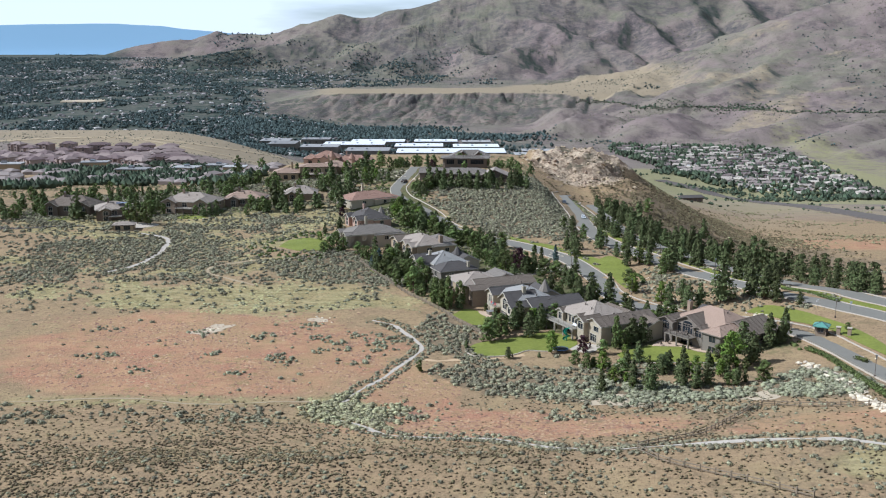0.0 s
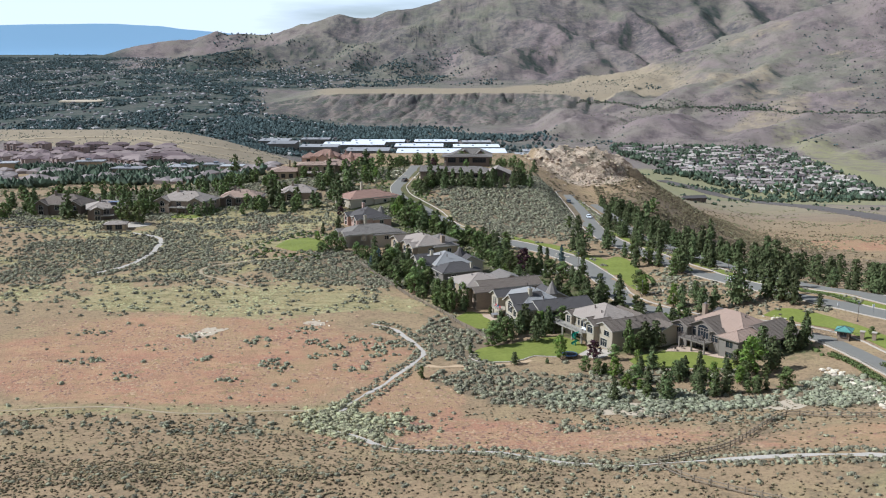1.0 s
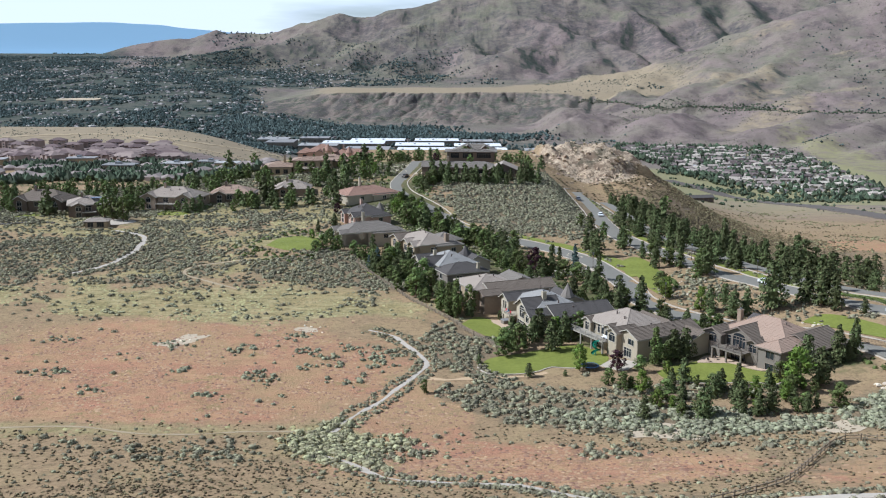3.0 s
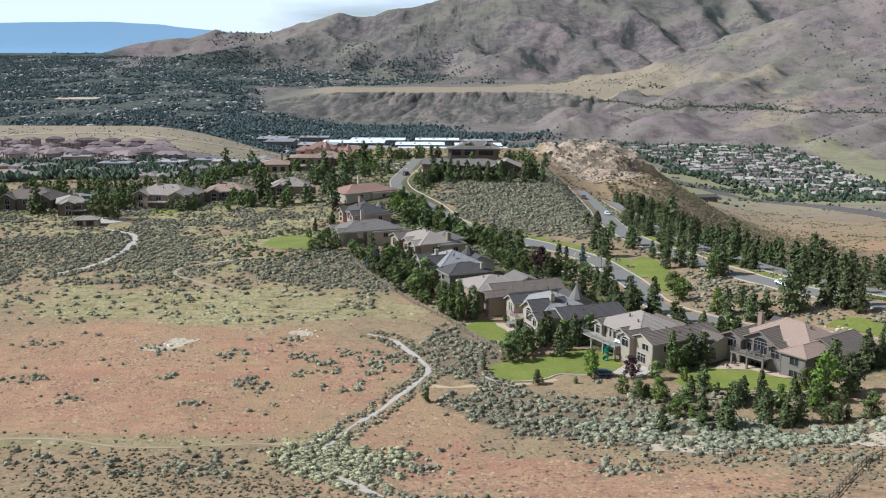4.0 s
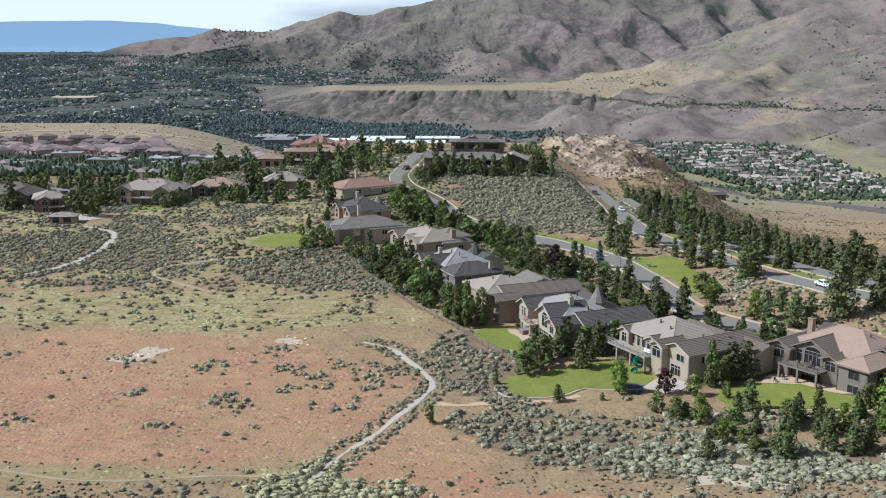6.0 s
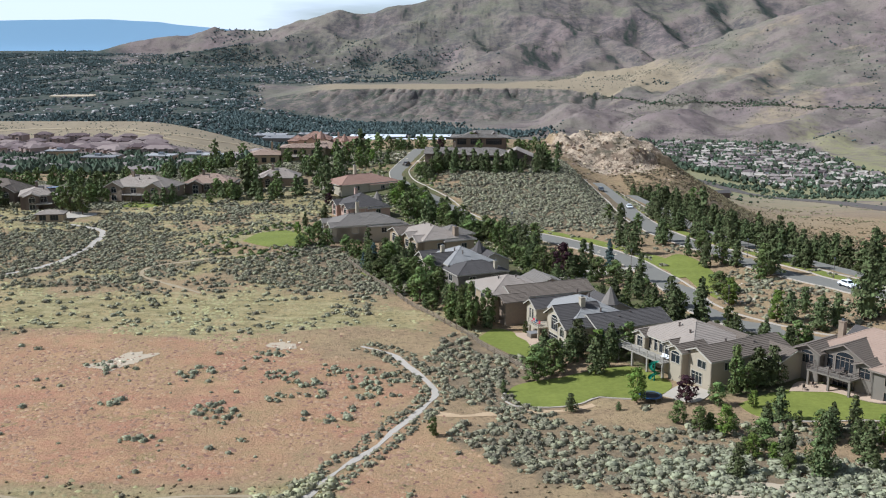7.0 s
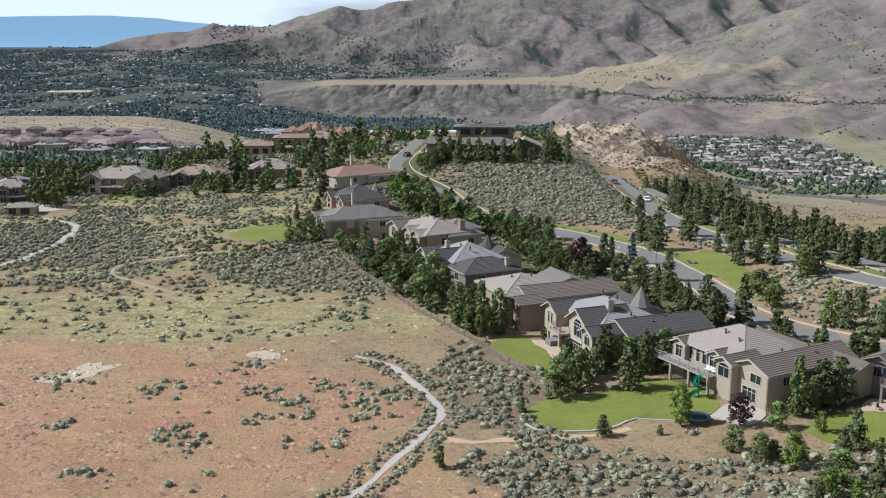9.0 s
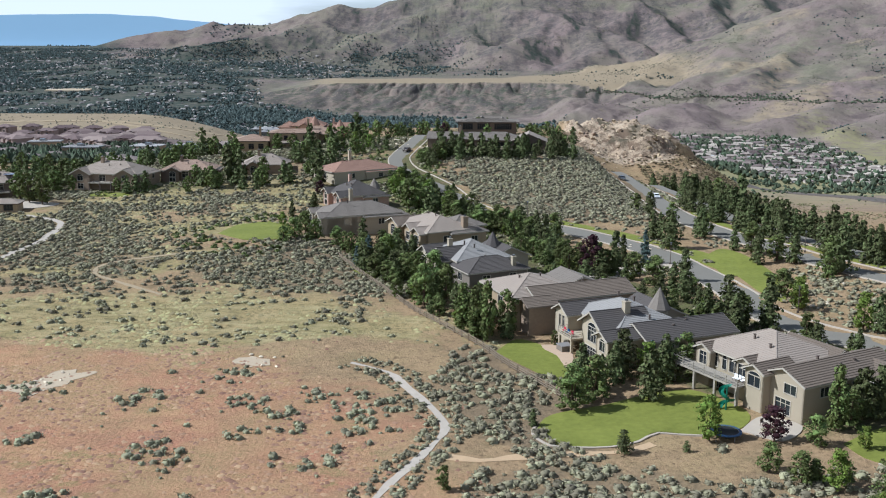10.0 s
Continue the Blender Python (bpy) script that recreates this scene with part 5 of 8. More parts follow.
def brown_house():
    h = house_at(-19.8, 363.6, -63, "tan and brown house with a tan and grey roof", 7.6)
    wing(h, 2.0, 2.0, 17.0, 12.0, 6.0, "hip", 0.40, M_BROWN_WALL, M_TILE_TAN, M_TRIM, [("r", 4.0, 6.0, 3.0, 4.6, "plain"), ("r", 9.0, 11.0, 3.0, 4.6, "plain")])
    wing(h, 0.0, 0.0, 6.6, 9.0, 5.8, "gy", 0.42, M_BROWN_WALL, M_TILE_BROWN, M_TRIM, [("f", 2.0, 4.6, 2.9, 4.7, "arch"), ("f", 2.0, 4.6, 0.2, 2.2, "plain")])
    wing(h, 8.6, 0.6, 4.0, 6.0, 5.8, "gy", 0.5, M_BROWN_WALL, M_TILE_TAN, M_TRIM, [("f", 1.0, 3.0, 2.9, 4.7, "plain"), ("f", 1.0, 3.0, 0.2, 2.2, "plain")])
    wing(h, 13.6, 0.4, 4.4, 6.0, 5.6, "gy", 0.5, M_BROWN_WALL, M_TILE_TAN, M_TRIM, [("f", 1.0, 3.4, 2.9, 4.7, "plain"), ("f", 1.0, 3.4, 0.2, 2.2, "plain")])
    wing(h, 11.0, 8.0, 9.0, 9.0, 5.4, "hip", 0.40, M_BROWN_WALL, M_TILE_GREY, M_TRIM, [("r", 5.0, 6.6, 2.8, 4.2, "plain")])
    wing(h, 3.0, 12.0, 9.0, 9.0, 5.2, "hip", 0.42, M_BROWN_WALL, M_TILE_GREY, M_TRIM)
    chimney(h, 18.2, 12.0, 5.0, 8.6, M_STONE, 1.3)
    vents(h, [(8.0, 7.4, 8.4), (12.0, 7.4, 8.6)])


def plain_house(x, y, heading, w, d, wall, roof, roof2, label, base=None, eave=5.6, slope=0.42, front_gables=2, side_wing=True, terrace=False):
    """A house of one hipped block with gabled bays towards the garden."""
    h = house_at(x, y, heading, label, base)
    wing(h, 0.0, 1.0, w, d, eave, "hip", slope, wall, roof, M_TRIM, [("r", d * 0.25, d * 0.25 + 1.8, eave - 2.6, eave - 1.0, "plain"), ("r", d * 0.6, d * 0.6 + 1.8, eave - 2.6, eave - 1.0, "plain"), ("l", d * 0.3, d * 0.3 + 1.8, eave - 2.6, eave - 1.0, "plain"), ("f", w * 0.42, w * 0.42 + 2.2, eave - 2.8, eave - 0.8, "plain")], pitch=0.5)
    for k in range(front_gables):
        bw = w * 0.30
        bx = (w - bw) * (k / max(1, front_gables - 1)) if front_gables > 1 else w * 0.1
        wing(h, bx, -0.4, bw, d * 0.5, eave - 0.2, "gy", slope + 0.06, wall, roof, M_TRIM, [("f", bw / 2 - 1.0, bw / 2 + 1.0, eave - 2.6, eave - 1.0, "arch"), ("f", bw / 2 - 1.0, bw / 2 + 1.0, max(0.2, eave - 5.4), max(1.9, eave - 3.6), "plain")], pitch=0.5)
    if side_wing:
        wing(h, w * 0.45, d * 0.55, w * 0.6, d * 0.6, eave - 0.6, "hip", slope, wall, roof2, M_TRIM, [("r", d * 0.2, d * 0.2 + 1.6, eave - 2.8, eave - 1.4, "plain")], pitch=0.5)
    if terrace:
        deck(h, w * 0.32, -2.4, w * 0.68, 1.0, eave - 2.9, M_DECK, M_DARK_TRIM, 0, M_DARK_TRIM)
    chimney(h, w * 0.35, d * 0.5, eave, eave + d * slope * 0.5 + 1.4, wall)
    vents(h, [(w * 0.5, d * 0.35, eave + d * slope * 0.35), (w * 0.66, d * 0.4, eave + d * slope * 0.36)])
    return h


tan_house()
grey_house()
turret_house()
low_house()
slate_house()
brown_house()
plain_house(-41.5, 381, -68, 12, 20, M_PALE_WALL, M_TILE_GREY, M_TILE_GREY, "pale house with greyish tan roof and garden terrace", eave=4.7, slope=0.40, front_gables=2, terrace=True)
h = plain_house(-42.5, 420, -62, 14, 13, M_PINK_WALL, M_TILE_DARK, M_TILE_DARK, "dark-roofed house with pink stone gables and turret", eave=4.4, slope=0.52)
turret(h, 9.5, 12.5, 1.5, 3.0, 5.4, 8.4, M_PALE_WALL, M_TILE_GREY)
plain_house(-51.5, 461, -55, 14, 24, M_PALE_WALL, M_TILE_RED, M_TILE_RED, "pale stucco house with red tiled hipped roofs", eave=3.9, slope=0.36, front_gables=1)
# houses along the west side of the ridge
plain_house(-186, 447, -4, 22, 13, M_UMBER_WALL, M_TILE_BROWN, M_TILE_BROWN, "brown house with a dark brown gabled roof", eave=5.0, slope=0.55)
h = plain_house(-156, 431, 20, 16, 14, M_UMBER_WALL, M_TILE_TAN, M_TILE_TAN, "dark house with grey roof and blue solar panels", eave=5.2, slope=0.36, front_gables=1, terrace=True)
part("solar_panel", box(bmesh.new(), 9.0, 3.0, 7.2, 13.5, 6.5, 7.3), M_SOLAR, h, "blue solar panels")
plain_house(-132, 451, -10, 23, 14, M_STONE, M_TILE_TAN, M_TILE_TAN, "grey-tan house with two gables and a balcony", eave=5.8, slope=0.46, terrace=True)
plain_house(-105.5, 463, 0, 18, 13, M_UMBER_WALL, M_TILE_PINK, M_TILE_TAN, "low reddish house with a pinkish hipped roof", eave=4.2, slope=0.42, front_gables=1)
plain_house(-78, 470, 5, 16, 12, M_STONE, M_TILE_TAN, M_TILE_GREY, "grey gabled house with a pale grey roof", eave=4.0, slope=0.5, front_gables=1, side_wing=False)
h = house_at(-141.5, 409.5, 8, "small open garden pavilion with brown walls", category="pavilion")
wing(h, 0, 0, 8.5, 5.5, 2.5, "hip", 0.35, M_BROWN_WALL, M_TILE_TAN, M_DARK_TRIM, [("f", 1.0, 3.0, 0.3, 2.0, "plain"), ("f", 4.5, 7.0, 0.3, 2.0, "plain")])
# the crest of the ridge
h = house_at(-93, 528, 4, "large brown stucco mansion with pinkish tiled roofs")
wing(h, 0, 0, 14, 14, 5.0, "hip", 0.3, M_BROWN_WALL, M_TILE_PINK, M_DARK_TRIM, [("f", 2, 4, 1.6, 3.6, "plain"), ("f", 6, 8, 1.6, 3.6, "plain"), ("f", 10, 12, 1.6, 3.6, "plain")])
wing(h, 14.5, 2, 20, 12, 8.0, "hip", 0.2, M_BROWN_WALL, M_TILE_PINK, M_DARK_TRIM, [("f", 2, 3.4, 5.2, 6.8, "plain"), ("f", 6, 7.4, 5.2, 6.8, "plain"), ("f", 10, 11.4, 5.2, 6.8, "plain"), ("f", 14, 15.4, 5.2, 6.8, "plain"), ("f", 4, 7, 0.8, 3.0, "plain"), ("f", 11, 15, 0.8, 3.0, "plain")])
wing(h, 25, 8, 17, 14, 7.0, "hip", 0.4, M_BROWN_WALL, M_TILE_PINK, M_DARK_TRIM)
wing(h, 20, -1.5, 7, 4, 4.2, "gx", 0.3, M_BROWN_WALL, M_TILE_TAN, M_DARK_TRIM)
chimney(h, 10, 8, 5, 10, M_BROWN_WALL)
chimney(h, 30, 12, 8, 13, M_BROWN_WALL)
h = house_at(-80, 596, 0, "reddish mansion roofs rising behind the crest")
wing(h, 0, 0, 16, 14, 8.5, "hip", 0.5, M_PINK_WALL, M_TILE_RED, M_DARK_TRIM, [("f", 3, 5, 5.0, 7.0, "plain"), ("f", 9, 11, 5.0, 7.0, "plain")])
wing(h, 14, 3, 22, 12, 6.5, "hip", 0.45, M_PINK_WALL, M_TILE_RED, M_DARK_TRIM)
wing(h, 4, -3, 6, 6, 8.0, "gy", 0.6, M_PINK_WALL, M_TILE_RED, M_DARK_TRIM)
wing(h, -6, 2, 9, 9, 7.6, "hip", 0.55, M_PINK_WALL, M_TILE_RED, M_DARK_TRIM, [("f", 3, 5, 4.6, 6.4, "plain")])
wing(h, 27, -2, 7, 8, 6.6, "gy", 0.6, M_PINK_WALL, M_TILE_RED, M_DARK_TRIM, [("f", 2.5, 4.5, 4.0, 5.8, "plain")])
turret(h, 12, -2, 2.2, 4, 9.4, 13.4, M_PINK_WALL, M_TILE_RED)
turret(h, 24, 0, 1.9, 4, 8.0, 11.6, M_PINK_WALL, M_TILE_RED)
chimney(h, 20, 8, 6, 11.5, M_PINK_WALL)
h = house_at(-12, 497, -6, "long low brown house with grey roofs on the hilltop", ground(10, 495) - 1.4)
wing(h, 0, 0, 22, 11, 4.2, "gx", 0.36, M_UMBER_WALL, M_TILE_GREY, M_DARK_TRIM, [("f", 3, 5, 1.4, 3.2, "plain"), ("f", 9, 12, 1.4, 3.2, "plain"), ("f", 16, 18, 1.4, 3.2, "plain")])
wing(h, 18, -3, 18, 13, 4.2, "hip", 0.36, M_UMBER_WALL, M_TILE_GREY, M_DARK_TRIM, [("f", 3, 5, 1.4, 3.2, "plain"), ("f", 9, 12, 1.4, 3.2, "plain")])
wing(h, 32, -5, 13, 12, 4.0, "gy", 0.42, M_UMBER_WALL, M_TILE_TAN, M_DARK_TRIM, [("f", 5, 8, 1.0, 3.0, "plain")])
chimney(h, 12, 5, 5, 8.4, M_STONE)
h = house_at(0, 527, -2, "flat-roofed grey modern house above the trees")
wing(h, 0, 0, 24, 12, 5.6, "hip", 0.12, M_UMBER_WALL, M_TILE_GREY, M_DARK_TRIM, [("f", 2, 6, 2.4, 4.8, "plain"), ("f", 8, 13, 2.4, 4.8, "plain"), ("f", 15, 22, 2.4, 4.8, "plain")], over=1.2)
h = house_at(4, 585, -2, "grey gabled house roof behind the crest")
wing(h, 0, 0, 24, 14, 6.0, "hip", 0.5, M_UMBER_WALL, M_TILE_GREY, M_DARK_TRIM)
wing(h, 4, -3, 8, 8, 6.4, "gy", 0.8, M_UMBER_WALL, M_TILE_GREY, M_DARK_TRIM, [("f", 3, 5, 4.0, 5.8, "plain")])
wing(h, 14, -2, 7, 8, 6.4, "gy", 0.8, M_UMBER_WALL, M_TILE_GREY, M_DARK_TRIM, [("f", 2.6, 4.4, 4.0, 5.8, "plain")])

# ---- fences ----
def split_rail(points, rails, label, spacing=2.6, tall=1.25):
    """A rail fence that follows the ground: posts and rails."""
    line = smooth_line(points, 0.5)
    run = np.concatenate([[0], np.cumsum(np.linalg.norm(np.diff(line, axis=0), axis=1))])
    at = np.arange(0, run[-1], spacing)
    xs, ys = np.interp(at, run, line[:, 0]), np.interp(at, run, line[:, 1])
    fence = root("rail_fence", xs[0], ys[0], ground(xs[0], ys[0]), 0, label, "fence")
    post_mesh = None
    base = np.array((xs[0], ys[0], ground(xs[0], ys[0])))
    rng = random.Random(len(points))
    feet = [np.array((x, y, ground(x, y))) - base for x, y in zip(xs, ys)]
    for k, p in enumerate(feet):
        if post_mesh is None:
            post = part("post", box(bmesh.new(), -0.09, -0.09, -0.3, 0.09, 0.09, tall), M_FENCE, fence)
            post_mesh = post.data
        else:
            post = new("post", post_mesh)
            post.parent = fence
        post.location = p
        post.rotation_euler = (rng.uniform(-0.04, 0.04), rng.uniform(-0.04, 0.04), rng.uniform(0, 1.5))
        if k:
            for z in rails:
                a, b = Vector(feet[k - 1]) + Vector((0, 0, z + rng.uniform(-0.03, 0.03))), Vector(p) + Vector((0, 0, z + rng.uniform(-0.03, 0.03)))
                part("rail", bar(bmesh.new(), a, b, 0.065), M_FENCE, fence)


split_rail([(-30.4, 347.2), (-23.8, 331.5), (-18.0, 318.1), (-11.7, 302.3), (-4.3, 288.6), (0.4, 279.6), (4.4, 269.2), (8.9, 260.9), (12.3, 254.4)], (0.35, 0.72, 1.08), "weathered three-rail wooden fence behind the gardens")
split_rail([(32.8, 153.0), (36.2, 146.7), (40.7, 142.8), (46.9, 137.1), (54, 130)], (0.4, 0.95), "weathered split-rail fence beside the footpath")
split_rail([(33.2, 155.0), (40.8, 161.0), (48.2, 168.1), (57.6, 182.7), (67.0, 193.5), (75.4, 188.8), (85.2, 184.5), (92, 180)], (0.4, 0.95), "brown split-rail fence climbing the red slope")

# ---- garden paths, patios and bare spots ----
ribbon("dirt_track", [(-5.2, 236.0), (-1.3, 234.9), (2.3, 235.8), (6.6, 237.0), (11, 237.4), (17, 238.0), (21, 240.0)], 1.5, 0.06, M_DIRT, "narrow dirt track to the lawn", "track", 0.5)
ribbon("lawn_edging", [(6.6, 246.5), (5.9, 243.8), (7.2, 240.6), (9.2, 239.6), (15.4, 239.3), (19.3, 240.8), (22.4, 243.4), (27.7, 242.3), (33, 243.4)], 0.35, 0.16, M_KERB, "pale concrete edging of the lawn", "edging", 0, 3)
ribbon("lawn_edging", [(46.1, 232.2), (52.5, 229.6), (61.2, 229.1), (67, 226.9), (71.6, 231.0)], 0.35, 0.16, M_KERB, "pale concrete edging of the garden lawn", "edging", 0, 3)
sheet("bare_patch", [(-71, 257.5), (-69, 262), (-64, 268), (-59.8, 266), (-61, 260), (-65, 256)], 0.06, M_SAND, "bare pale sandy patch in the dry grass", "bare ground")
sheet("bare_patch", [(-40, 271), (-38, 275), (-34, 273), (-32.5, 270), (-35.5, 269)], 0.06, M_SAND, "small bare sandy patch with stones", "bare ground")
sheet("bare_patch", [(30, 206), (36, 210), (46, 208), (52, 202), (44, 198), (35, 201)], 0.06, M_SAND, "pale sandy ground between silver sage", "bare ground")
sheet("bare_patch", [(62, 203), (68, 207), (76, 203), (72, 198), (65, 198)], 0.06, M_SAND, "pale sandy ground below the gardens", "bare ground")
sheet("patio", [(10.6, 280.5), (13.8, 280.0), (15.2, 276), (14.6, 270), (13.4, 269.5), (12.6, 275), (11, 278)], 0.14, M_PAVING, "curved tan paved patio beside the lawn", "patio", 1.0)
sheet("patio", [(33.0, 243.4), (37.4, 248.2), (41.5, 244.5), (37.4, 239.8)], 0.14, M_KERB, "pale concrete patio below the tan house", "patio", 1.0)
sheet("patio", [(54.4, 243.2), (58.5, 247.6), (65.5, 241.0), (68.5, 236.8), (66.8, 236.0), (60.4, 243.0)], 0.14, M_PAVING, "reddish paved terrace below the grey house", "patio", 1.0)
sheet("driveway", [(21.5, 331), (26, 336), (46, 343.5), (46.5, 339.5), (33, 331), (25, 326)], 0.12, M_KERB, "pale concrete driveway to the estate road", "driveway", 2.0)
sheet("driveway", [(41, 268), (47, 271.5), (54, 283), (58, 279), (52, 268), (45, 263)], 0.12, M_KERB, "pale driveway beside the tan house", "driveway", 2.0)
sheet("driveway", [(-148, 424), (-138, 428), (-126, 424), (-131, 417), (-144, 417)], 0.12, M_KERB, "pale paved yard before the dark house", "driveway", 2.0)


# ---- boulders ----
def boulder_mesh(seed):
    rng = random.Random(seed)
    bm = bmesh.new()
    bmesh.ops.create_icosphere(bm, subdivisions=1, radius=1)
    for v in bm.verts:
        v.co *= rng.uniform(0.72, 1.12)
        v.co.z *= 0.7
    mesh = bpy.data.meshes.new("boulder")
    bm.to_mesh(mesh)
    bm.free()
    mesh.materials.append(M_ROCKS)
    return mesh


BOULDERS = [boulder_mesh(k) for k in range(5)]


def boulder(x, y, r, label, group):
    ob = new("boulder", random.choice(BOULDERS))
    ob.matrix_world = Matrix.Translation((x, y, ground(x, y) + 0.1 * r)) @ Euler((0, 0, random.uniform(0, 6))).to_matrix().to_4x4() @ Matrix.Diagonal((r, r * random.uniform(0.7, 1.1), r * random.uniform(0.7, 1.0), 1))
    return tagged(ob, label, "boulder", group)


random.seed(31)
wall_line = smooth_line([(86.5, 222), (88.0, 213), (88.2, 204), (87.6, 194), (87.0, 184), (86.5, 174), (86.5, 165)], 0.27)
for k, (x, y) in enumerate(wall_line):
    boulder(x + random.uniform(-1.9, 1.9), y, random.uniform(0.35, 0.95), "pale boulder of the retaining bank", "boulders of the bank")
for x0, y0, n, r in ((-64.5, 263.5, 9, 0.5), (-36, 272.5, 10, 0.45), (64, 300, 9, 0.7), (70, 318, 8, 0.6), (88, 262, 10, 0.7), (76, 285, 8, 0.7), (-24, 512, 14, 0.9), (-12, 500, 12, 0.9), (-22, 527, 12, 1.0), (44, 360, 6, 0.5), (100, 222, 4, 0.5)):
    for _ in range(n):
        boulder(x0 + random.gauss(0, 2.2), y0 + random.gauss(0, 1.8), r * random.uniform(0.4, 1.1), "weathered boulder among dry grass and shrubs", "scattered boulders")


M_DARK_ROCK = material("dark_rock", (0.120, 0.104, 0.090), 0.9, 0.3, 1.0, 0.06, 3, per_object=0.25)
DARK_BOULDERS = []
for shape in BOULDERS[:3]:
    dark = shape.copy()
    dark.materials[0] = M_DARK_ROCK
    DARK_BOULDERS.append(dark)
for x, y in smooth_line([(-196, 416), (-186, 413), (-176, 416), (-166, 421), (-158, 420)], 0.7):
    stone = boulder(x + random.uniform(-0.3, 0.3), y + random.uniform(-0.4, 0.4), random.uniform(0.6, 1.1), "dark stone of the retaining wall", "stones of the retaining wall")
    stone.data = random.choice(DARK_BOULDERS)


# ---- gatehouse and street things ----
def gatehouse():
    h = root("gatehouse", 97.2, 240.0, ground(97.2, 240.0), -30, "small stone gatehouse with a green metal roof", "gatehouse")
    part("wall", box(bmesh.new(), -1.3, -1.3, -0.5, 1.3, 1.3, 2.9), M_STONE, h)
    verts, faces, caps, _ = roof_over(-1.3, -1.3, 1.3, 1.3, 2.95, "hip", 0.45, 0.7, 0.5, 0.03)
    roof_ = part("roof", (verts, faces), material("green_metal_roof", (0.12, 0.27, 0.22), 0.45, 0.1, 1.0), h, "green standing-seam roof")
    part("ridge_cap", caps, M_METAL, roof_)
    for place in (lambda u, v, z: (-1.3 + u, -1.3 + v, z), lambda u, v, z: (1.3 - v, -1.3 + u, z), lambda u, v, z: (-1.3 + v, 1.3 - u, z)):
        window_in(h, lambda u, v, z, place=place: place(u, v - 0.16, z), 0.6, 2.0, 1.1, 2.2, "plain", M_DARK_TRIM)


gatehouse()


def gate_pillar(x, y):
    p = root("gate_pillar", x, y, ground(x, y), -30, "stone gate pillar with a flat cap", "pillar", "gate pillars")
    part("shaft", box(bmesh.new(), -0.45, -0.45, -0.3, 0.45, 0.45, 1.9), M_STONE, p)
    part("cap", box(bmesh.new(), -0.6, -0.6, 1.9, 0.6, 0.6, 2.1), M_KERB, p)


for x, y in ((91.5, 246.5), (88.5, 249.5), (103.0, 236.5), (101.0, 238.5)):
    gate_pillar(x, y)


def metal_gate(x, y, turn, w):
    g = root("metal_gate", x, y, ground(x, y) + 0.15, turn, "dark metal bar gate across the estate road", "gate")
    bm = bmesh.new()
    bar(bm, (0, 0, 0.2), (w, 0, 0.2), 0.04)
    bar(bm, (0, 0, 1.5), (w, 0, 1.5), 0.04)
    part("gate_frame", bm, M_DARK_TRIM, g)
    for k in range(int(w / 0.3) + 1):
        part("bar", bar(bmesh.new(), (0.3 * k, 0, 0.2), (0.3 * k, 0, 1.5), 0.02), M_DARK_TRIM, g)


metal_gate(92.0, 246.2, -38, 5.2)
metal_gate(98.6, 240.4, -30, 3.0)


def street_lamp(x, y):
    p = root("street_lamp", x, y, ground(x, y), 0, "slim dark street lamp with a lantern head", "street lamp", "street lamps")
    part("pole", stem_pole(0.07, 4.6), M_DARK_TRIM, p)
    part("base", box(bmesh.new(), -0.18, -0.18, -0.2, 0.18, 0.18, 0.45), M_DARK_TRIM, p)
    bm = box(bmesh.new(), -0.16, -0.16, 4.6, 0.16, 0.16, 5.05)
    part("lantern", box(bm, -0.24, -0.24, 5.05, 0.24, 0.24, 5.15), M_METAL, p)


def stem_pole(r, tall, n=8):
    verts = [(r * math.cos(math.tau * k / n), r * math.sin(math.tau * k / n), z) for z in (-0.3, tall) for k in range(n)]
    faces = [(k, (k + 1) % n, n + (k + 1) % n, n + k) for k in range(n)] + [tuple(range(n, 2 * n))]
    return verts, faces


for x, y in ((96.2, 206), (105.5, 252), (59.5, 297), (46.5, 343), (18, 397), (80, 350), (92, 320)):
    street_lamp(x, y)


def road_sign(x, y):
    s = root("road_sign", x, y, ground(x, y), 20, "small grey road sign on a thin post", "sign", "road signs")
    part("post", stem_pole(0.04, 2.4), M_METAL, s)
    part("plate", box(bmesh.new(), -0.35, -0.03, 1.7, 0.35, -0.005 + 0.045, 2.5), M_WHITE_PAINT, s)


for x, y in ((104.5, 262), (112.5, 259)):
    road_sign(x, y)


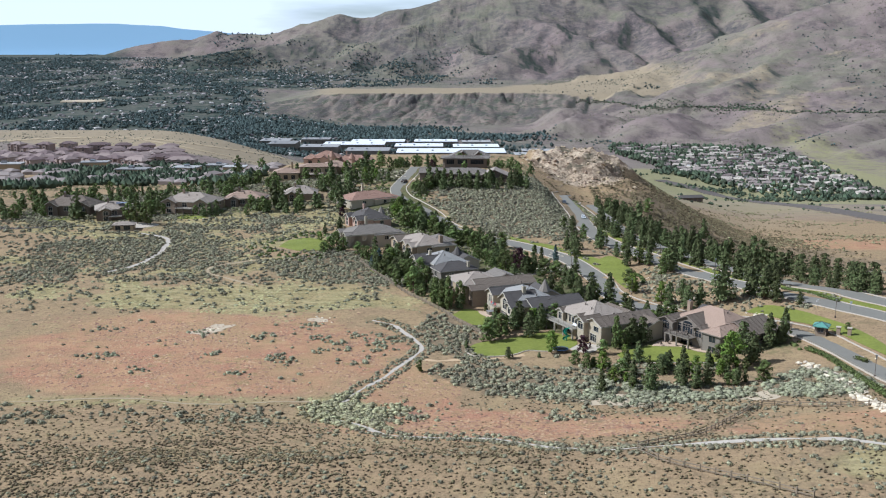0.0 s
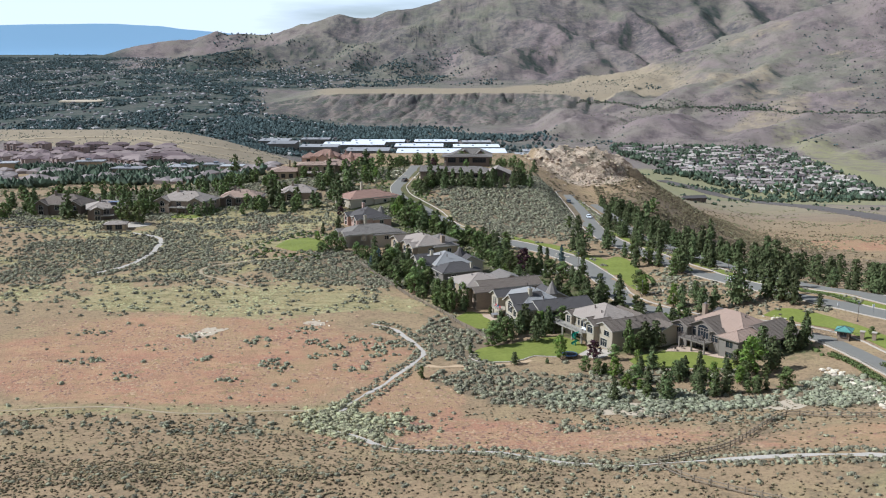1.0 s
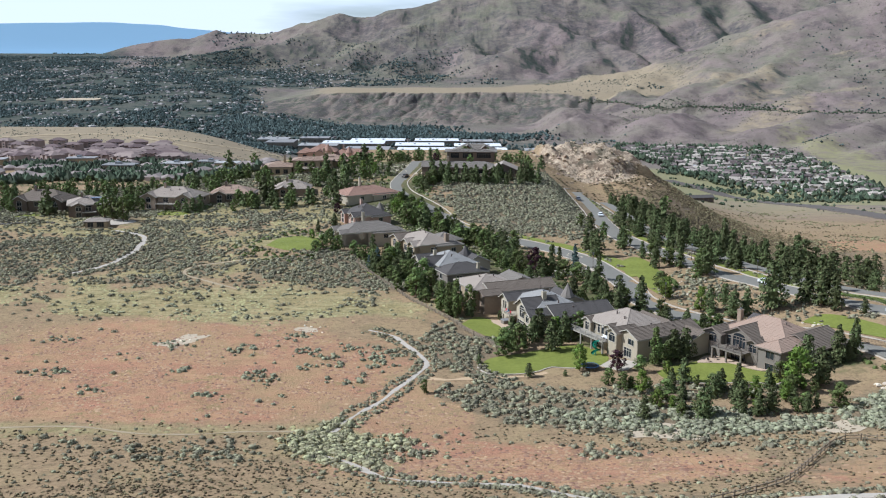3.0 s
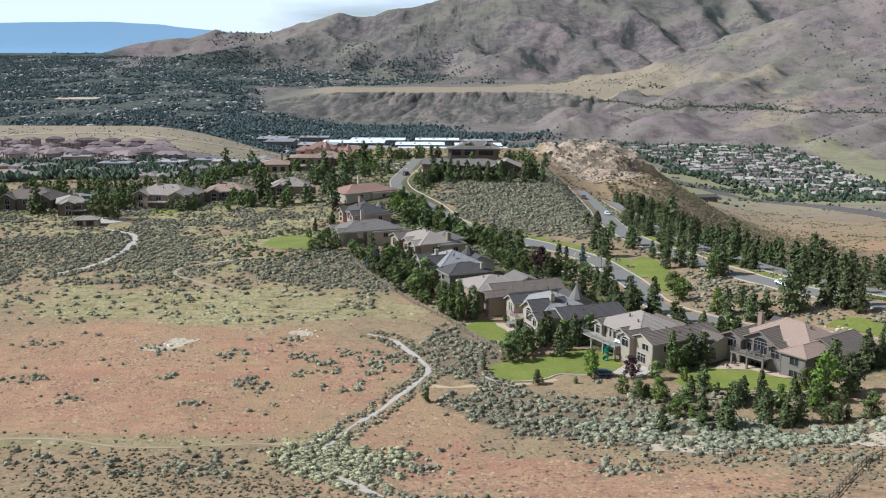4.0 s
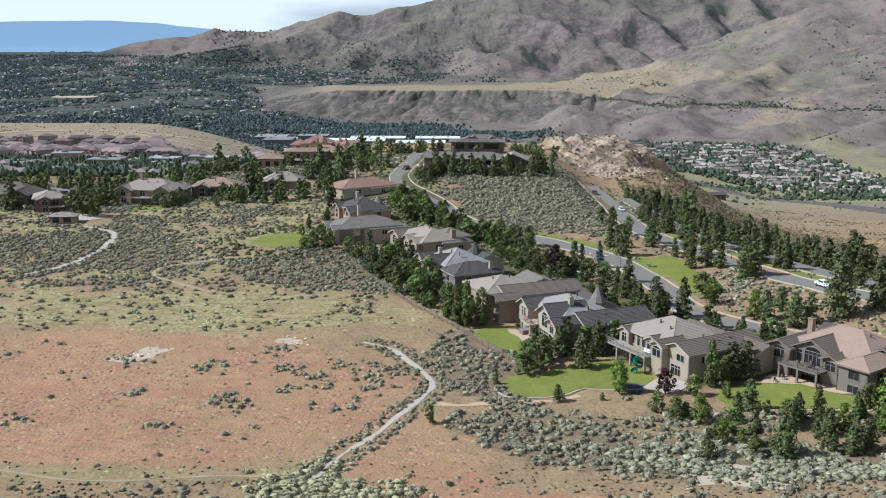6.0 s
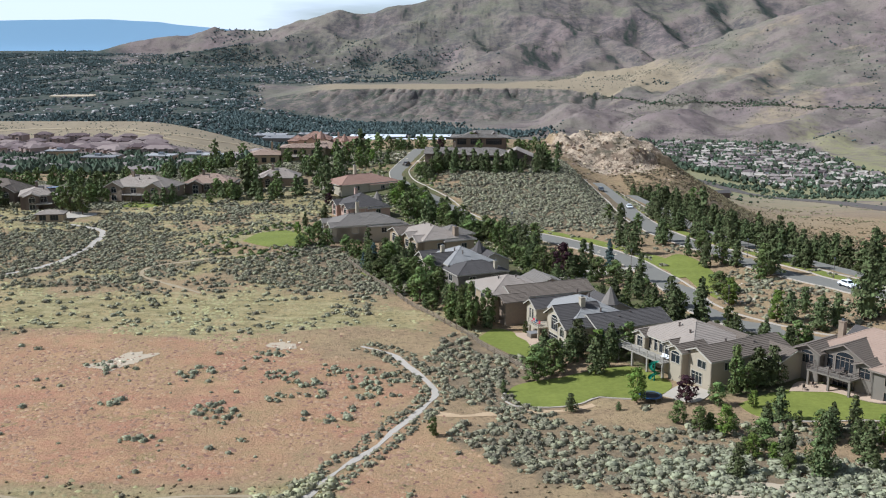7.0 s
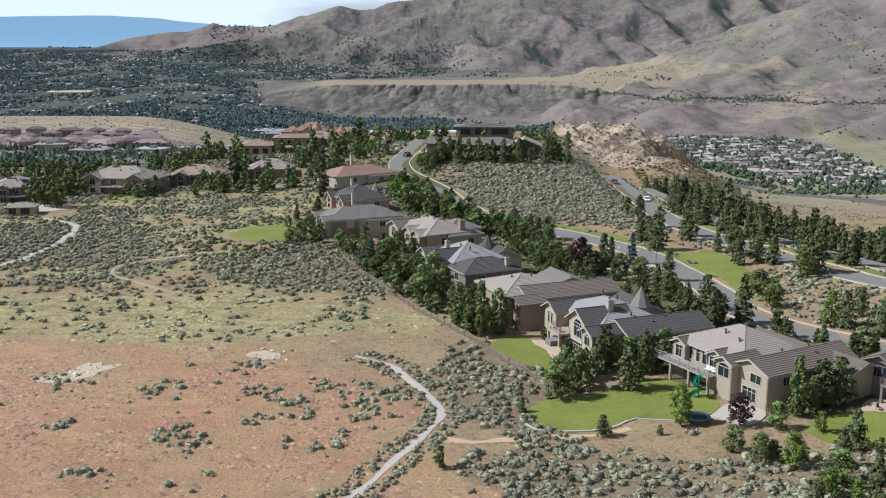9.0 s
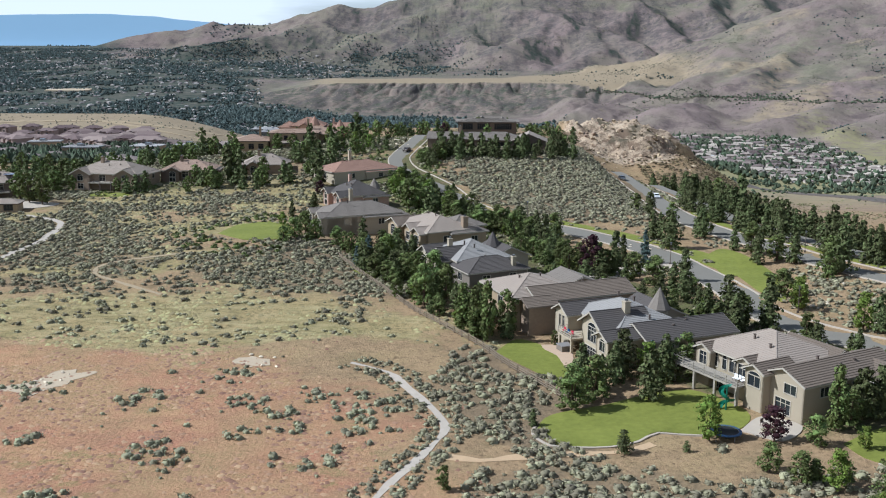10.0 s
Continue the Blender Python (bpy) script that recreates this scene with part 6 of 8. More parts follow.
# ---- cars ----
def car(x, y, turn, paint, label, tall=1.0):
    c = root("car", x, y, ground(x, y) + 0.13, turn, label, "car", "cars on the roads")
    bm = bmesh.new()
    side = [(-2.3, 0.45), (-2.35, 0.9), (-1.3, 1.0 * tall), (-0.7, 1.5 * tall), (0.9, 1.55 * tall), (1.7, 1.05 * tall), (2.3, 0.95), (2.35, 0.45)]
    left, right = [[bm.verts.new((px, w * (0.82 if pz > 1.2 else 1.0), pz)) for px, pz in side] for w in (-0.9, 0.9)]
    for k in range(len(side)):
        j = (k + 1) % len(side)
        bm.faces.new((left[k], left[j], right[j], right[k]))
    bm.faces.new(left[::-1])
    bm.faces.new(right)
    part("body", bm, paint, c)
    for a, b, w in ((-1.22, -0.72, 0.78), (0.95, 1.62, 0.78)):
        bm = bmesh.new()
        z0, z1 = (1.05, 1.46) if a < 0 else (1.50, 1.08)
        quad = [bm.verts.new((px, py, pz * tall)) for px, pz in ((a - 0.02, z0 + 0.02), (b - 0.0, z1 + 0.04)) for py in (-w, w)]
        bm.faces.new((quad[0], quad[1], quad[3], quad[2]))
        part("windscreen", bm, M_GLASS, c)
    for sgn in (-1, 1):
        bm = bmesh.new()
        quad = [bm.verts.new((px, sgn * (0.90 if pz < 1.2 else 0.80), pz * tall)) for px, pz in ((-1.0, 1.06), (1.4, 1.08), (0.8, 1.46), (-0.65, 1.44))]
        bm.faces.new(quad)
        part("side_window", bm, M_GLASS, c)
    for px in (-1.45, 1.45):
        for py in (-0.86, 0.86):
            bm = bmesh.new()
            bmesh.ops.create_cone(bm, cap_ends=True, segments=14, radius1=0.33, radius2=0.33, depth=0.22, matrix=Matrix.Translation((px, py, 0.3)) @ Matrix.Rotation(math.pi / 2, 4, "X"))
            wheel = part("wheel", bm, M_BLACK, c)
            bm = bmesh.new()
            bmesh.ops.create_cone(bm, cap_ends=True, segments=10, radius1=0.18, radius2=0.18, depth=0.25, matrix=Matrix.Translation((px, py, 0.3)) @ Matrix.Rotation(math.pi / 2, 4, "X"))
            part("rim", bm, M_METAL, wheel)
    for py in (-0.6, 0.6):
        part("headlight", box(bmesh.new(), -2.37, py - 0.15, 0.68, -2.3, py + 0.15, 0.82), M_WHITE_PAINT, c)


car(90.5, 308, 108, M_WHITE_PAINT, "white pickup-sized car on the main road", 1.1)
car(65.5, 447, 88, M_WHITE_PAINT, "white car on the curve of the main road")
car(62, 492, 272, M_METAL, "grey car far along the main road")
car(-20, 497, 70, M_DARK_TRIM, "dark car on the estate road at the crest")


# ---- garden things ----
def trampoline(x, y):
    t = root("trampoline", x, y, ground(x, y) + 0.1, 0, "round blue garden trampoline on the lawn", "trampoline")
    n = 20
    ring = [(math.cos(math.tau * k / n), math.sin(math.tau * k / n)) for k in range(n)]
    verts = [(2.0 * c, 2.0 * s, 0.82) for c, s in ring] + [(1.6 * c, 1.6 * s, 0.84) for c, s in ring] + [(2.0 * c, 2.0 * s, 0.72) for c, s in ring]
    faces = [(k, (k + 1) % n, n + (k + 1) % n, n + k) for k in range(n)] + [(2 * n + k, 2 * n + (k + 1) % n, (k + 1) % n, k) for k in range(n)]
    part("rim_pad", (verts, faces), M_BLUE_PLASTIC, t, "blue padded rim")
    part("mat", ([(1.6 * c, 1.6 * s, 0.80) for c, s in ring], [tuple(range(n))]), M_BLACK, t)
    for k in range(0, n, 4):
        c, s = ring[k]
        part("leg", bar(bmesh.new(), (1.95 * c, 1.95 * s, -0.2), (1.95 * c, 1.95 * s, 0.72), 0.04), M_METAL, t)


trampoline(30.6, 241.6)


def slide(x, y, turn):
    s = root("spiral_slide", x, y, ground(x, y), turn, "green plastic spiral slide below the deck", "slide")
    verts, faces, n = [], [], 26
    for k in range(n + 1):
        a, z = math.tau * 1.35 * k / n, 3.0 * (1 - k / n) + 0.25
        for r, dz in ((0.45, 0.30), (0.50, 0.0), (0.95, -0.03), (1.15, 0.34)):
            verts.append((r * math.cos(a), r * math.sin(a), z + dz))
    for k in range(n):
        for j in range(3):
            faces.append((4 * k + j, 4 * k + j + 1, 4 * k + 5 + j, 4 * k + 4 + j))
    part("chute", (verts, faces), M_GREEN_PLASTIC, s)
    part("mast", stem_pole(0.12, 3.4), M_GREEN_PLASTIC, s)


slide(33.3, 251.1, 40)


def patio_table(x, y, z, parasol=False):
    t = root("patio_table", x, y, z, 15, "round dark garden table on the terrace", "table")
    n = 14
    ring = [(0.65 * math.cos(math.tau * k / n), 0.65 * math.sin(math.tau * k / n)) for k in range(n)]
    verts = [(c, s, h) for h in (0.70, 0.74) for c, s in ring]
    part("tabletop", (verts, [tuple(range(n, 2 * n)), tuple(range(n))[::-1]] + [(k, (k + 1) % n, n + (k + 1) % n, n + k) for k in range(n)]), M_DARK_TRIM, t)
    for dx, dy in ((0.35, 0.35), (-0.35, 0.35), (0.35, -0.35), (-0.35, -0.35)):
        part("leg", bar(bmesh.new(), (dx, dy, 0), (dx * 0.8, dy * 0.8, 0.70), 0.03), M_DARK_TRIM, t)


def patio_chair(x, y, z, turn, mat, label):
    c = root("patio_chair", x, y, z, turn, label, "chair", "garden chairs")
    part("seat", box(bmesh.new(), -0.27, -0.27, 0.40, 0.27, 0.27, 0.47), mat, c)
    part("backrest", box(bmesh.new(), -0.27, 0.22, 0.47, 0.27, 0.29, 0.95), mat, c)
    for dx in (-0.24, 0.24):
        for dy in (-0.24, 0.24):
            part("leg", bar(bmesh.new(), (dx, dy, 0), (dx, dy, 0.40), 0.025), M_DARK_TRIM, c)


def on_house(house, x, y, z):
    return house.matrix_world @ Vector((x, y, z))


estate = [ob for ob in scene.objects if ob.name.startswith("house") and ob.parent is None]
tan, grey, pale = estate[:3]
bpy.context.view_layer.update()
for lx, ly, turn in ((7.4, -0.6, 10), (8.1, -0.6, -5), (8.8, -0.6, 0)):
    patio_chair(*on_house(tan, lx, ly, 2.35), -62 + turn, M_WHITE_PAINT, "white chair on the raised timber deck")
patio_table(*on_house(grey, 8.6, -0.2, 3.1))
for lx, ly, turn in ((7.4, -0.4, 90), (9.9, -0.2, -90), (8.6, 0.9, 0)):
    patio_chair(*on_house(grey, lx, ly, 3.1), -54 + turn, M_DARK_TRIM, "dark chair round the terrace table")
for lx, ly, mat in ((5.2, -0.9, M_RED_PLASTIC), (6.4, -0.9, M_BLUE_PLASTIC), (7.6, -0.8, M_RED_PLASTIC)):
    patio_chair(*on_house(pale, lx, ly, 3.0), -60, mat, "brightly coloured chair on the stone balcony")
for x, y in ((57.2, 243.4), (59.2, 244.6), (36.4, 244.8), (38.6, 243.4)):
    patio_chair(x, y, ground(x, y) + 0.14, 30, M_DARK_TRIM, "dark lounge chair on the paved patio")


def hot_tub(x, y):
    t = root("hot_tub", x, y, ground(x, y) + 0.14, -69, "square grey hot tub with a closed cover", "hot tub")
    part("shell", box(bmesh.new(), -1.0, -1.0, 0, 1.0, 1.0, 0.85), M_GREY_WALL, t)
    part("cover", box(bmesh.new(), -1.06, -1.06, 0.85, 1.06, 1.06, 0.98), M_GREY_SHEET, t)


hot_tub(14.2, 277.6)


def hedge(points, wide, tall, label):
    line = smooth_line(points, 0.5)
    rng = np.random.default_rng(len(line))
    d = rng.normal(0, 1, (len(line) * 60, 3))
    d /= np.linalg.norm(d, axis=1)[:, None]
    at = np.repeat(line, 60, 0)
    centres = np.concatenate([at, height(at[:, 0], at[:, 1])[:, None] + tall * 0.45], 1) + d * (wide / 2, wide / 2, tall / 2) * rng.uniform(0.6, 1.1, (len(d), 1))
    n = d + rng.normal(0, 0.4, d.shape)
    a = np.cross(n, rng.normal(0, 1, d.shape))
    a /= np.linalg.norm(a, axis=1)[:, None]
    b = np.cross(n, a)
    b /= np.linalg.norm(b, axis=1)[:, None]
    verts = np.stack([centres - a * 0.16, centres - b * 0.16, centres + a * 0.16, centres + b * 0.16], 1).reshape(-1, 3)
    tagged(part("hedge", (verts, np.arange(len(verts)).reshape(-1, 4)), M_LEAF), label, "hedge")


hedge([(90.3, 230), (92.5, 221), (92.8, 208), (92.3, 196), (91, 182)], 2.2, 1.2, "clipped green hedge along the bank")
hedge([(97.5, 219), (98.8, 216.5)], 1.6, 1.2, "round clipped hedge on the traffic island")
hedge([(112.5, 268), (106, 281), (103.5, 287)], 1.4, 0.9, "low green hedge in the median of the road")
hedge([(64.6, 330), (67.2, 322), (66.4, 312)], 1.6, 1.0, "green hedge along the mown verge")

# ---- trees ----
# places and heights: x, y, metres
PINE_A = [(47.4, 210.0, 7.1), (57.8, 210.5, 5.5), (67.0, 211.1, 4.2), (60.7, 211.8, 5.3), (54.9, 212.9, 6.7), (44.1, 214.4, 6.7), (52.5, 221.3, 4.9), (74.6, 224.1, 8.6), (44.8, 225.3, 5.5), (55.2, 226.4, 4.5), (59.1, 227.4, 5.1), (48.6, 230.7, 5.7), (75.3, 234.6, 8.0), (83.0, 236.5, 8.8), (16.8, 237.5, 3.2), (24.6, 237.6, 1.5), (87.7, 239.6, 8.8), (81.8, 240.3, 6.3), (49.8, 245.8, 7.3), (6.2, 246.5, 2.5), (53.0, 247.0, 7.1), (57.6, 251.4, 8.1), (23.6, 255.6, 8.0), (14.5, 259.6, 7.5), (27.6, 263.4, 7.7), (21.8, 265.5, 7.7), (101.3, 266.7, 4.2), (19.7, 269.3, 7.2), (31.9, 270.9, 8.0), (24.3, 271.3, 6.6)]
PINE_B = [(96.0, 271.6, 10.0), (94.2, 275.8, 12.6), (72.0, 275.9, 7.8), (127.2, 275.9, 7.9), (75.7, 277.2, 7.1), (82.6, 279.6, 13.0), (38.1, 281.3, 7.2), (68.0, 281.8, 7.2), (92.8, 282.1, 12.1), (126.7, 284.7, 7.7), (50.7, 287.1, 9.8), (73.6, 289.0, 5.9), (11.5, 290.0, 5.7), (127.2, 295.4, 8.7), (33.8, 296.7, 8.1), (43.3, 298.5, 6.0), (47.3, 298.6, 7.5), (41.5, 308.4, 7.0), (133.4, 319.1, 9.4), (78.4, 325.4, 9.9), (45.6, 326.1, 7.5), (81.4, 327.7, 13.7), (31.9, 333.3, 10.1), (131.3, 334.2, 9.7), (77.3, 335.5, 9.3), (66.0, 341.5, 8.9), (76.8, 343.3, 16.2), (35.7, 343.6, 7.0), (112.5, 344.4, 13.8), (75.8, 345.1, 10.0)]
PINE_C = [(84.2, 345.5, 10.9), (130.1, 347.3, 8.7), (140.4, 349.0, 10.2), (-16.7, 349.9, 7.1), (80.8, 351.6, 13.0), (50.1, 359.1, 10.2), (-25.9, 359.3, 7.3), (18.8, 359.5, 9.2), (124.5, 360.1, 11.2), (121.1, 361.0, 13.6), (131.9, 361.0, 10.4), (94.4, 364.8, 7.9), (105.1, 366.8, 8.9), (80.7, 367.6, 10.7), (48.6, 371.6, 7.7), (72.9, 373.4, 7.8), (80.0, 375.8, 11.9), (34.3, 375.8, 7.7), (118.1, 375.8, 12.6), (61.4, 376.1, 7.8), (105.9, 379.3, 10.6), (101.0, 385.0, 12.5), (104.5, 386.9, 11.5), (0.0, 397.5, 7.2), (77.9, 398.9, 16.9), (121.3, 401.7, 13.4), (-9.1, 405.9, 9.4), (-3.0, 406.0, 8.4), (109.2, 409.6, 9.9), (93.7, 412.7, 8.9)]
PINE_D = [(78.1, 413.5, 14.3), (72.3, 415.6, 13.2), (86.5, 422.3, 13.6), (74.0, 434.9, 12.7), (95.8, 435.5, 7.1), (-166.7, 437.3, 11.9), (66.5, 438.6, 11.2), (95.5, 440.3, 9.5), (-47.8, 449.1, 10.6), (-77.0, 462.0, 11.1), (-80.7, 462.6, 12.4), (-51.4, 464.1, 8.6), (133.2, 466.6, 13.1), (67.1, 469.3, 6.3), (88.5, 470.8, 10.2), (17.2, 476.6, 9.0), (21.3, 476.8, 8.0), (12.8, 477.0, 8.5), (8.0, 478.3, 9.1), (4.3, 479.9, 8.6), (-52.0, 480.2, 10.2), (0.7, 481.0, 9.6), (36.4, 482.4, 9.2), (-3.0, 484.0, 9.2), (-17.8, 484.5, 4.6), (123.0, 486.4, 12.2), (-6.7, 487.2, 9.8), (34.4, 487.8, 9.3), (-13.0, 491.3, 3.6), (128.4, 491.7, 12.4)]
PINE_E = [(21.5, 503.6, 6.7), (-50.6, 514.8, 10.5), (-60.4, 519.1, 10.6), (-16.4, 522.0, 8.9), (131.1, 523.8, 10.6), (-20.5, 524.2, 8.9), (-42.3, 526.7, 12.7), (159.2, 583.4, 12.0), (-144.8, 684.8, 15.4)]
SPRUCE_A = [(26.3, 267.3, 5.2), (9.4, 289.1, 6.0), (-25.2, 338.1, 5.1), (-23.0, 342.4, 6.9), (40.7, 343.6, 7.9)]
LEAF_A = [(42.6, 220.4, 4.8), (-5.7, 227.3, 3.2), (35.3, 227.8, 4.4), (33.0, 231.7, 4.0), (104.3, 240.7, 2.3), (47.8, 244.6, 5.0), (117.4, 251.4, 5.8), (12.2, 252.3, 6.7), (16.0, 256.0, 6.8), (12.9, 280.8, 2.7), (5.2, 287.3, 8.2), (60.8, 300.3, 4.3), (-9.6, 305.8, 8.3), (-5.2, 309.2, 8.0), (61.3, 310.8, 5.7), (-15.0, 312.0, 4.3), (-7.6, 321.8, 8.0), (-13.3, 327.1, 4.6), (104.3, 334.7, 3.0), (-19.0, 345.9, 6.6), (46.4, 347.4, 4.6), (21.8, 347.9, 5.6), (16.7, 347.9, 4.9), (12.5, 349.4, 6.7), (-27.9, 350.1, 5.7), (-45.0, 356.5, 4.4), (-32.0, 357.4, 5.1), (-43.0, 361.6, 5.6), (22.5, 367.9, 5.3), (12.5, 368.1, 8.5)]
LEAF_B = [(-41.2, 368.6, 6.1), (-43.1, 381.5, 3.2), (6.6, 383.9, 5.5), (-13.3, 410.7, 8.5), (-16.4, 410.9, 9.6), (52.0, 412.7, 5.2), (66.9, 414.7, 6.1), (-130.9, 422.9, 10.5), (-136.0, 425.5, 9.9), (-141.4, 431.4, 9.1), (-69.4, 465.8, 7.4), (-141.3, 467.9, 7.8), (-87.8, 468.6, 7.1), (-91.4, 468.9, 6.6), (-115.0, 472.1, 7.2), (-78.7, 485.5, 6.3), (39.4, 488.4, 7.8), (-109.2, 493.5, 6.5), (-9.3, 497.4, 7.9), (-23.6, 503.5, 5.3), (-162.4, 507.5, 8.0), (11.4, 510.1, 6.0), (-46.5, 513.0, 9.3), (28.7, 514.8, 6.6), (-67.6, 522.8, 6.7), (-100.1, 523.0, 8.5), (-38.1, 524.8, 8.4), (-74.8, 525.6, 6.8), (-29.0, 531.0, 8.5), (-184.4, 534.3, 8.6)]
LEAF_C = [(-194.8, 539.5, 7.5), (124.0, 581.5, 9.7), (-41.5, 638.0, 9.1), (-131.1, 698.6, 10.2)]
POPLAR_A = [(45.1, 242.5, 9.0), (1.7, 282.4, 10.7), (-0.3, 284.9, 9.2), (-2.3, 288.9, 8.8)]
BRIGHT_A = [(65.1, 217.0, 4.3), (68.7, 222.5, 9.4), (46.3, 236.6, 3.2), (28.2, 240.6, 6.2), (26.8, 275.7, 6.5), (65.9, 283.6, 6.9), (113.1, 284.1, 5.3), (60.2, 298.5, 6.8), (-49.2, 380.6, 3.9), (67.2, 425.2, 5.0), (-18.3, 432.7, 5.4), (-21.6, 433.4, 6.3), (-112.0, 451.8, 3.4), (-83.4, 458.2, 3.9), (-35.6, 509.1, 6.0), (-41.0, 511.2, 7.1), (-54.0, 534.1, 6.9)]
PLUM_A = [(36.3, 240.0, 4.9), (26.6, 333.2, 9.2), (-46.0, 436.2, 4.6), (-20.4, 458.8, 3.9), (-105.7, 468.6, 6.1), (-5.7, 521.4, 6.1)]


def leaf_quads(rng, centres, outward, size, droop=0.0):
    """Small bent leaf sprays at centres, that face outwards with some disorder."""
    n = len(centres)
    normal = outward + rng.normal(0, 0.45, (n, 3))
    normal[:, 2] += 0.25
    normal /= np.linalg.norm(normal, axis=1)[:, None] + 1e-9
    a = np.cross(normal, rng.normal(0, 1, (n, 3)))
    a /= np.linalg.norm(a, axis=1)[:, None] + 1e-9
    b = np.cross(normal, a)
    s = size * rng.uniform(0.6, 1.35, (n, 1))
    sag = np.array([[0, 0, -droop]]) * s
    verts = np.stack([centres - a * s, centres - b * s * 0.7 + sag, centres + a * s, centres + b * s * 0.7 + normal * s * 0.3], 1).reshape(-1, 3)
    return verts, np.arange(4 * n).reshape(-1, 4)


def core(rng, profile, sides_=9):
    """A rough dark inner body: rings of radius r at height z round an axis."""
    verts, faces = [], []
    for z, r in profile:
        for k in range(sides_):
            rr = r * rng.uniform(0.75, 1.15)
            verts.append((rr * math.cos(math.tau * k / sides_), rr * math.sin(math.tau * k / sides_), z))
    for i in range(len(profile) - 1):
        for k in range(sides_):
            j = (k + 1) % sides_
            faces.append((i * sides_ + k, i * sides_ + j, (i + 1) * sides_ + j, (i + 1) * sides_ + k))
    return np.array(verts), np.array(faces)


def stem(points, radii, sides_=7):
    """A tapered bent limb."""
    verts, faces = [], []
    for p, r in zip(points, radii):
        for k in range(sides_):
            verts.append((p[0] + r * math.cos(math.tau * k / sides_), p[1] + r * math.sin(math.tau * k / sides_), p[2]))
    for i in range(len(points) - 1):
        for k in range(sides_):
            j = (k + 1) % sides_
            faces.append((i * sides_ + k, i * sides_ + j, (i + 1) * sides_ + j, (i + 1) * sides_ + k))
    return verts, faces


def joined(pieces):
    verts, faces, at = [], [], 0
    for v, f in pieces:
        verts.append(np.asarray(v, float))
        faces.append(np.asarray(f) + at)
        at += len(v)
    return np.concatenate(verts), np.concatenate(faces)


def conifer(name, seed, wide, mat, label, blunt=0.75, sprays=1250):
    """A conifer ten metres high: boughs in ragged tiers round the stem."""
    rng = np.random.default_rng(seed)
    tree = root(name, 0, -400, 0, 0, label, "tree", "trees")
    boughs = 46
    level = np.sort(0.06 + 0.92 * rng.uniform(0, 1, boughs) ** 1.15)
    way = np.arange(boughs) * 2.4 + rng.uniform(-0.5, 0.5, boughs)
    length = wide * (1 - level) ** blunt * (0.6 + 0.4 * np.clip(level / 0.16, 0, 1)) * rng.uniform(0.62, 1.22, boughs) + 0.25
    k = rng.integers(0, boughs, sprays)
    k[: sprays // 3] = np.searchsorted(np.cumsum(length) / length.sum(), rng.uniform(0, 1, sprays // 3)).clip(0, boughs - 1)
    along = rng.uniform(0.12, 1.0, sprays) ** 0.62
    r = length[k] * along
    turn = way[k] + rng.normal(0, 0.26, sprays)
    z = 10 * level[k] + 0.10 * r - 0.17 * r * along + rng.normal(0, 0.20, sprays)
    centres = np.stack([r * np.cos(turn), r * np.sin(turn), np.clip(z, 0.25, 10.1)], 1)
    out = np.stack([np.cos(turn), np.sin(turn), 0.45 + 0 * z], 1)
    crown = joined([leaf_quads(rng, centres, out, 0.30 if sprays > 600 else 0.60, 0.4), core(rng, [(0.7, 0.16 * wide), (1.6, 0.34 * wide), (4.0, 0.27 * wide), (7.0, 0.13 * wide), (9.6, 0.02)])])
    part("trunk", stem([(0, 0, -0.5), (0.05, 0, 3), (0, 0.05, 9.4)], [0.26, 0.2, 0.03]), M_BARK, tree)
    part("crown", crown, mat, tree)
    return tree


def broadleaf(name, seed, wide, mat, label, lobes=9, bole=2.0, sprays=1300, tall=1.0):
    """A broad-leaved tree ten metres high: many small leaf clumps at the ends of its limbs."""
    rng = np.random.default_rng(seed)
    tree = root(name, 0, -400, 0, 0, label, "tree", "trees")
    pieces, limbs = [], [stem([(0, 0, -0.5), (0.1, 0, bole), (0.05, 0.1, 7.5)], [0.24, 0.18, 0.05])]
    clumps = lobes * 3
    for k in range(clumps):
        turn = math.tau * k * 0.382 + rng.uniform(-0.5, 0.5)
        f = (k + 0.5) / clumps
        z = bole + 0.5 + (9.4 - bole) * f
        spread = wide * 0.80 * math.sin(math.pi * min(0.97, 0.20 + 0.78 * f)) ** 0.8 * rng.uniform(0.35, 1.12)
        c = np.array([spread * math.cos(turn), spread * math.sin(turn), min(z, 9.3)])
        size = np.array([wide * 0.30, wide * 0.30, 0.80 * tall]) * rng.uniform(0.65, 1.25)
        d = rng.normal(0, 1, (sprays // clumps, 3))
        d /= np.linalg.norm(d, axis=1)[:, None]
        pieces.append(leaf_quads(rng, c + d * size * rng.uniform(0.35, 1.15, (len(d), 1)), d, 0.27 if sprays > 600 else 0.55, 0.1))
        if k % 3 == 0:
            v, f_ = core(rng, [(-0.5, 0.15), (-0.2, 0.42), (0.2, 0.42), (0.5, 0.12)], 6)
            pieces.append((c * (0.75, 0.75, 1) + v * size * 1.9, f_))
            limbs.append(stem([(0.05, 0, bole * 0.8 + 0.3 * f), tuple(c * (0.5, 0.5, 0.85)), tuple(c)], [0.09, 0.06, 0.02], 5))
    part("trunk", joined(limbs), M_BARK, tree)
    part("crown", joined(pieces), mat, tree)
    return tree


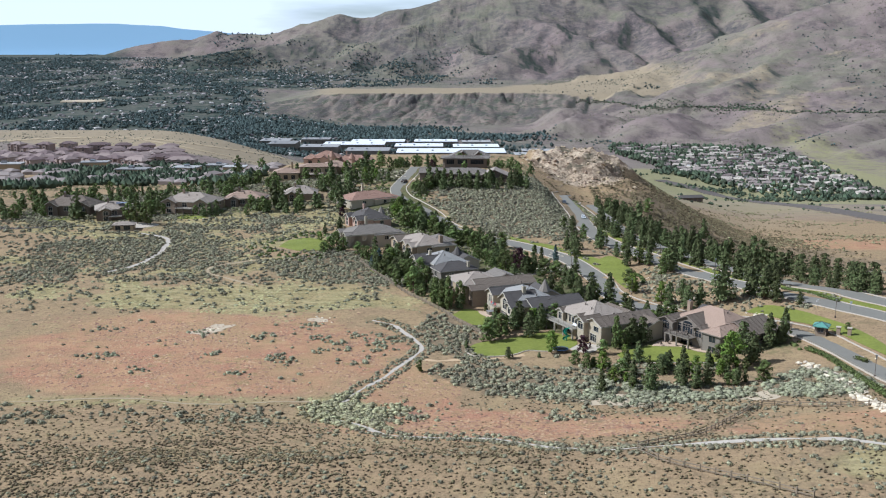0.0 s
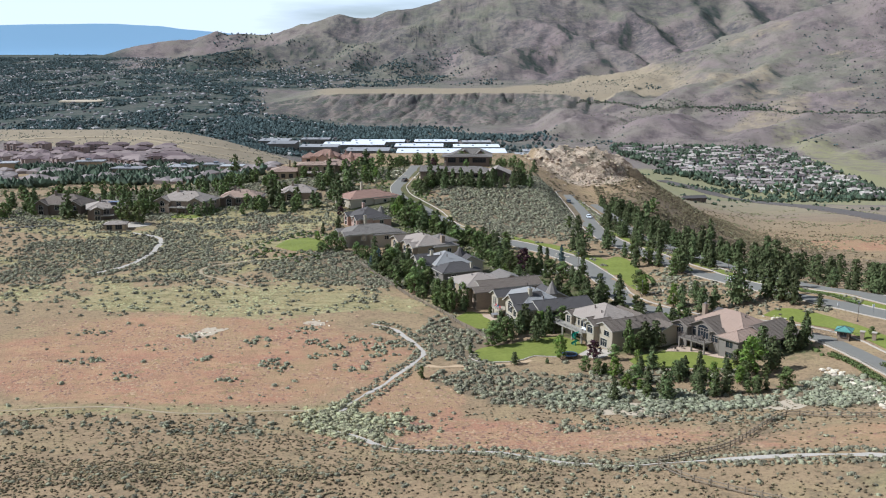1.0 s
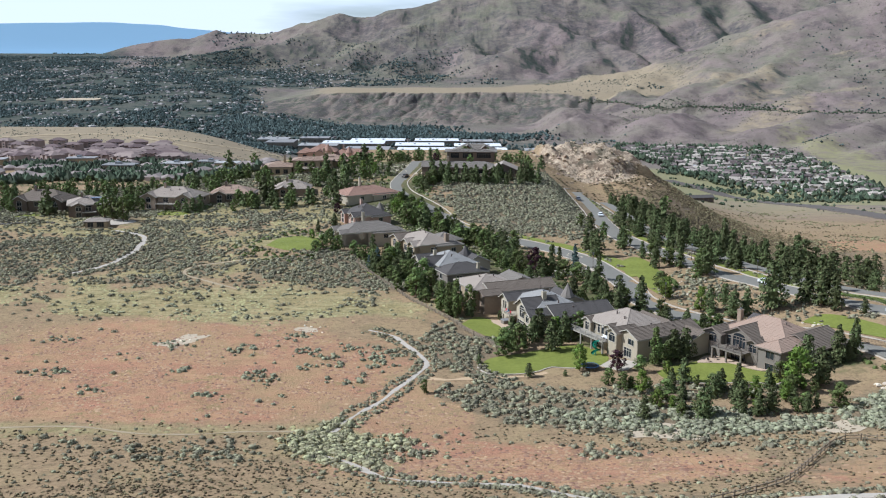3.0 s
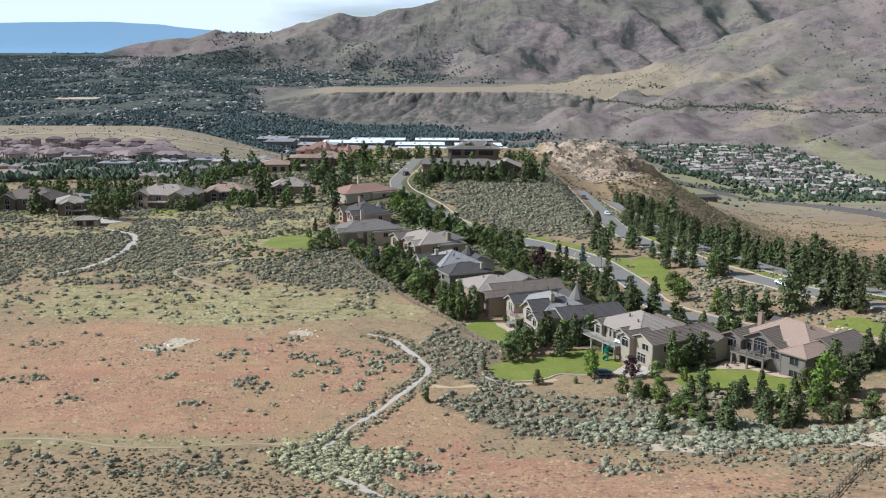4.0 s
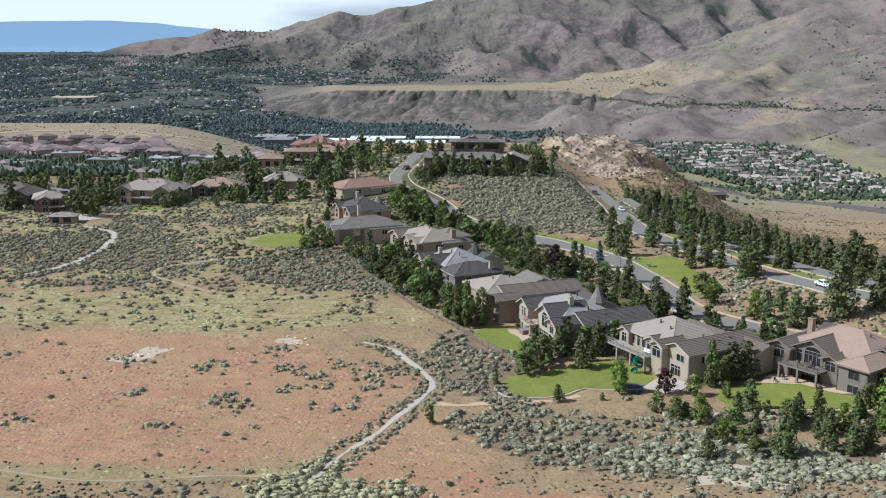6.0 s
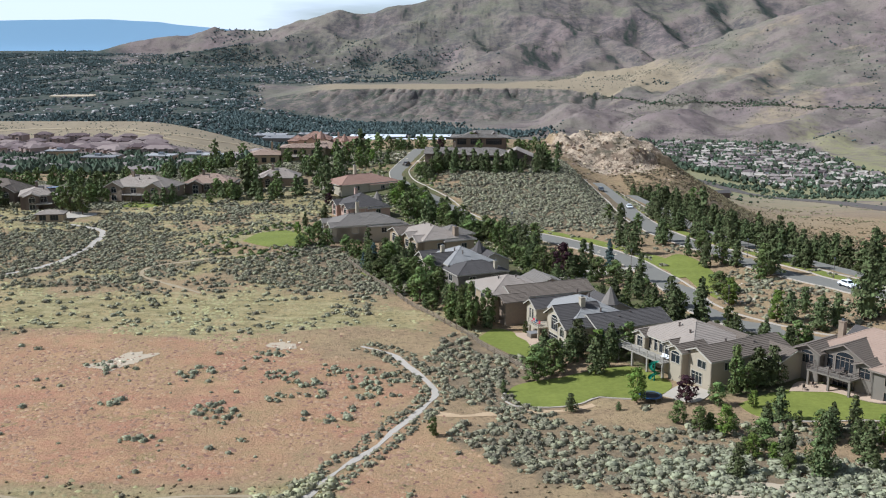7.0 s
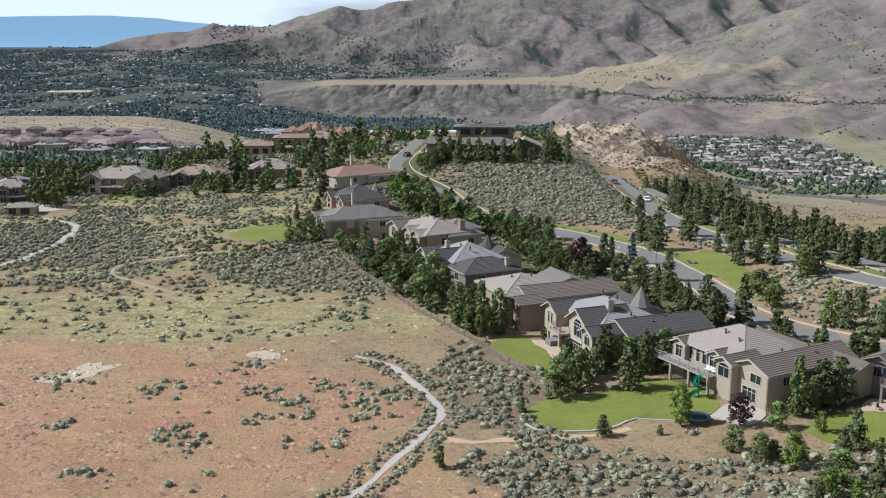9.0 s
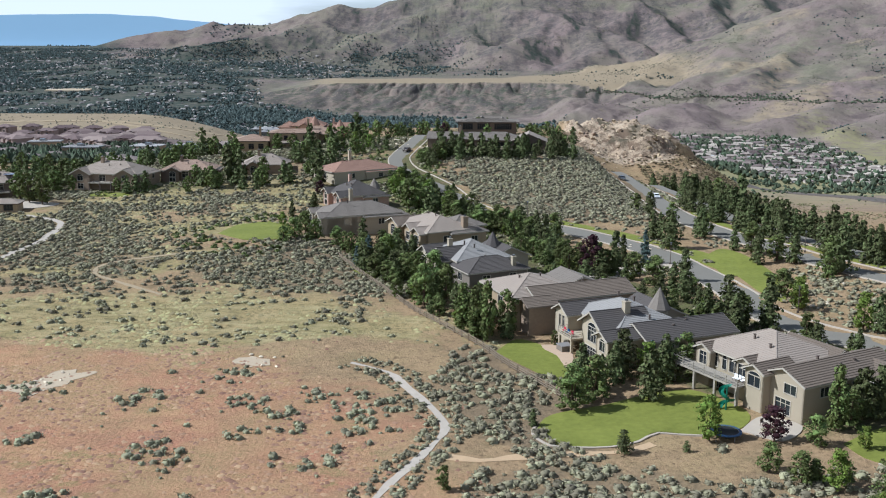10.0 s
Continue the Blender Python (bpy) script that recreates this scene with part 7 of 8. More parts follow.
MAIN = smooth_line(ROAD_MAIN, 2.0)
HOUSE_PLANS = []
for home in [ob for ob in scene.objects if ob.name.startswith("house") and ob.parent is None]:
    turn_in = home.matrix_world.inverted()
    for wing_ in [ob for ob in home.children if ob.name.startswith("wall")]:
        corners = [v.co for v in wing_.data.vertices]
        HOUSE_PLANS.append((turn_in, min(c.x for c in corners), max(c.x for c in corners), min(c.y for c in corners), max(c.y for c in corners)))


def indoors(x, y, gap=0.5):
    for m, x0, x1, y0, y1 in HOUSE_PLANS:
        p = m @ Vector((x, y, 0))
        if x0 - gap < p.x < x1 + gap and y0 - gap < p.y < y1 + gap:
            return True
    return False


ROAD_LINES = np.concatenate([MAIN, MAIN + 14 * sides(MAIN), smooth_line(ROAD_IN, 2.0)])


def plant(kinds, spots, seed):
    rng = random.Random(seed)
    for x, y, tall in spots:
        tree = rng.choice(kinds)
        if ((ROAD_LINES - (x, y)) ** 2).sum(1).min() < 25 or indoors(x, y):
            continue
        k = max(tall, 1.6) / 10
        side = k * rng.uniform(0.88, 1.15) * (1.12 if tall < 7 else 1.0)
        lean = rng.uniform(-2.5, 2.5)
        m = Matrix.Translation((x, y, ground(x, y) - 0.05)) @ Euler((radians(lean), radians(-lean * 0.6), rng.uniform(0, math.tau))).to_matrix().to_4x4() @ Matrix.Diagonal((side, side, k, 1))
        copy_thing(tree, m)


def discard(trees):
    for tree in trees:
        for ob in (*tree.children_recursive, tree):
            bpy.data.objects.remove(ob)


pines = [conifer("pine_tree", 1, 2.7, M_PINE, "dark green pine with a dense pointed crown", 0.62), conifer("pine_tree", 2, 3.3, M_PINE, "dark green pine with a broad full crown", 0.6), conifer("pine_tree", 3, 2.3, M_PINE, "slender dark green pine tree", 0.62), conifer("pine_tree", 4, 3.7, M_PINE, "old dark green pine with a rounded crown", 0.5)]
spruces = [conifer("spruce_tree", 6, 2.5, M_SPRUCE, "bluish green spruce with a pointed crown", 0.9)]
leafies = [broadleaf("leafy_tree", 11, 3.6, M_LEAF, "green broad-leaved garden tree", 10, 0.7), broadleaf("leafy_tree", 12, 4.3, M_LEAF, "wide green broad-leaved garden tree", 12, 0.5), broadleaf("leafy_tree", 13, 3.2, M_LEAF, "green broad-leaved tree with several lobes", 9, 0.6)]
brights = [broadleaf("leafy_tree", 21, 3.2, M_BRIGHT, "fresh light green young garden tree", 9, 1.0)]
plums = [broadleaf("plum_tree", 31, 3.4, M_PLUM, "dark purple-leaved plum tree", 8, 1.2)]
far_pines = [conifer("pine_tree", 7, 2.9, M_PINE, "dark green pine standing on the crest", 0.6, 290), conifer("pine_tree", 8, 3.4, M_PINE, "full dark green pine standing on the crest", 0.5, 290)]
far_leafies = [broadleaf("leafy_tree", 15, 3.8, M_LEAF, "green broad-leaved tree on the crest", 8, 0.6, 290), broadleaf("leafy_tree", 16, 3.3, M_LEAF, "upright green broad-leaved tree on the crest", 9, 0.6, 290)]
poplars = [broadleaf("aspen_tree", 41, 1.7, M_LEAF, "tall narrow green aspen tree", 11, 0.5, 1300, 1.2)]
for group, spots, seed in ((pines, PINE_A, 1), (pines, PINE_B, 2), (pines, PINE_C, 3), (pines, PINE_D, 4), (pines, PINE_E, 5), (spruces, SPRUCE_A, 6), (leafies, LEAF_A, 7), (leafies, LEAF_B, 8), (leafies, LEAF_C, 9), (brights, BRIGHT_A, 10), (plums, PLUM_A, 11), (poplars, POPLAR_A, 12)):
    plant(group, [s for s in spots if s[1] < 395], seed)
    if group in (pines, leafies):
        plant(far_pines if group is pines else far_leafies, [s for s in spots if s[1] >= 395], seed + 40)
    else:
        plant(group, [s for s in spots if s[1] >= 395], seed + 40)
# the belt of garden planting between fence and houses
belt_rng = random.Random(78)
belt = []
for _ in range(60):
    y = belt_rng.uniform(284, 352)
    belt.append((np.interp(y, (279.6, 302.3, 318.1, 331.5, 347.2), (0.4, -11.7, -18.0, -23.8, -30.4)) + belt_rng.uniform(2.0, 11.0), y, belt_rng.uniform(2.4, 6.4)))
plant(leafies * 2 + pines + brights, belt, 56)
# leafy trees between the upper houses and the estate road, and dark pines on the hilltop
upper = smooth_line(ROAD_IN, 2.0)
upper = upper - sides(upper) * np.array([belt_rng.uniform(6.0, 13.0) for _ in upper])[:, None]
plant(leafies + pines + brights, [(x, y, belt_rng.uniform(4.0, 7.5)) for x, y in upper if 372 < y < 450], 57)
plant(pines, [(belt_rng.uniform(-10, 42), belt_rng.uniform(473, 486), belt_rng.uniform(5.5, 9.0)) for _ in range(24)], 58)
# young trees on the bank below the gardens
bank_rng = random.Random(77)
plant(pines + leafies + brights, [(bank_rng.uniform(36, 74), bank_rng.uniform(210, 229), bank_rng.uniform(2.6, 5.2)) for _ in range(34)], 55)
# pines along the main road
row = random.Random(15)
avenue = []
for count, near, far_, y0, y1 in ((75, 19.5, 27, 262, 480), (26, 5.6, 8.6, 268, 430), (12, 19, 30, 480, 600)):
    for _ in range(count):
        y = row.uniform(y0, y1)
        k = int(np.abs(MAIN[:, 1] - y).argmin())
        s = MAIN[k] + row.uniform(near, far_) * sides(MAIN)[k]
        avenue.append((s[0], s[1], row.uniform(5.0, 10.0)))
plant(pines, avenue, 51)
plant(pines + leafies, [(50.2, 370.5, 7.5), (55.2, 407.8, 7.0), (61.1, 371.2, 8.5), (63.5, 376.0, 6.0), (67.5, 350.8, 8.0), (65.0, 356.0, 6.0), (73.6, 339.1, 9.0), (71.0, 343.0, 6.5), (77.2, 327.0, 8.5), (75.0, 322.0, 6.5), (57.5, 390.0, 6.5)], 59)
plant(leafies + brights + pines, [(-49, 397, 5), (-42.7, 383.5, 4.5), (-43.7, 404, 6.5), (-35.6, 381.6, 5), (-37.7, 362.6, 5.5), (-29.6, 352.8, 5), (-23.4, 336.3, 6.5), (-20, 330.5, 5.5), (-14.6, 336.3, 7), (-11.2, 325.1, 7), (-17.5, 355.8, 6)], 52)
plant(pines, [(17.5, 260.5, 5.5), (20.0, 263.0, 6.5), (24.5, 270.5, 7), (29.5, 274.5, 7.5), (55.5, 296.5, 8.5), (45, 286, 8)], 53)
plant(pines + leafies, [(47.5, 248.3, 7.0), (50.2, 246.9, 6.0), (53.0, 248.8, 7.0), (55.5, 248.0, 6.0), (50.6, 252.2, 7.0), (55.4, 253.4, 7.0)], 54)
# thickets between the far houses
rng = random.Random(77)
thicket = []
for cx, cy, rx, ry, count in ((-150, 470, 60, 22, 44), (-60, 500, 40, 16, 26), (-30, 560, 60, 30, 40), (30, 540, 30, 22, 16), (-210, 455, 40, 20, 20), (-120, 520, 60, 34, 40), (-190, 510, 60, 30, 34), (-60, 470, 30, 14, 14), (-150, 445, 90, 8, 26), (-85, 452, 40, 7, 14)):
    for _ in range(count):
        x, y = cx + rng.gauss(0, 0.5) * rx, cy + rng.gauss(0, 0.5) * ry
        thicket.append((x, y, rng.uniform(4.0, 8.0)))


def clear_of_houses(spots, gap):
    homes = [ob for ob in scene.objects if ob.name.startswith("house") and ob.parent is None]
    out = []
    for x, y, t in spots:
        ok = True
        for ob in homes:
            p = ob.matrix_world.inverted() @ Vector((x, y, 0))
            if -gap < p.x < 20 + gap and -gap < p.y < 16 + gap:
                ok = False
        if ok:
            out.append((x, y, t))
    return out


# planting between the houses and the estate road, and behind the row
yard = []
for k in range(360):
    t = rng.uniform(0, 1)
    y = 236 + 250 * t
    x = np.interp(y, [236, 262, 285, 305, 335, 365, 400, 460, 520], [64, 46, 31, 23, 9, 0, -15, -30, -30]) + rng.choice([-1, 1, 1]) * rng.uniform(9, 24)
    if 290 < y < 350 and k % 2 and x > 30:
        continue
    yard.append((x, y, rng.uniform(2.4, 6.8)))
lines_ = np.concatenate([smooth_line(ROAD_IN, 2.0), smooth_line(ROAD_MAIN, 2.0)])
lawns_ = np.array([(20, 248, 13), (30, 251, 8), (57, 236, 10), (65, 232, 8), (9, 273, 9), (63, 337, 9), (62, 322, 9), (62, 352, 8), (50, 243, 8)])
fence_ = smooth_line([(-30.4, 347.2), (-18, 318), (-4.3, 288.6), (4.4, 269), (12.3, 254.4)], 2.0)
yard = [s for s in yard if ((lines_ - s[:2]) ** 2).sum(1).min() > 42 and all((s[0] - a) ** 2 + (s[1] - b) ** 2 > c * c for a, b, c in lawns_) and s[0] > np.interp(s[1], fence_[::-1, 1], fence_[::-1, 0]) + 1.5]
plant(pines * 3 + leafies * 6 + brights * 2, clear_of_houses(yard, 1.2), 22)


def grove(name, kinds, spots, seed, label, mats):
    """Many far trees joined: one mesh of crowns and one of trunks."""
    rng = random.Random(seed)
    heaps = {"crown": [], "trunk": []}
    for x, y, tall in spots:
        tree = rng.choice(kinds)
        k = tall / 10
        side = k * rng.uniform(0.9, 1.25)
        c, s = math.cos(turn_ := rng.uniform(0, math.tau)), math.sin(turn_)
        for ob in tree.children:
            kind = ob.name.split(".")[0]
            v = np.empty(len(ob.data.vertices) * 3)
            ob.data.vertices.foreach_get("co", v)
            v = v.reshape(-1, 3)
            q = np.stack([(c * v[:, 0] - s * v[:, 1]) * side + x, (s * v[:, 0] + c * v[:, 1]) * side + y, v[:, 2] * k + ground(x, y) - 0.05], 1)
            heaps[kind].append((q, np.array([tuple(f.vertices) for f in ob.data.polygons])))
    bulk(name, *joined(heaps["crown"]), mats[0], label, "trees")
    bulk(name + "_stems", *joined(heaps["trunk"]), mats[1], "brown stems of " + label, "tree trunks")


far_spots = [s for s in clear_of_houses(thicket, 1.5) if ((ROAD_LINES - s[:2]) ** 2).sum(1).min() > 25]
grove("crest_leafy_grove", far_leafies, far_spots[::2], 21, "leafy green trees crowding the far gardens", (M_LEAF, M_BARK))
grove("crest_pine_grove", far_pines, far_spots[1::2], 23, "dark pines among the far gardens", (M_PINE, M_BARK))
discard(far_pines + far_leafies + pines + spruces + leafies + brights + plums + poplars)

# ---- sagebrush and tufts ----
KEEP_OFF = np.concatenate([smooth_line(line, 1.0) for line in (TRAIL, TRAIL_LEFT, TRAIL_HILL, TRAIL_MID)])
ROADS = ROAD_LINES
LAWN_SPOTS = np.array([(20, 248, 13), (29, 251, 8), (57, 236, 9), (65, 232, 6), (9, 273, 8), (-54, 372, 14), (62, 337, 9), (62, 322, 9), (62, 352, 8)])
HOMES = [ob.matrix_world.inverted() for ob in scene.objects if ob.name.startswith("house") and ob.parent is None]


def free_ground(p, gap):
    """Which of the points lie off paths, roads, lawns and houses."""
    ok = np.ones(len(p), bool)
    for lines, far in ((KEEP_OFF, gap + 0.7), (ROADS, gap + 5.2)):
        for i in range(0, len(p), 2000):
            q = p[i : i + 2000]
            ok[i : i + 2000] &= (((q[:, None] - lines[None]) ** 2).sum(-1)).min(1) > far**2
    for x, y, r in LAWN_SPOTS:
        ok &= (p[:, 0] - x) ** 2 + (p[:, 1] - y) ** 2 > r**2
    for m in HOMES:
        m = np.array(m)
        local = p @ m[:2, :2].T + m[:2, 3]
        ok &= ~((local[:, 0] > -1.5) & (local[:, 0] < 21) & (local[:, 1] > -3) & (local[:, 1] < 19))
    return ok


def bush_shape(rng, sprays=18, around=5):
    """A low bush of one metre radius: a rough dome bristling with twig sprays."""
    verts, faces = [], []
    for z, r in ((-0.12, 0.78), (0.44, 0.64)):
        for k in range(around):
            a, q = math.tau * (k + z) / around, r * rng.uniform(0.65, 1.25)
            verts.append((q * math.cos(a), q * math.sin(a), z * rng.uniform(0.7, 1.3)))
    verts.append((0, 0, 0.70))
    for k in range(around):
        j = (k + 1) % around
        faces += [(k, j, around + j), (k, around + j, around + k), (around + k, around + j, 2 * around)]
    for _ in range(sprays):
        a, tilt = rng.uniform(0, math.tau), rng.uniform(0.05, 1.35)
        d = Vector((math.cos(a) * math.cos(tilt), math.sin(a) * math.cos(tilt), 0.9 * math.sin(tilt)))
        c = d * rng.uniform(0.56, 0.84)
        s1 = d.cross(Vector(rng.normal(0, 1, 3))).normalized() * rng.uniform(0.16, 0.32)
        tip = c + d * rng.uniform(0.16, 0.32) + Vector(rng.normal(0, 0.08, 3))
        k = len(verts)
        verts += [tuple(c - s1), tuple(c + s1), tuple(tip)]
        faces.append((k, k + 1, k + 2))
    return np.array(verts), np.array(faces)


def scatter(name, spots, radius, flat, mat, label, seed, shapes, facets=False):
    """Many bushes in one mesh."""
    rng = np.random.default_rng(seed)
    n = len(spots)
    turn, which = rng.uniform(0, math.tau, n), rng.integers(0, len(shapes), n)
    z = height(spots[:, 0], spots[:, 1])
    verts, faces, at = [], [], 0
    for k, (v, f) in enumerate(shapes):
        mine = np.where(which == k)[0]
        if not len(mine):
            continue
        c, s, r = np.cos(turn[mine])[:, None], np.sin(turn[mine])[:, None], radius[mine][:, None]
        out = np.stack([(v[:, 0] * c - v[:, 1] * s) * r + spots[mine, :1], (v[:, 0] * s + v[:, 1] * c) * r + spots[mine, 1:], v[:, 2] * r * flat + z[mine][:, None]], -1)
        verts.append(out.reshape(-1, 3))
        faces.append((f[None] + (at + np.arange(len(mine)) * len(v))[:, None, None]).reshape(-1, 3))
        at += len(mine) * len(v)
    return bulk(name, np.concatenate(verts), np.concatenate(faces), mat, label, "shrubs", flat=facets)


shape_rng = np.random.default_rng(5)
BUSHES = [bush_shape(shape_rng) for _ in range(10)]
SMALL = [bush_shape(shape_rng, 8, 4) for _ in range(8)]
TUFT = [bush_shape(shape_rng, 6, 3) for _ in range(8)]
TALL = [bush_shape(shape_rng, 26, 6) for _ in range(6)]


def throw(count, x0, x1, y0, y1, density, seed):
    rng = np.random.default_rng(seed)
    p = np.stack([rng.uniform(x0, x1, count), rng.uniform(y0, y1, count)], 1)
    return p[rng.uniform(0, 1, count) < density(p[:, 0], p[:, 1])]


def pale_patch(x, y):
    n = fbm(x, y, 16, 4, 45)
    return np.maximum(sstep(bump(x, y, 44, 210, 26, 9, -12) + 0.3 * n, 0.40, 0.6), 0.9 * sstep(bump(x, y, 84, 205, 14, 12) + 0.2 * n, 0.4, 0.6))


CLODS = []
for _ in range(6):
    ring = [(0.9 * shape_rng.uniform(0.6, 1.2) * math.cos(math.tau * k / 4), 0.9 * shape_rng.uniform(0.6, 1.2) * math.sin(math.tau * k / 4), -0.2) for k in range(4)]
    CLODS.append((np.array([*ring, (shape_rng.uniform(-0.3, 0.3), 0, 0.9)]), np.array([(0, 1, 4), (1, 2, 4), (2, 3, 4), (3, 0, 4)])))
# low grass in the dry fields
p = throw(42000, -125, 75, 165, 285, lambda x, y: 0.75 * red_grass(x, y) * sstep(fbm(x, y, 7, 3, 64), -0.5, 0.4), 47)
p = p[free_ground(p, 0.2)]
scatter("red_grass", p, np.random.default_rng(48).uniform(0.25, 0.75, len(p)), 0.38, M_CHEAT, "low reddish dry cheatgrass tufts in the field", 49, CLODS)
p = throw(52000, -150, 20, 185, 440, lambda x, y: 0.75 * green_growth(x, y) * (1 - 0.8 * sage_cover(x, y)) * sstep(fbm(x, y, 8, 3, 71), -0.4, 0.4), 50)
p = p[free_ground(p, 0.2)]
scatter("yellow_grass", p, np.random.default_rng(51).uniform(0.3, 0.95, len(p)), 0.45, M_GOLD, "yellow-green dry grass tufts in the meadow", 52, CLODS)
# thick sage
p = throw(84000, -200, 70, 190, 560, lambda x, y: 0.9 * sage_cover(x, y) * (1 - pale_patch(x, y)), 1)
p = p[free_ground(p, 0.5)]
r = np.random.default_rng(2).uniform(0.42, 1.4, len(p)) * (0.9 + 0.25 * sstep(p[:, 1], 300, 450))
near_sage = p[:, 1] < 345
scatter("sagebrush", p[near_sage], r[near_sage], 0.8, M_SAGE, "grey-green sagebrush covering the dry ground", 3, BUSHES)
scatter("sagebrush", p[~near_sage], r[~near_sage], 0.8, M_SAGE, "grey-green sagebrush covering the hillside", 43, SMALL)
# pale silvery sage below the gardens
p = throw(3600, 5, 105, 190, 232, pale_patch, 4)
p = p[free_ground(p, 0.5)]
scatter("silver_sage", p, np.random.default_rng(5).uniform(0.6, 1.6, len(p)), 0.75, M_PALE, "pale silvery sagebrush mounds below the gardens", 6, BUSHES)
# small dark tufts over the near slope and the dry field
p = throw(45000, -105, 95, 118, 212, lambda x, y: (0.35 + 0.5 * sstep(fbm(x, y, 14, 3, 61), -0.3, 0.5)) * (1 - 0.92 * red_grass(x, y)) * (0.5 + 0.5 * sstep(y, 207, 200)) * (0.42 + 1.7 * bump(x, y, -48, 128, 60, 36)), 7)
p = p[free_ground(p, 0.3)]
scatter("dry_tufts", p, np.random.default_rng(8).uniform(0.18, 0.56, len(p)), 0.75, M_DRY, "small brown and olive tufts on the near slope", 9, TUFT)
p = throw(4200, -120, 110, 118, 206, lambda x, y: (0.25 + 0.6 * sstep(fbm(x, y, 18, 3, 62), -0.2, 0.5)) * (1 - 0.9 * red_grass(x, y)), 17)
p = p[free_ground(p, 0.3)]
scatter("sage_tufts", p, np.random.default_rng(18).uniform(0.3, 0.75, len(p)), 0.75, M_SAGE, "scattered grey sagebrush on the near slope", 19, BUSHES)
# bushes in clusters in the dry field
field_rng = np.random.default_rng(10)
clumps = [(-37, 266, 5), (-33, 254, 4), (-24, 257, 4), (-17, 256, 4), (-15, 245, 4), (-20, 237, 4), (-28, 250, 4), (-40, 235, 4), (-41, 239, 3), (-49, 254, 4), (-18, 250, 3), (-14, 252, 3), (-32, 243, 2), (-25, 245, 2), (-50, 224, 3), (-66, 257, 5), (-88, 238, 4), (-75, 228, 3), (-95, 262, 4), (-60, 240, 3)]
p = np.concatenate([field_rng.normal(0, 0.45, (int(r * 4), 2)) * (r * 1.3, r) + (x, y) for x, y, r in clumps] + [throw(1500, -125, 20, 205, 300, lambda x, y: 0.05 + 0.25 * sstep(fbm(x, y, 17, 3, 63), 0.3, 0.6), 30)])
p = p[free_ground(p, 0.4)]
scatter("rabbitbrush", p, field_rng.uniform(0.3, 1.05, len(p)), 0.85, M_PALE, "grey-green rabbitbrush clumps in the dry red grass", 12, BUSHES)
# green and yellow growth
p = throw(30000, -140, 60, 185, 420, lambda x, y: 0.22 * green_growth(x, y) * (1 - sage_cover(x, y)) * sstep(fbm(x, y, 9, 3, 69), -0.1, 0.3), 13)
p = p[free_ground(p, 0.3)]
scatter("green_brush", p, np.random.default_rng(14).uniform(0.35, 1.2, len(p)), 0.5, M_STRAW, "yellow-green brush in damp hollows", 15, BUSHES)
# along the paths
line = smooth_line(TRAIL, 1.0)
side_rng = np.random.default_rng(16)
p = np.concatenate([line + sides(line) * side_rng.uniform(0.8, 3.2, (len(line), 1)) * side_rng.choice([-1, 1], (len(line), 1)) for _ in range(6)])
size = side_rng.uniform(0.25, 0.9, len(p))
fork = (p[:, 1] > 184) & (p[:, 1] < 212)
scatter("path_brush", p[~fork], size[~fork], 0.8, M_SAGE, "sagebrush lining the footpath", 20, BUSHES)
p = np.concatenate([p[fork], side_rng.normal(0, 1, (220, 2)) * (6, 4.5) + (-19, 198)])
scatter("fork_brush", p, side_rng.uniform(0.5, 1.5, len(p)), 0.75, M_STRAW, "pale yellow-green bushes where the footpaths meet", 40, BUSHES)
# slopes right of the road and on the ridge behind
p = throw(34000, 60, 330, 300, 980, lambda x, y: (0.15 + 0.7 * np.maximum(sage_cover(x, y), np.maximum(bump(x, y, 150, 640, 60, 130, -20), 0.8 * bump(x, y, 78, 320, 30, 110)))) * sstep(fbm(x, y, 22, 4, 65), -0.4, 0.3) * (x < 0.5 * y), 21)
p = p[free_ground(p, 0.6)]
wild = np.random.default_rng(22).uniform(0.5, 1.4, len(p))
close = p[:, 1] < 490
scatter("verge_brush", p[close], wild[close], 0.8, M_SAGE, "grey-green brush on the dry bank between the roads", 41, SMALL)
scatter("slope_brush", p[~close], wild[~close], 0.8, M_DRY, "dark brush on the dry slope by the road", 23, TUFT)
p = throw(26000, 95, 260, 470, 800, lambda x, y: 0.85 * sstep(fbm(x, y, 16, 4, 127), -0.35, 0.15) * sstep(bump(x, y, 165, 640, 75, 130, -18), 0.25, 0.55) * (1 - sstep(bump(x, y, 97, 683, 45, 50), 0.25, 0.5)), 170)
p = p[free_ground(p, 0.8)]
scatter("flank_brush", p, np.random.default_rng(171).uniform(0.5, 1.5, len(p)), 0.8, M_DRY, "olive-brown brush on the flank below the outcrop", 172, SMALL)
p = throw(14000, -290, 60, 420, 700, lambda x, y: 0.6 * sstep(fbm(x, y, 30, 3, 66), -0.3, 0.5), 24)
p = p[free_ground(p, 0.6)]
scatter("ridge_brush", p, np.random.default_rng(25).uniform(0.5, 1.2, len(p)), 0.8, M_BRUSH, "green brush on the ridge between the houses", 26, SMALL)
p = throw(13000, 42, 125, 262, 520, lambda x, y: 0.65 * sstep(fbm(x, y, 12, 3, 70), -0.45, 0.2) * (x < np.interp(y, (262, 340, 420, 520), (128, 92, 74, 72))), 44)
p = p[free_ground(p, 0.3)]
scatter("bank_brush", p, np.random.default_rng(45).uniform(0.4, 1.25, len(p)), 0.85, M_SAGE, "sagebrush dotting the tan bank between the roads", 46, SMALL)
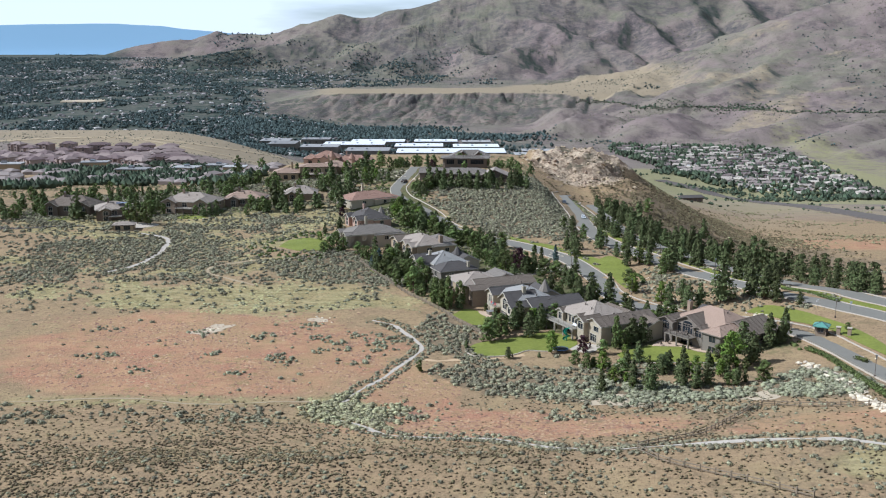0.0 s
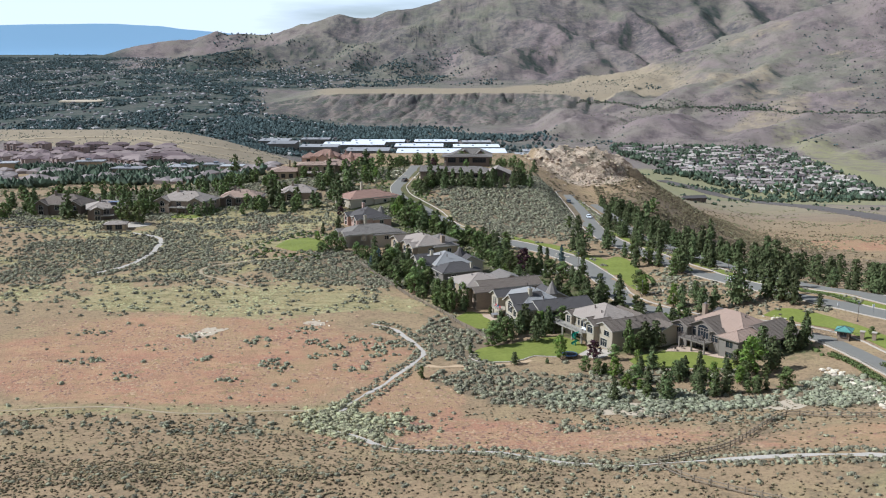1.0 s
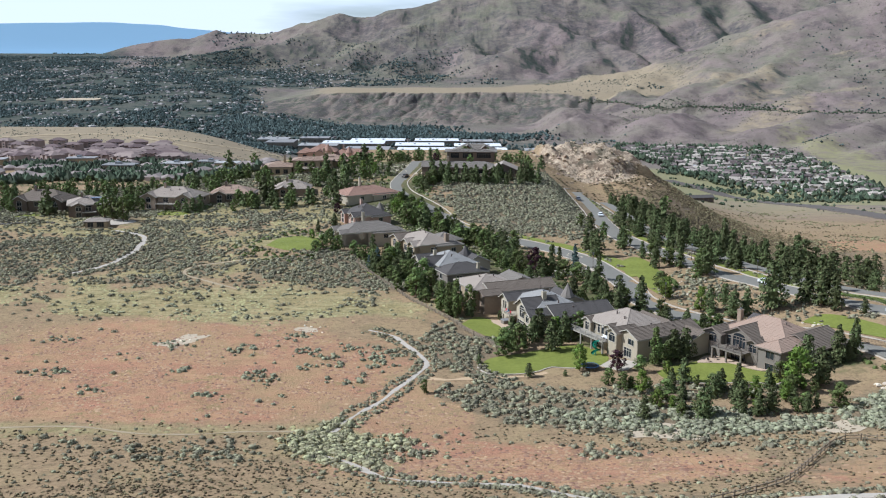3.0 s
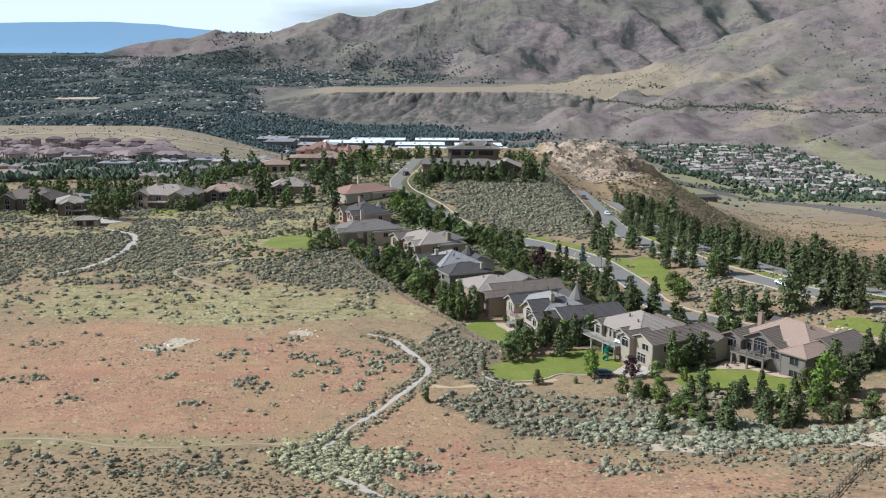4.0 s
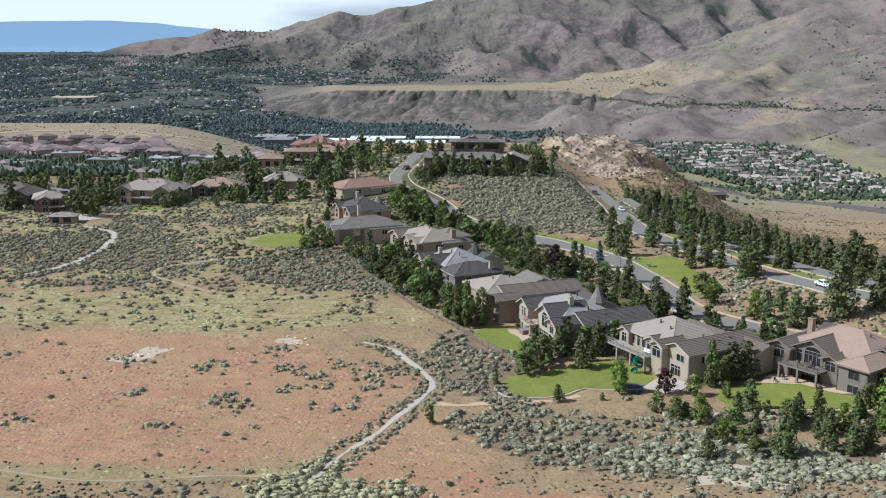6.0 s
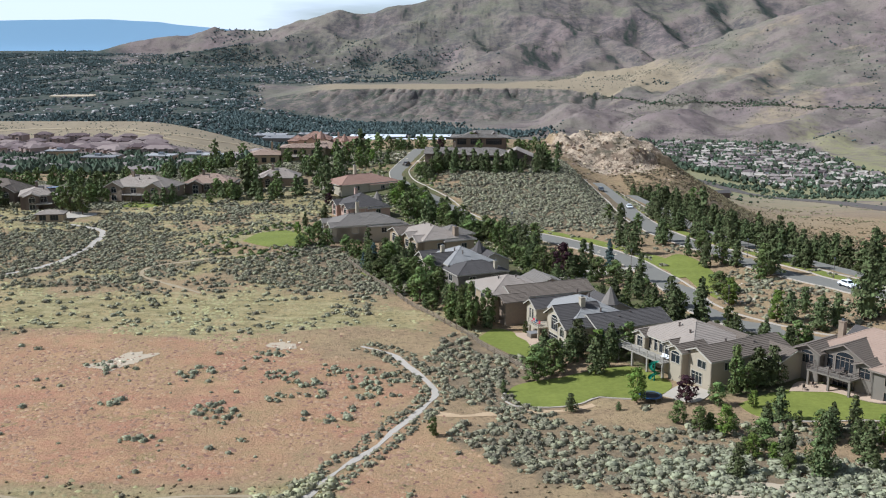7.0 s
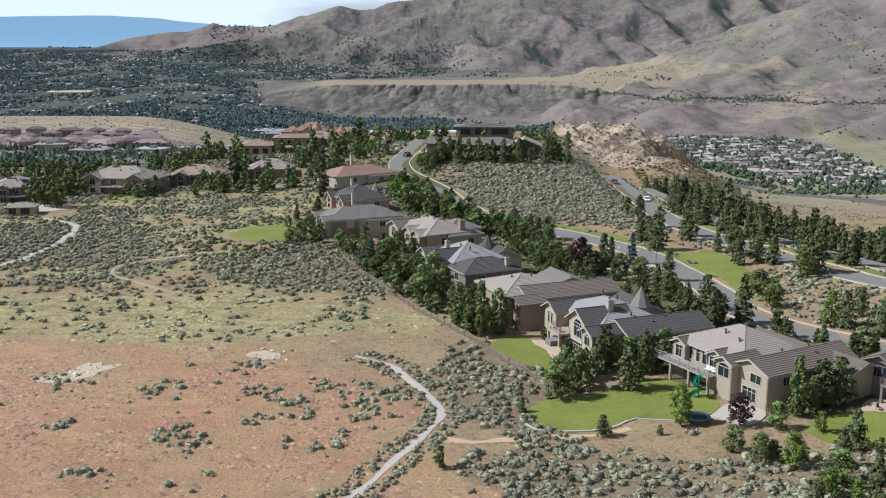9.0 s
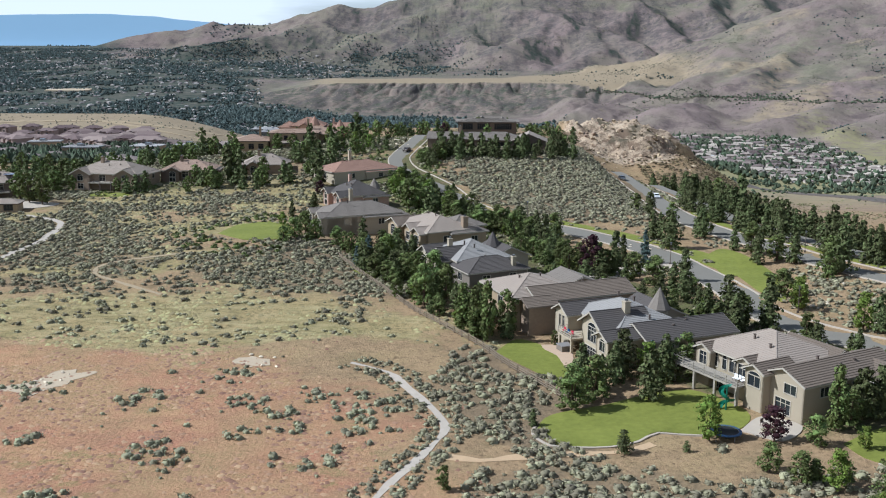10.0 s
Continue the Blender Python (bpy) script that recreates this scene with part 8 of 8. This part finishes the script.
# shrubs round the putting green
ring_rng = np.random.default_rng(61)
turn_ = ring_rng.uniform(0, math.tau, 190)
p = np.stack([-54 + np.cos(turn_) * ring_rng.uniform(12, 23, 190), 372 + np.sin(turn_) * ring_rng.uniform(17, 30, 190)], 1)
p = p[free_ground(p, 0.3)]
scatter("green_surround", p, ring_rng.uniform(0.4, 1.2, len(p)), 1.0, M_LEAF, "green shrubs planted round the putting green", 62, TALL)
# garden shrubs round the houses
p = throw(24000, -60, 95, 222, 500, lambda x, y: 0.7 * garden_soil(x, y) * sstep(fbm(x, y, 9, 3, 67), -0.35, 0.3), 27)
p = p[free_ground(p, 0.6)]
scatter("garden_shrubs", p, np.random.default_rng(28).uniform(0.4, 1.1, len(p)), 1.0, M_LEAF, "rounded green garden shrubs round the houses", 29, TALL)
p = throw(9000, -215, 60, 425, 580, lambda x, y: 0.6 * garden_soil(x, y) * sstep(fbm(x, y, 12, 3, 68), -0.3, 0.3), 31)
p = p[free_ground(p, 0.6)]
scatter("crest_shrubs", p, np.random.default_rng(32).uniform(0.5, 1.3, len(p)), 1.0, M_LEAF, "green shrubs in the gardens of the crest", 33, SMALL)

# ---- the valley and the distance ----
def blob_tree(rng):
    """A small far tree of one metre radius."""
    verts, turn = [(rng.uniform(-0.2, 0.2), rng.uniform(-0.2, 0.2), rng.uniform(1.4, 1.9)), (0, 0, -0.3)], rng.uniform(0, math.tau)
    for k in range(4):
        a, r = turn + math.tau * (k + rng.uniform(-0.25, 0.25)) / 4, rng.uniform(0.7, 1.15)
        verts.append((r * math.cos(a), r * math.sin(a), rng.uniform(0.45, 1.0)))
    faces = [(0, 2 + k, 2 + (k + 1) % 4) for k in range(4)] + [(1, 2 + (k + 1) % 4, 2 + k) for k in range(4)]
    return np.array(verts), np.array(faces)


FAR_TREES = [blob_tree(shape_rng) for _ in range(16)]


def at_bearing(count, u0, u1, d0, d1, density, seed):
    """Points in a fan of the land, evenly spread over its area."""
    rng = np.random.default_rng(seed)
    y = np.sqrt(rng.uniform(d0**2, d1**2, count))
    x = y * rng.uniform(u0, u1, count)
    keep = rng.uniform(0, 1, count) < density(x, y)
    return np.stack([x[keep], y[keep]], 1)


def off_scarp(x, y):
    u = x / y
    return 1 - sstep(scarp_rise(x / SCALE, y / SCALE, u, y / SCALE), -0.05, 0.1) * sstep(u, -0.21, -0.17) * (1 - sstep(y / SCALE, 2850, 2950))


def town(x, y):
    w = fbm(x, y, 240, 4, 51)
    k = sstep(fbm(x, y, 110, 4, 81), -0.30, 0.30) * off_scarp(x, y) * (1 - 0.8 * sstep(y / SCALE + 500 * w, 3300, 3900) * sstep(x / y, -0.36, -0.28))
    k = k * (1 - sstep(bump(x, y, -1000, 2730, 110, 40), 0.2, 0.5))
    return k * (1 - 0.9 * sstep(bump(x, y, -400, 1350, 330, 110, -8), 0.3, 0.6)) * (1 - 0.8 * sstep(bump(x, y, -700, 2050, 260, 60, -6), 0.4, 0.7))


p = at_bearing(86000, -0.52, 0.06, 1550, 4400, lambda x, y: town(x, y) * (1 - 0.6 * sstep(x / y, -0.2, -0.1)) * (1 - sstep(x / y + 0.05 * fbm(x, y, 150, 3, 129), -0.06, 0.03)), 101)
scatter("valley_trees", p, np.random.default_rng(102).uniform(1.9, 5.0, len(p)), 0.9, M_HAZE_TREE, "dark green trees of the town in the valley", 103, FAR_TREES, True)
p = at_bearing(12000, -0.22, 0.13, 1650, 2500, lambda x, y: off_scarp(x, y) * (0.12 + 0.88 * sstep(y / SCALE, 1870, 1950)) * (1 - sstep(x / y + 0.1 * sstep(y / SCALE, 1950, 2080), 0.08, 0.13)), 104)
scatter("river_trees", p, np.random.default_rng(105).uniform(2.8, 6.0, len(p)), 0.9, M_HAZE_TREE, "dense trees along the river below the cliff", 106, FAR_TREES, True)
p = at_bearing(3200, -0.10, 0.06, 2900, 4000, lambda x, y: 0.6 * sstep(fbm(x, y, 170, 3, 82), 0.0, 0.3) * sstep(y / SCALE, 2950, 3050), 107)
scatter("bench_trees", p, np.random.default_rng(108).uniform(3.0, 6.0, len(p)), 0.9, M_HAZE_TREE, "scattered trees at the foot of the mountain", 109, FAR_TREES, True)
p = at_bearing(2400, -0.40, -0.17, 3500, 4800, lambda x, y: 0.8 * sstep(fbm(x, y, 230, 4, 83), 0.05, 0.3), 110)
scatter("slope_trees", p, np.random.default_rng(111).uniform(3.0, 5.5, len(p)), 0.9, M_HAZE_TREE, "sparse dark trees on the far slopes", 112, FAR_TREES, True)
p = at_bearing(3000, 0.10, 0.47, 2000, 3300, lambda x, y: 0.9 * sstep(ridged(x / SCALE, y / SCALE, 190, 5, 31), 0.60, 0.40) * sstep(fbm(x, y, 150, 3, 84), -0.1, 0.4), 113)
scatter("gully_brush", p, np.random.default_rng(114).uniform(1.6, 4.2, len(p)), 0.7, M_HAZE_TREE, "dark green brush in the gullies of the hills", 115, FAR_TREES, True)
p = at_bearing(15000, -0.50, -0.16, 610, 960, lambda x, y: sstep(fbm(x, y, 45, 3, 85), -0.05, 0.4), 116)
scatter("estate_trees", p, np.random.default_rng(117).uniform(1.2, 3.4, len(p)), 1.2, M_SUB_TREE, "green trees between the buildings below the ridge", 118, FAR_TREES, True)
def suburb(x, y):
    u = x / y
    inside = (u > 0.172) & (y < 2070 - 620 * np.maximum(0, u - 0.33) / 0.126) & (y > np.interp(u, (0.172, 0.24, 0.33, 0.456), (1880, 1560, 1410, 1350)))
    return inside * (0.35 + 0.6 * sstep(fbm(x, y, 90, 3, 86), -0.1, 0.4))


p = at_bearing(8500, 0.155, 0.49, 1330, 2130, suburb, 119)
scatter("suburb_trees", p, np.random.default_rng(120).uniform(2.6, 5.4, len(p)), 1.1, M_SUB_TREE, "green garden trees of the far suburb", 121, FAR_TREES, True)
p = at_bearing(6500, 0.19, 0.42, 1290, 1620, lambda x, y: (1 - (suburb(x, y) > 0)) * (x > 425) * 0.2 + (1 - (suburb(x, y) > 0)) * (y > 1420) * sstep(fbm(x, y, 60, 3, 90), -0.15, 0.35), 125)
scatter("flats_brush", p, np.random.default_rng(126).uniform(1.2, 3.6, len(p)), 0.9, M_SUB_TREE, "green brush on the flats before the suburb", 127, FAR_TREES, True)
p = at_bearing(900, 0.20, 0.47, 1040, 1330, lambda x, y: 0.5 * sstep(fbm(x, y, 70, 3, 87), 0.1, 0.4), 122)
scatter("railside_brush", p, np.random.default_rng(123).uniform(1.0, 3.0, len(p)), 0.8, M_SUB_TREE, "green brush beside the railway", 124, FAR_TREES, True)

M_SUBURB_WALL = material("suburb_wall", (0.40, 0.355, 0.30), 0.9, 0.1, 0.1, per_object=0.3)
M_SUBURB_ROOF = material("suburb_roof", (0.255, 0.210, 0.185), 0.9, 0.15, 0.1, per_object=0.7)
M_BLOCK_WALL = material("apartment_wall", (0.300, 0.225, 0.190), 0.9, 0.1, 0.1, per_object=0.2)
M_BLOCK_ROOF = material("apartment_roof", (0.190, 0.140, 0.128), 0.9, 0.15, 0.1, per_object=0.4)


def small_house(w, d, e, kind):
    """A far suburban house: walls, roof, garage wing and dark windows."""
    h = root("suburb_house", 0, -400, 0, 0, "small far house with a pale tiled roof", "house", "houses of the far suburb")
    bm = box(bmesh.new(), 0, 0, -2, w, d, e)
    part("wall", box(bm, w * 0.55, -4, -2, w, -0.01, e - 0.3), M_SUBURB_WALL, h)
    verts, faces, caps, _ = roof_over(0, 0, w, d, e, kind, 0.4, 0.6, 2.5, 0.02)
    v2, f2, caps2, _ = roof_over(w * 0.55, -4, w, d * 0.5, e - 0.3, "gy", 0.4, 0.5, 2.5, 0.02)
    caps.free()
    caps2.free()
    part("roof", joined([(verts, faces), (v2, f2)]), M_SUBURB_ROOF, h)
    for x in (w * 0.12, w * 0.34):
        part("window", box(bmesh.new(), x, -0.06, 1.0, x + 1.6, 0.02, 2.4), M_GLASS, h)
    part("garage_door", box(bmesh.new(), w * 0.62, -4.06, -0.1, w * 0.93, -3.98, 2.2), M_WHITE_PAINT, h)
    return h


def scatter_things(kinds, spots, seed, heading):
    rng = random.Random(seed)
    for x, y in spots:
        copy_thing(rng.choice(kinds), Matrix.Translation((x, y, ground(x, y) + 0.2)) @ Euler((0, 0, radians(heading(x, y) + rng.uniform(-12, 12)))).to_matrix().to_4x4())


kinds = [small_house(15, 11, 3.4, "gx"), small_house(17, 12, 5.6, "hip"), small_house(13, 11, 3.2, "hip"), small_house(16, 10, 5.4, "gx")]
spots, rng = [], random.Random(5)
for row in range(22):
    for col in range(26):
        y = 1390 + row * 29 + 14 * math.sin(col * 0.5 + row * 0.2)
        x = 330 + col * 21 + (row % 2) * 8 + 10 * math.sin(row * 0.7) + rng.uniform(-3, 3)
        u = x / y
        if 0.178 < u < 0.49 and y < 2030 - 620 * max(0, u - 0.33) / 0.126 and y > np.interp(u, (0.178, 0.24, 0.33, 0.456), (1900, 1600, 1450, 1385)) and rng.random() < 0.85:
            spots.append((x, y))
scatter_things(kinds, spots[:300], 6, lambda x, y: 90 * (int(y / 58) % 2) * 0 + 12 * math.sin(x / 90))
discard(kinds)


def apartment(w, d, e):
    b = root("apartment_block", 0, -400, 0, 0, "far two-storey apartment block with mauve-brown roofs", "building", "apartment blocks below the hill")
    bm = box(bmesh.new(), 0, 0, -3, w, d, e)
    for k in range(int(w / 9)):
        box(bm, 1.5 + 9 * k, -2.2, -3, 6.5 + 9 * k, -0.01, e - 0.6)
    part("wall", bm, M_BLOCK_WALL, b)
    pieces = [roof_over(0, 0, w, d, e, "hip", 0.42, 0.8, 3.0, 0.03)]
    pieces += [roof_over(1.5 + 9 * k, -2.2, 6.5 + 9 * k, d * 0.5, e - 0.6, "gy", 0.5, 0.5, 3.0, 0.03) for k in range(int(w / 9))]
    for k, piece in enumerate(pieces):
        piece[2].free()
        part("bay_roof" if k else "roof", piece[:2], M_BLOCK_ROOF, b)
    for k in range(int(w / 9)):
        for z in (1.0, 4.0):
            part("window", box(bmesh.new(), 2.8 + 9 * k, -2.26, z, 5.2 + 9 * k, -2.18, z + 1.5), M_GLASS, b)
    return b


kinds = [apartment(20, 12, 7.5), apartment(28, 12, 7.5), apartment(19, 13, 9)]
spots, rng = [], random.Random(8)
for row in range(11):
    for col in range(14):
        y = 925 + row * 31 + rng.uniform(-6, 6)
        x = -(0.27 * y + 20) - col * 33 - (row % 2) * 14 + rng.uniform(-5, 5)
        if -0.50 < x / y < -0.285 and rng.random() < 0.92:
            spots.append((x, y))
scatter_things(kinds, spots, 9, lambda x, y: -10 + 34 * math.sin(x / 70 + y / 90))
discard(kinds)


def flat_building(x, y, w, d, h, wall, label, name="warehouse", turn=0, canopy=False):
    b = root(name, x, y, ground(x, y), turn, label, "building", "flat-roofed buildings in the valley")
    part("wall", box(bmesh.new(), 0, 0, -4, w, d, h), wall, b)
    part("roof", box(bmesh.new(), -0.5, -0.5, h, w + 0.5, d + 0.5, h + 0.7), M_WHITE if w > 85 else M_GREY_SHEET, b, "pale flat roof")
    for k in range(max(1, int(w / 30))):
        part("roof_unit", box(bmesh.new(), 8 + 28 * k, d * 0.4, h + 0.7, 12 + 28 * k, d * 0.4 + 4, h + 2.4), M_METAL, b)
    for k in range(max(1, int(w / 14))):
        part("loading_door", box(bmesh.new(), 4 + 13 * k, -0.12, 0.2, 8 + 13 * k, -0.02, 4.4), M_DARK_TRIM, b)


for x, y, w, d, h in ((-85, 1765, 200, 75, 10), (-180, 1790, 80, 60, 9), (-265, 1800, 70, 50, 9), (-330, 1830, 52, 60, 8), (-235, 1900, 120, 60, 10), (-95, 1910, 95, 60, 9), (20, 1900, 90, 55, 9), (-190, 2010, 110, 50, 10), (-60, 2030, 90, 50, 9), (-370, 1960, 60, 50, 9), (130, 1745, 45, 40, 8), (150, 1820, 70, 40, 8), (40, 2030, 60, 40, 8), (-300, 2060, 60, 40, 8)):
    flat_building(x, y, w, d, h, M_GREY_WALL, "far pale-roofed warehouse in the valley")
for x, y, w, d in ((-262, 775, 24, 14), (-224, 800, 20, 14), (-398, 850, 26, 14), (-425, 790, 20, 12), (-182, 800, 18, 12), (-330, 880, 24, 13), (-212, 866, 16, 12)):
    flat_building(x, y, w, d, 6, M_BROWN_WALL, "low shop building with a pale flat roof", "shop_building", random.Random(x).uniform(-8, 8))
# scattered roofs of the town
rng = np.random.default_rng(130)
p = at_bearing(4600, -0.50, -0.09, 1650, 4000, lambda x, y: 0.25 + 0.55 * town(x, y) - 0.25 * (1 - off_scarp(x, y)), 131)
unit_v = np.array([(-1, -0.7, -0.3), (1, -0.7, -0.3), (1, 0.7, -0.3), (-1, 0.7, -0.3), (-1, -0.7, 0.55), (1, -0.7, 0.55), (1, 0.7, 0.55), (-1, 0.7, 0.55), (-0.5, 0, 0.9), (0.5, 0, 0.9)])
unit_f = np.array([(0, 1, 5), (0, 5, 4), (1, 2, 6), (1, 6, 5), (2, 3, 7), (2, 7, 6), (3, 0, 4), (3, 4, 7), (4, 5, 9), (4, 9, 8), (6, 7, 8), (6, 8, 9), (5, 6, 9), (7, 4, 8)])
M_TOWN = material("town_roofs", (0.275, 0.245, 0.23), 0.9, 0.2, 0.02, per_island=0.65)
scatter("town_houses", p, rng.uniform(3, 6.5, len(p)), 0.8, M_TOWN, "tiny far houses between the valley trees", 132, [(unit_v, unit_f)], True)
p = at_bearing(260, -0.50, -0.17, 680, 930, lambda x, y: 0.5 + 0 * x, 135)
scatter("estate_houses", p, rng.uniform(5, 8, len(p)), 0.75, M_SUBURB_ROOF, "small roofs of the estate below the ridge", 136, [(unit_v, unit_f)], True)
p = at_bearing(1500, -0.50, -0.27, 3550, 4420, lambda x, y: 0.85 * (np.abs(((y + 0.12 * x) / 95) % 1 - 0.5) < 0.17), 133)
scatter("hillside_houses", p, rng.uniform(3.5, 5.5, len(p)), 0.7, M_TOWN, "rows of far houses on the hillside", 134, [(unit_v, unit_f)], True)
# brush and the overgrown canal on the hills beyond
M_HILL = material("hill_brush", (0.075, 0.072, 0.050), 0.95, 0.3, 0.02, 0.0, 6, (0.120, 0.108, 0.075), per_island=0.4)
p = at_bearing(26000, 0.09, 0.49, 1950, 3400, lambda x, y: 0.04 + 0.8 * sstep(fbm(x, y, 120, 4, 88), 0.1, 0.5), 140)
scatter("hill_brush", p, np.random.default_rng(141).uniform(1.2, 3.4, len(p)), 0.8, M_HILL, "low dark brush dotting the dry hills", 142, CLODS)
p = at_bearing(20000, -0.25, 0.49, 3400, 4500, lambda x, y: 0.05 + 0.85 * sstep(fbm(x, y, 200, 4, 89), 0.05, 0.4), 143)
scatter("mountain_brush", p, np.random.default_rng(144).uniform(2.0, 5.0, len(p)), 0.8, M_HILL, "dark brush and junipers on the mountain", 145, CLODS)
p = at_bearing(3000, -0.46, -0.02, 1180, 1560, lambda x, y: 0.15 + 0.7 * sstep(fbm(x, y, 60, 4, 90), -0.1, 0.35), 148)
scatter("knoll_brush", p, np.random.default_rng(149).uniform(1.0, 2.6, len(p)), 0.8, M_HILL, "low brush on the dry knoll behind the apartments", 150, CLODS)
ribbon("dirt_track", [(-640, 1310), (-540, 1345), (-440, 1352), (-360, 1330), (-300, 1345), (-230, 1400)], 9, 0.4, M_FAINT, "pale dirt track over the dry knoll", "track", 0.8)
ribbon("dirt_track", [(-440, 1352), (-330, 1290), (-240, 1280), (-150, 1330)], 7, 0.4, M_FAINT, "pale dirt track descending the dry knoll", "track", 0.4)
CANAL = []
for u in np.linspace(0.135, 0.47, 14):
    reach = np.arange(2050, 2900, 5.0)
    below = np.where(height(u * reach, reach) < -79)[0]
    CANAL.append((u * reach[below[-1]], reach[below[-1]]))
ribbon("canal", CANAL, 8, 0.6, M_HILL, "dark overgrown canal along the foot of the hills", "canal", 0.3)
line = smooth_line(CANAL, 3.0)
along = np.random.default_rng(146)
p = np.concatenate([line + sides(line) * along.normal(0, 6, (len(line), 1)) for _ in range(1)] + [along.normal(0, 1, (90, 2)) * (45, 14) + spot for spot in (CANAL[3], CANAL[6], CANAL[7])])
scatter("canal_brush", p, along.uniform(1.2, 3.6, len(p)), 0.8, M_SUB_TREE, "green brush along the canal", 147, FAR_TREES)
p = throw(9000, 130, 460, 600, 1200, lambda x, y: 0.8 * sstep(fbm(x, y, 45, 4, 130), 0.05, 0.4) * (x < 0.5 * y), 173)
p = p[free_ground(p, 1.0)]
scatter("flat_brush", p, np.random.default_rng(174).uniform(0.6, 2.0, len(p)), 0.7, M_BRUSH, "green-grey brush on the dry flats by the railway", 175, SMALL)
# crags of the outcrop
crag_rng = np.random.default_rng(160)
crags = []
for _ in range(6):
    bm = bmesh.new()
    bmesh.ops.create_icosphere(bm, subdivisions=1, radius=1)
    points = np.array([v.co * crag_rng.uniform(0.45, 1.3) for v in bm.verts])
    points[:, 2] = points[:, 2] * 0.75 - 0.15
    crags.append((points, np.array([[v.index for v in f.verts] for f in bm.faces])))
    bm.free()
p = throw(5200, 40, 165, 600, 740, lambda x, y: sstep(np.maximum(bump(x, y, 94, 672, 44, 54), 0.75 * bump(x, y, 128, 690, 26, 40)) + 0.22 * fbm(x, y, 25, 3, 48), 0.26, 0.5) * (0.08 + 0.6 * sstep(fbm(x, y, 14, 3, 92), -0.05, 0.35)), 161)
p = p[free_ground(p, 1.5)]
M_CRAG = material("crag", (0.255, 0.185, 0.122), 0.95, 0.35, 0.12, 0.2, 1.5, (0.450, 0.345, 0.235), per_island=0.3)
scatter("outcrop_rocks", p, crag_rng.uniform(0.4, 1.0, len(p)) ** 3 * 1.9, 0.9, M_CRAG, "angular tan boulders covering the rock outcrop", 162, crags, True)
# dark shed by the railway
shed = root("shed", 279, 1082, ground(279, 1082), 12, "long dark brown shed near the railway", "shed")
part("wall", box(bmesh.new(), -12, -5, -3, 12, 5, 4.6), M_UMBER_WALL, shed)
bm = bmesh.new()
ends = [[bm.verts.new((x, y, z)) for y, z in ((-6, 4.4), (0, 6.8), (6, 4.4), (6, 4.0), (-6, 4.0))] for x in (-13, 13)]
for k in range(5):
    bm.faces.new((ends[0][k], ends[0][(k + 1) % 5], ends[1][(k + 1) % 5], ends[1][k]))
bm.faces.new(ends[0][::-1])
bm.faces.new(ends[1])
part("roof", bm, M_TILE_DARK, shed)
for x in (-8, -2.5, 3, 8.5):
    part("door", box(bmesh.new(), x - 1.8, -5.12, -1, x + 1.8, -5.0, 3.6), M_DARK_TRIM, shed)
# railway, playing field, pale scar roads
ribbon("railway", [(330, 1470), (390, 1405), (414, 1300), (426, 1150), (424, 1000), (418, 908), (412, 800), (408, 700)], 32, 1.0, material("ballast", (0.12, 0.10, 0.085), 0.95, 0.2, 0.2), "dark railway embankment across the valley", "railway", 0.1)
sheet("playing_field", [(-1065, 2730), (-1060, 2760), (-970, 2785), (-950, 2750), (-970, 2725)], 3.0, M_SAND, "pale bare playing field among trees", "field", 20)


# blue mountains on the horizon; haze is put into their colour and a glow
def ridge_line(name, y, base, tops, label):
    xs = np.linspace(-3200, 200, 120)
    z = np.interp(xs, *zip(*tops)) + 6 * fbm(xs, 0 * xs, 300, 4, 91)
    verts, faces = [], []
    for k in range(5):
        for x, top in zip(xs, z):
            s = k / 4
            verts.append((x, y - 20 * (1 - s), base + (top - base) * s))
    n = len(xs)
    for k in range(4):
        faces += [(k * n + i, k * n + i + 1, (k + 1) * n + i + 1, (k + 1) * n + i) for i in range(n - 1)]
    m = bpy.data.materials.new("blue_haze_glow")
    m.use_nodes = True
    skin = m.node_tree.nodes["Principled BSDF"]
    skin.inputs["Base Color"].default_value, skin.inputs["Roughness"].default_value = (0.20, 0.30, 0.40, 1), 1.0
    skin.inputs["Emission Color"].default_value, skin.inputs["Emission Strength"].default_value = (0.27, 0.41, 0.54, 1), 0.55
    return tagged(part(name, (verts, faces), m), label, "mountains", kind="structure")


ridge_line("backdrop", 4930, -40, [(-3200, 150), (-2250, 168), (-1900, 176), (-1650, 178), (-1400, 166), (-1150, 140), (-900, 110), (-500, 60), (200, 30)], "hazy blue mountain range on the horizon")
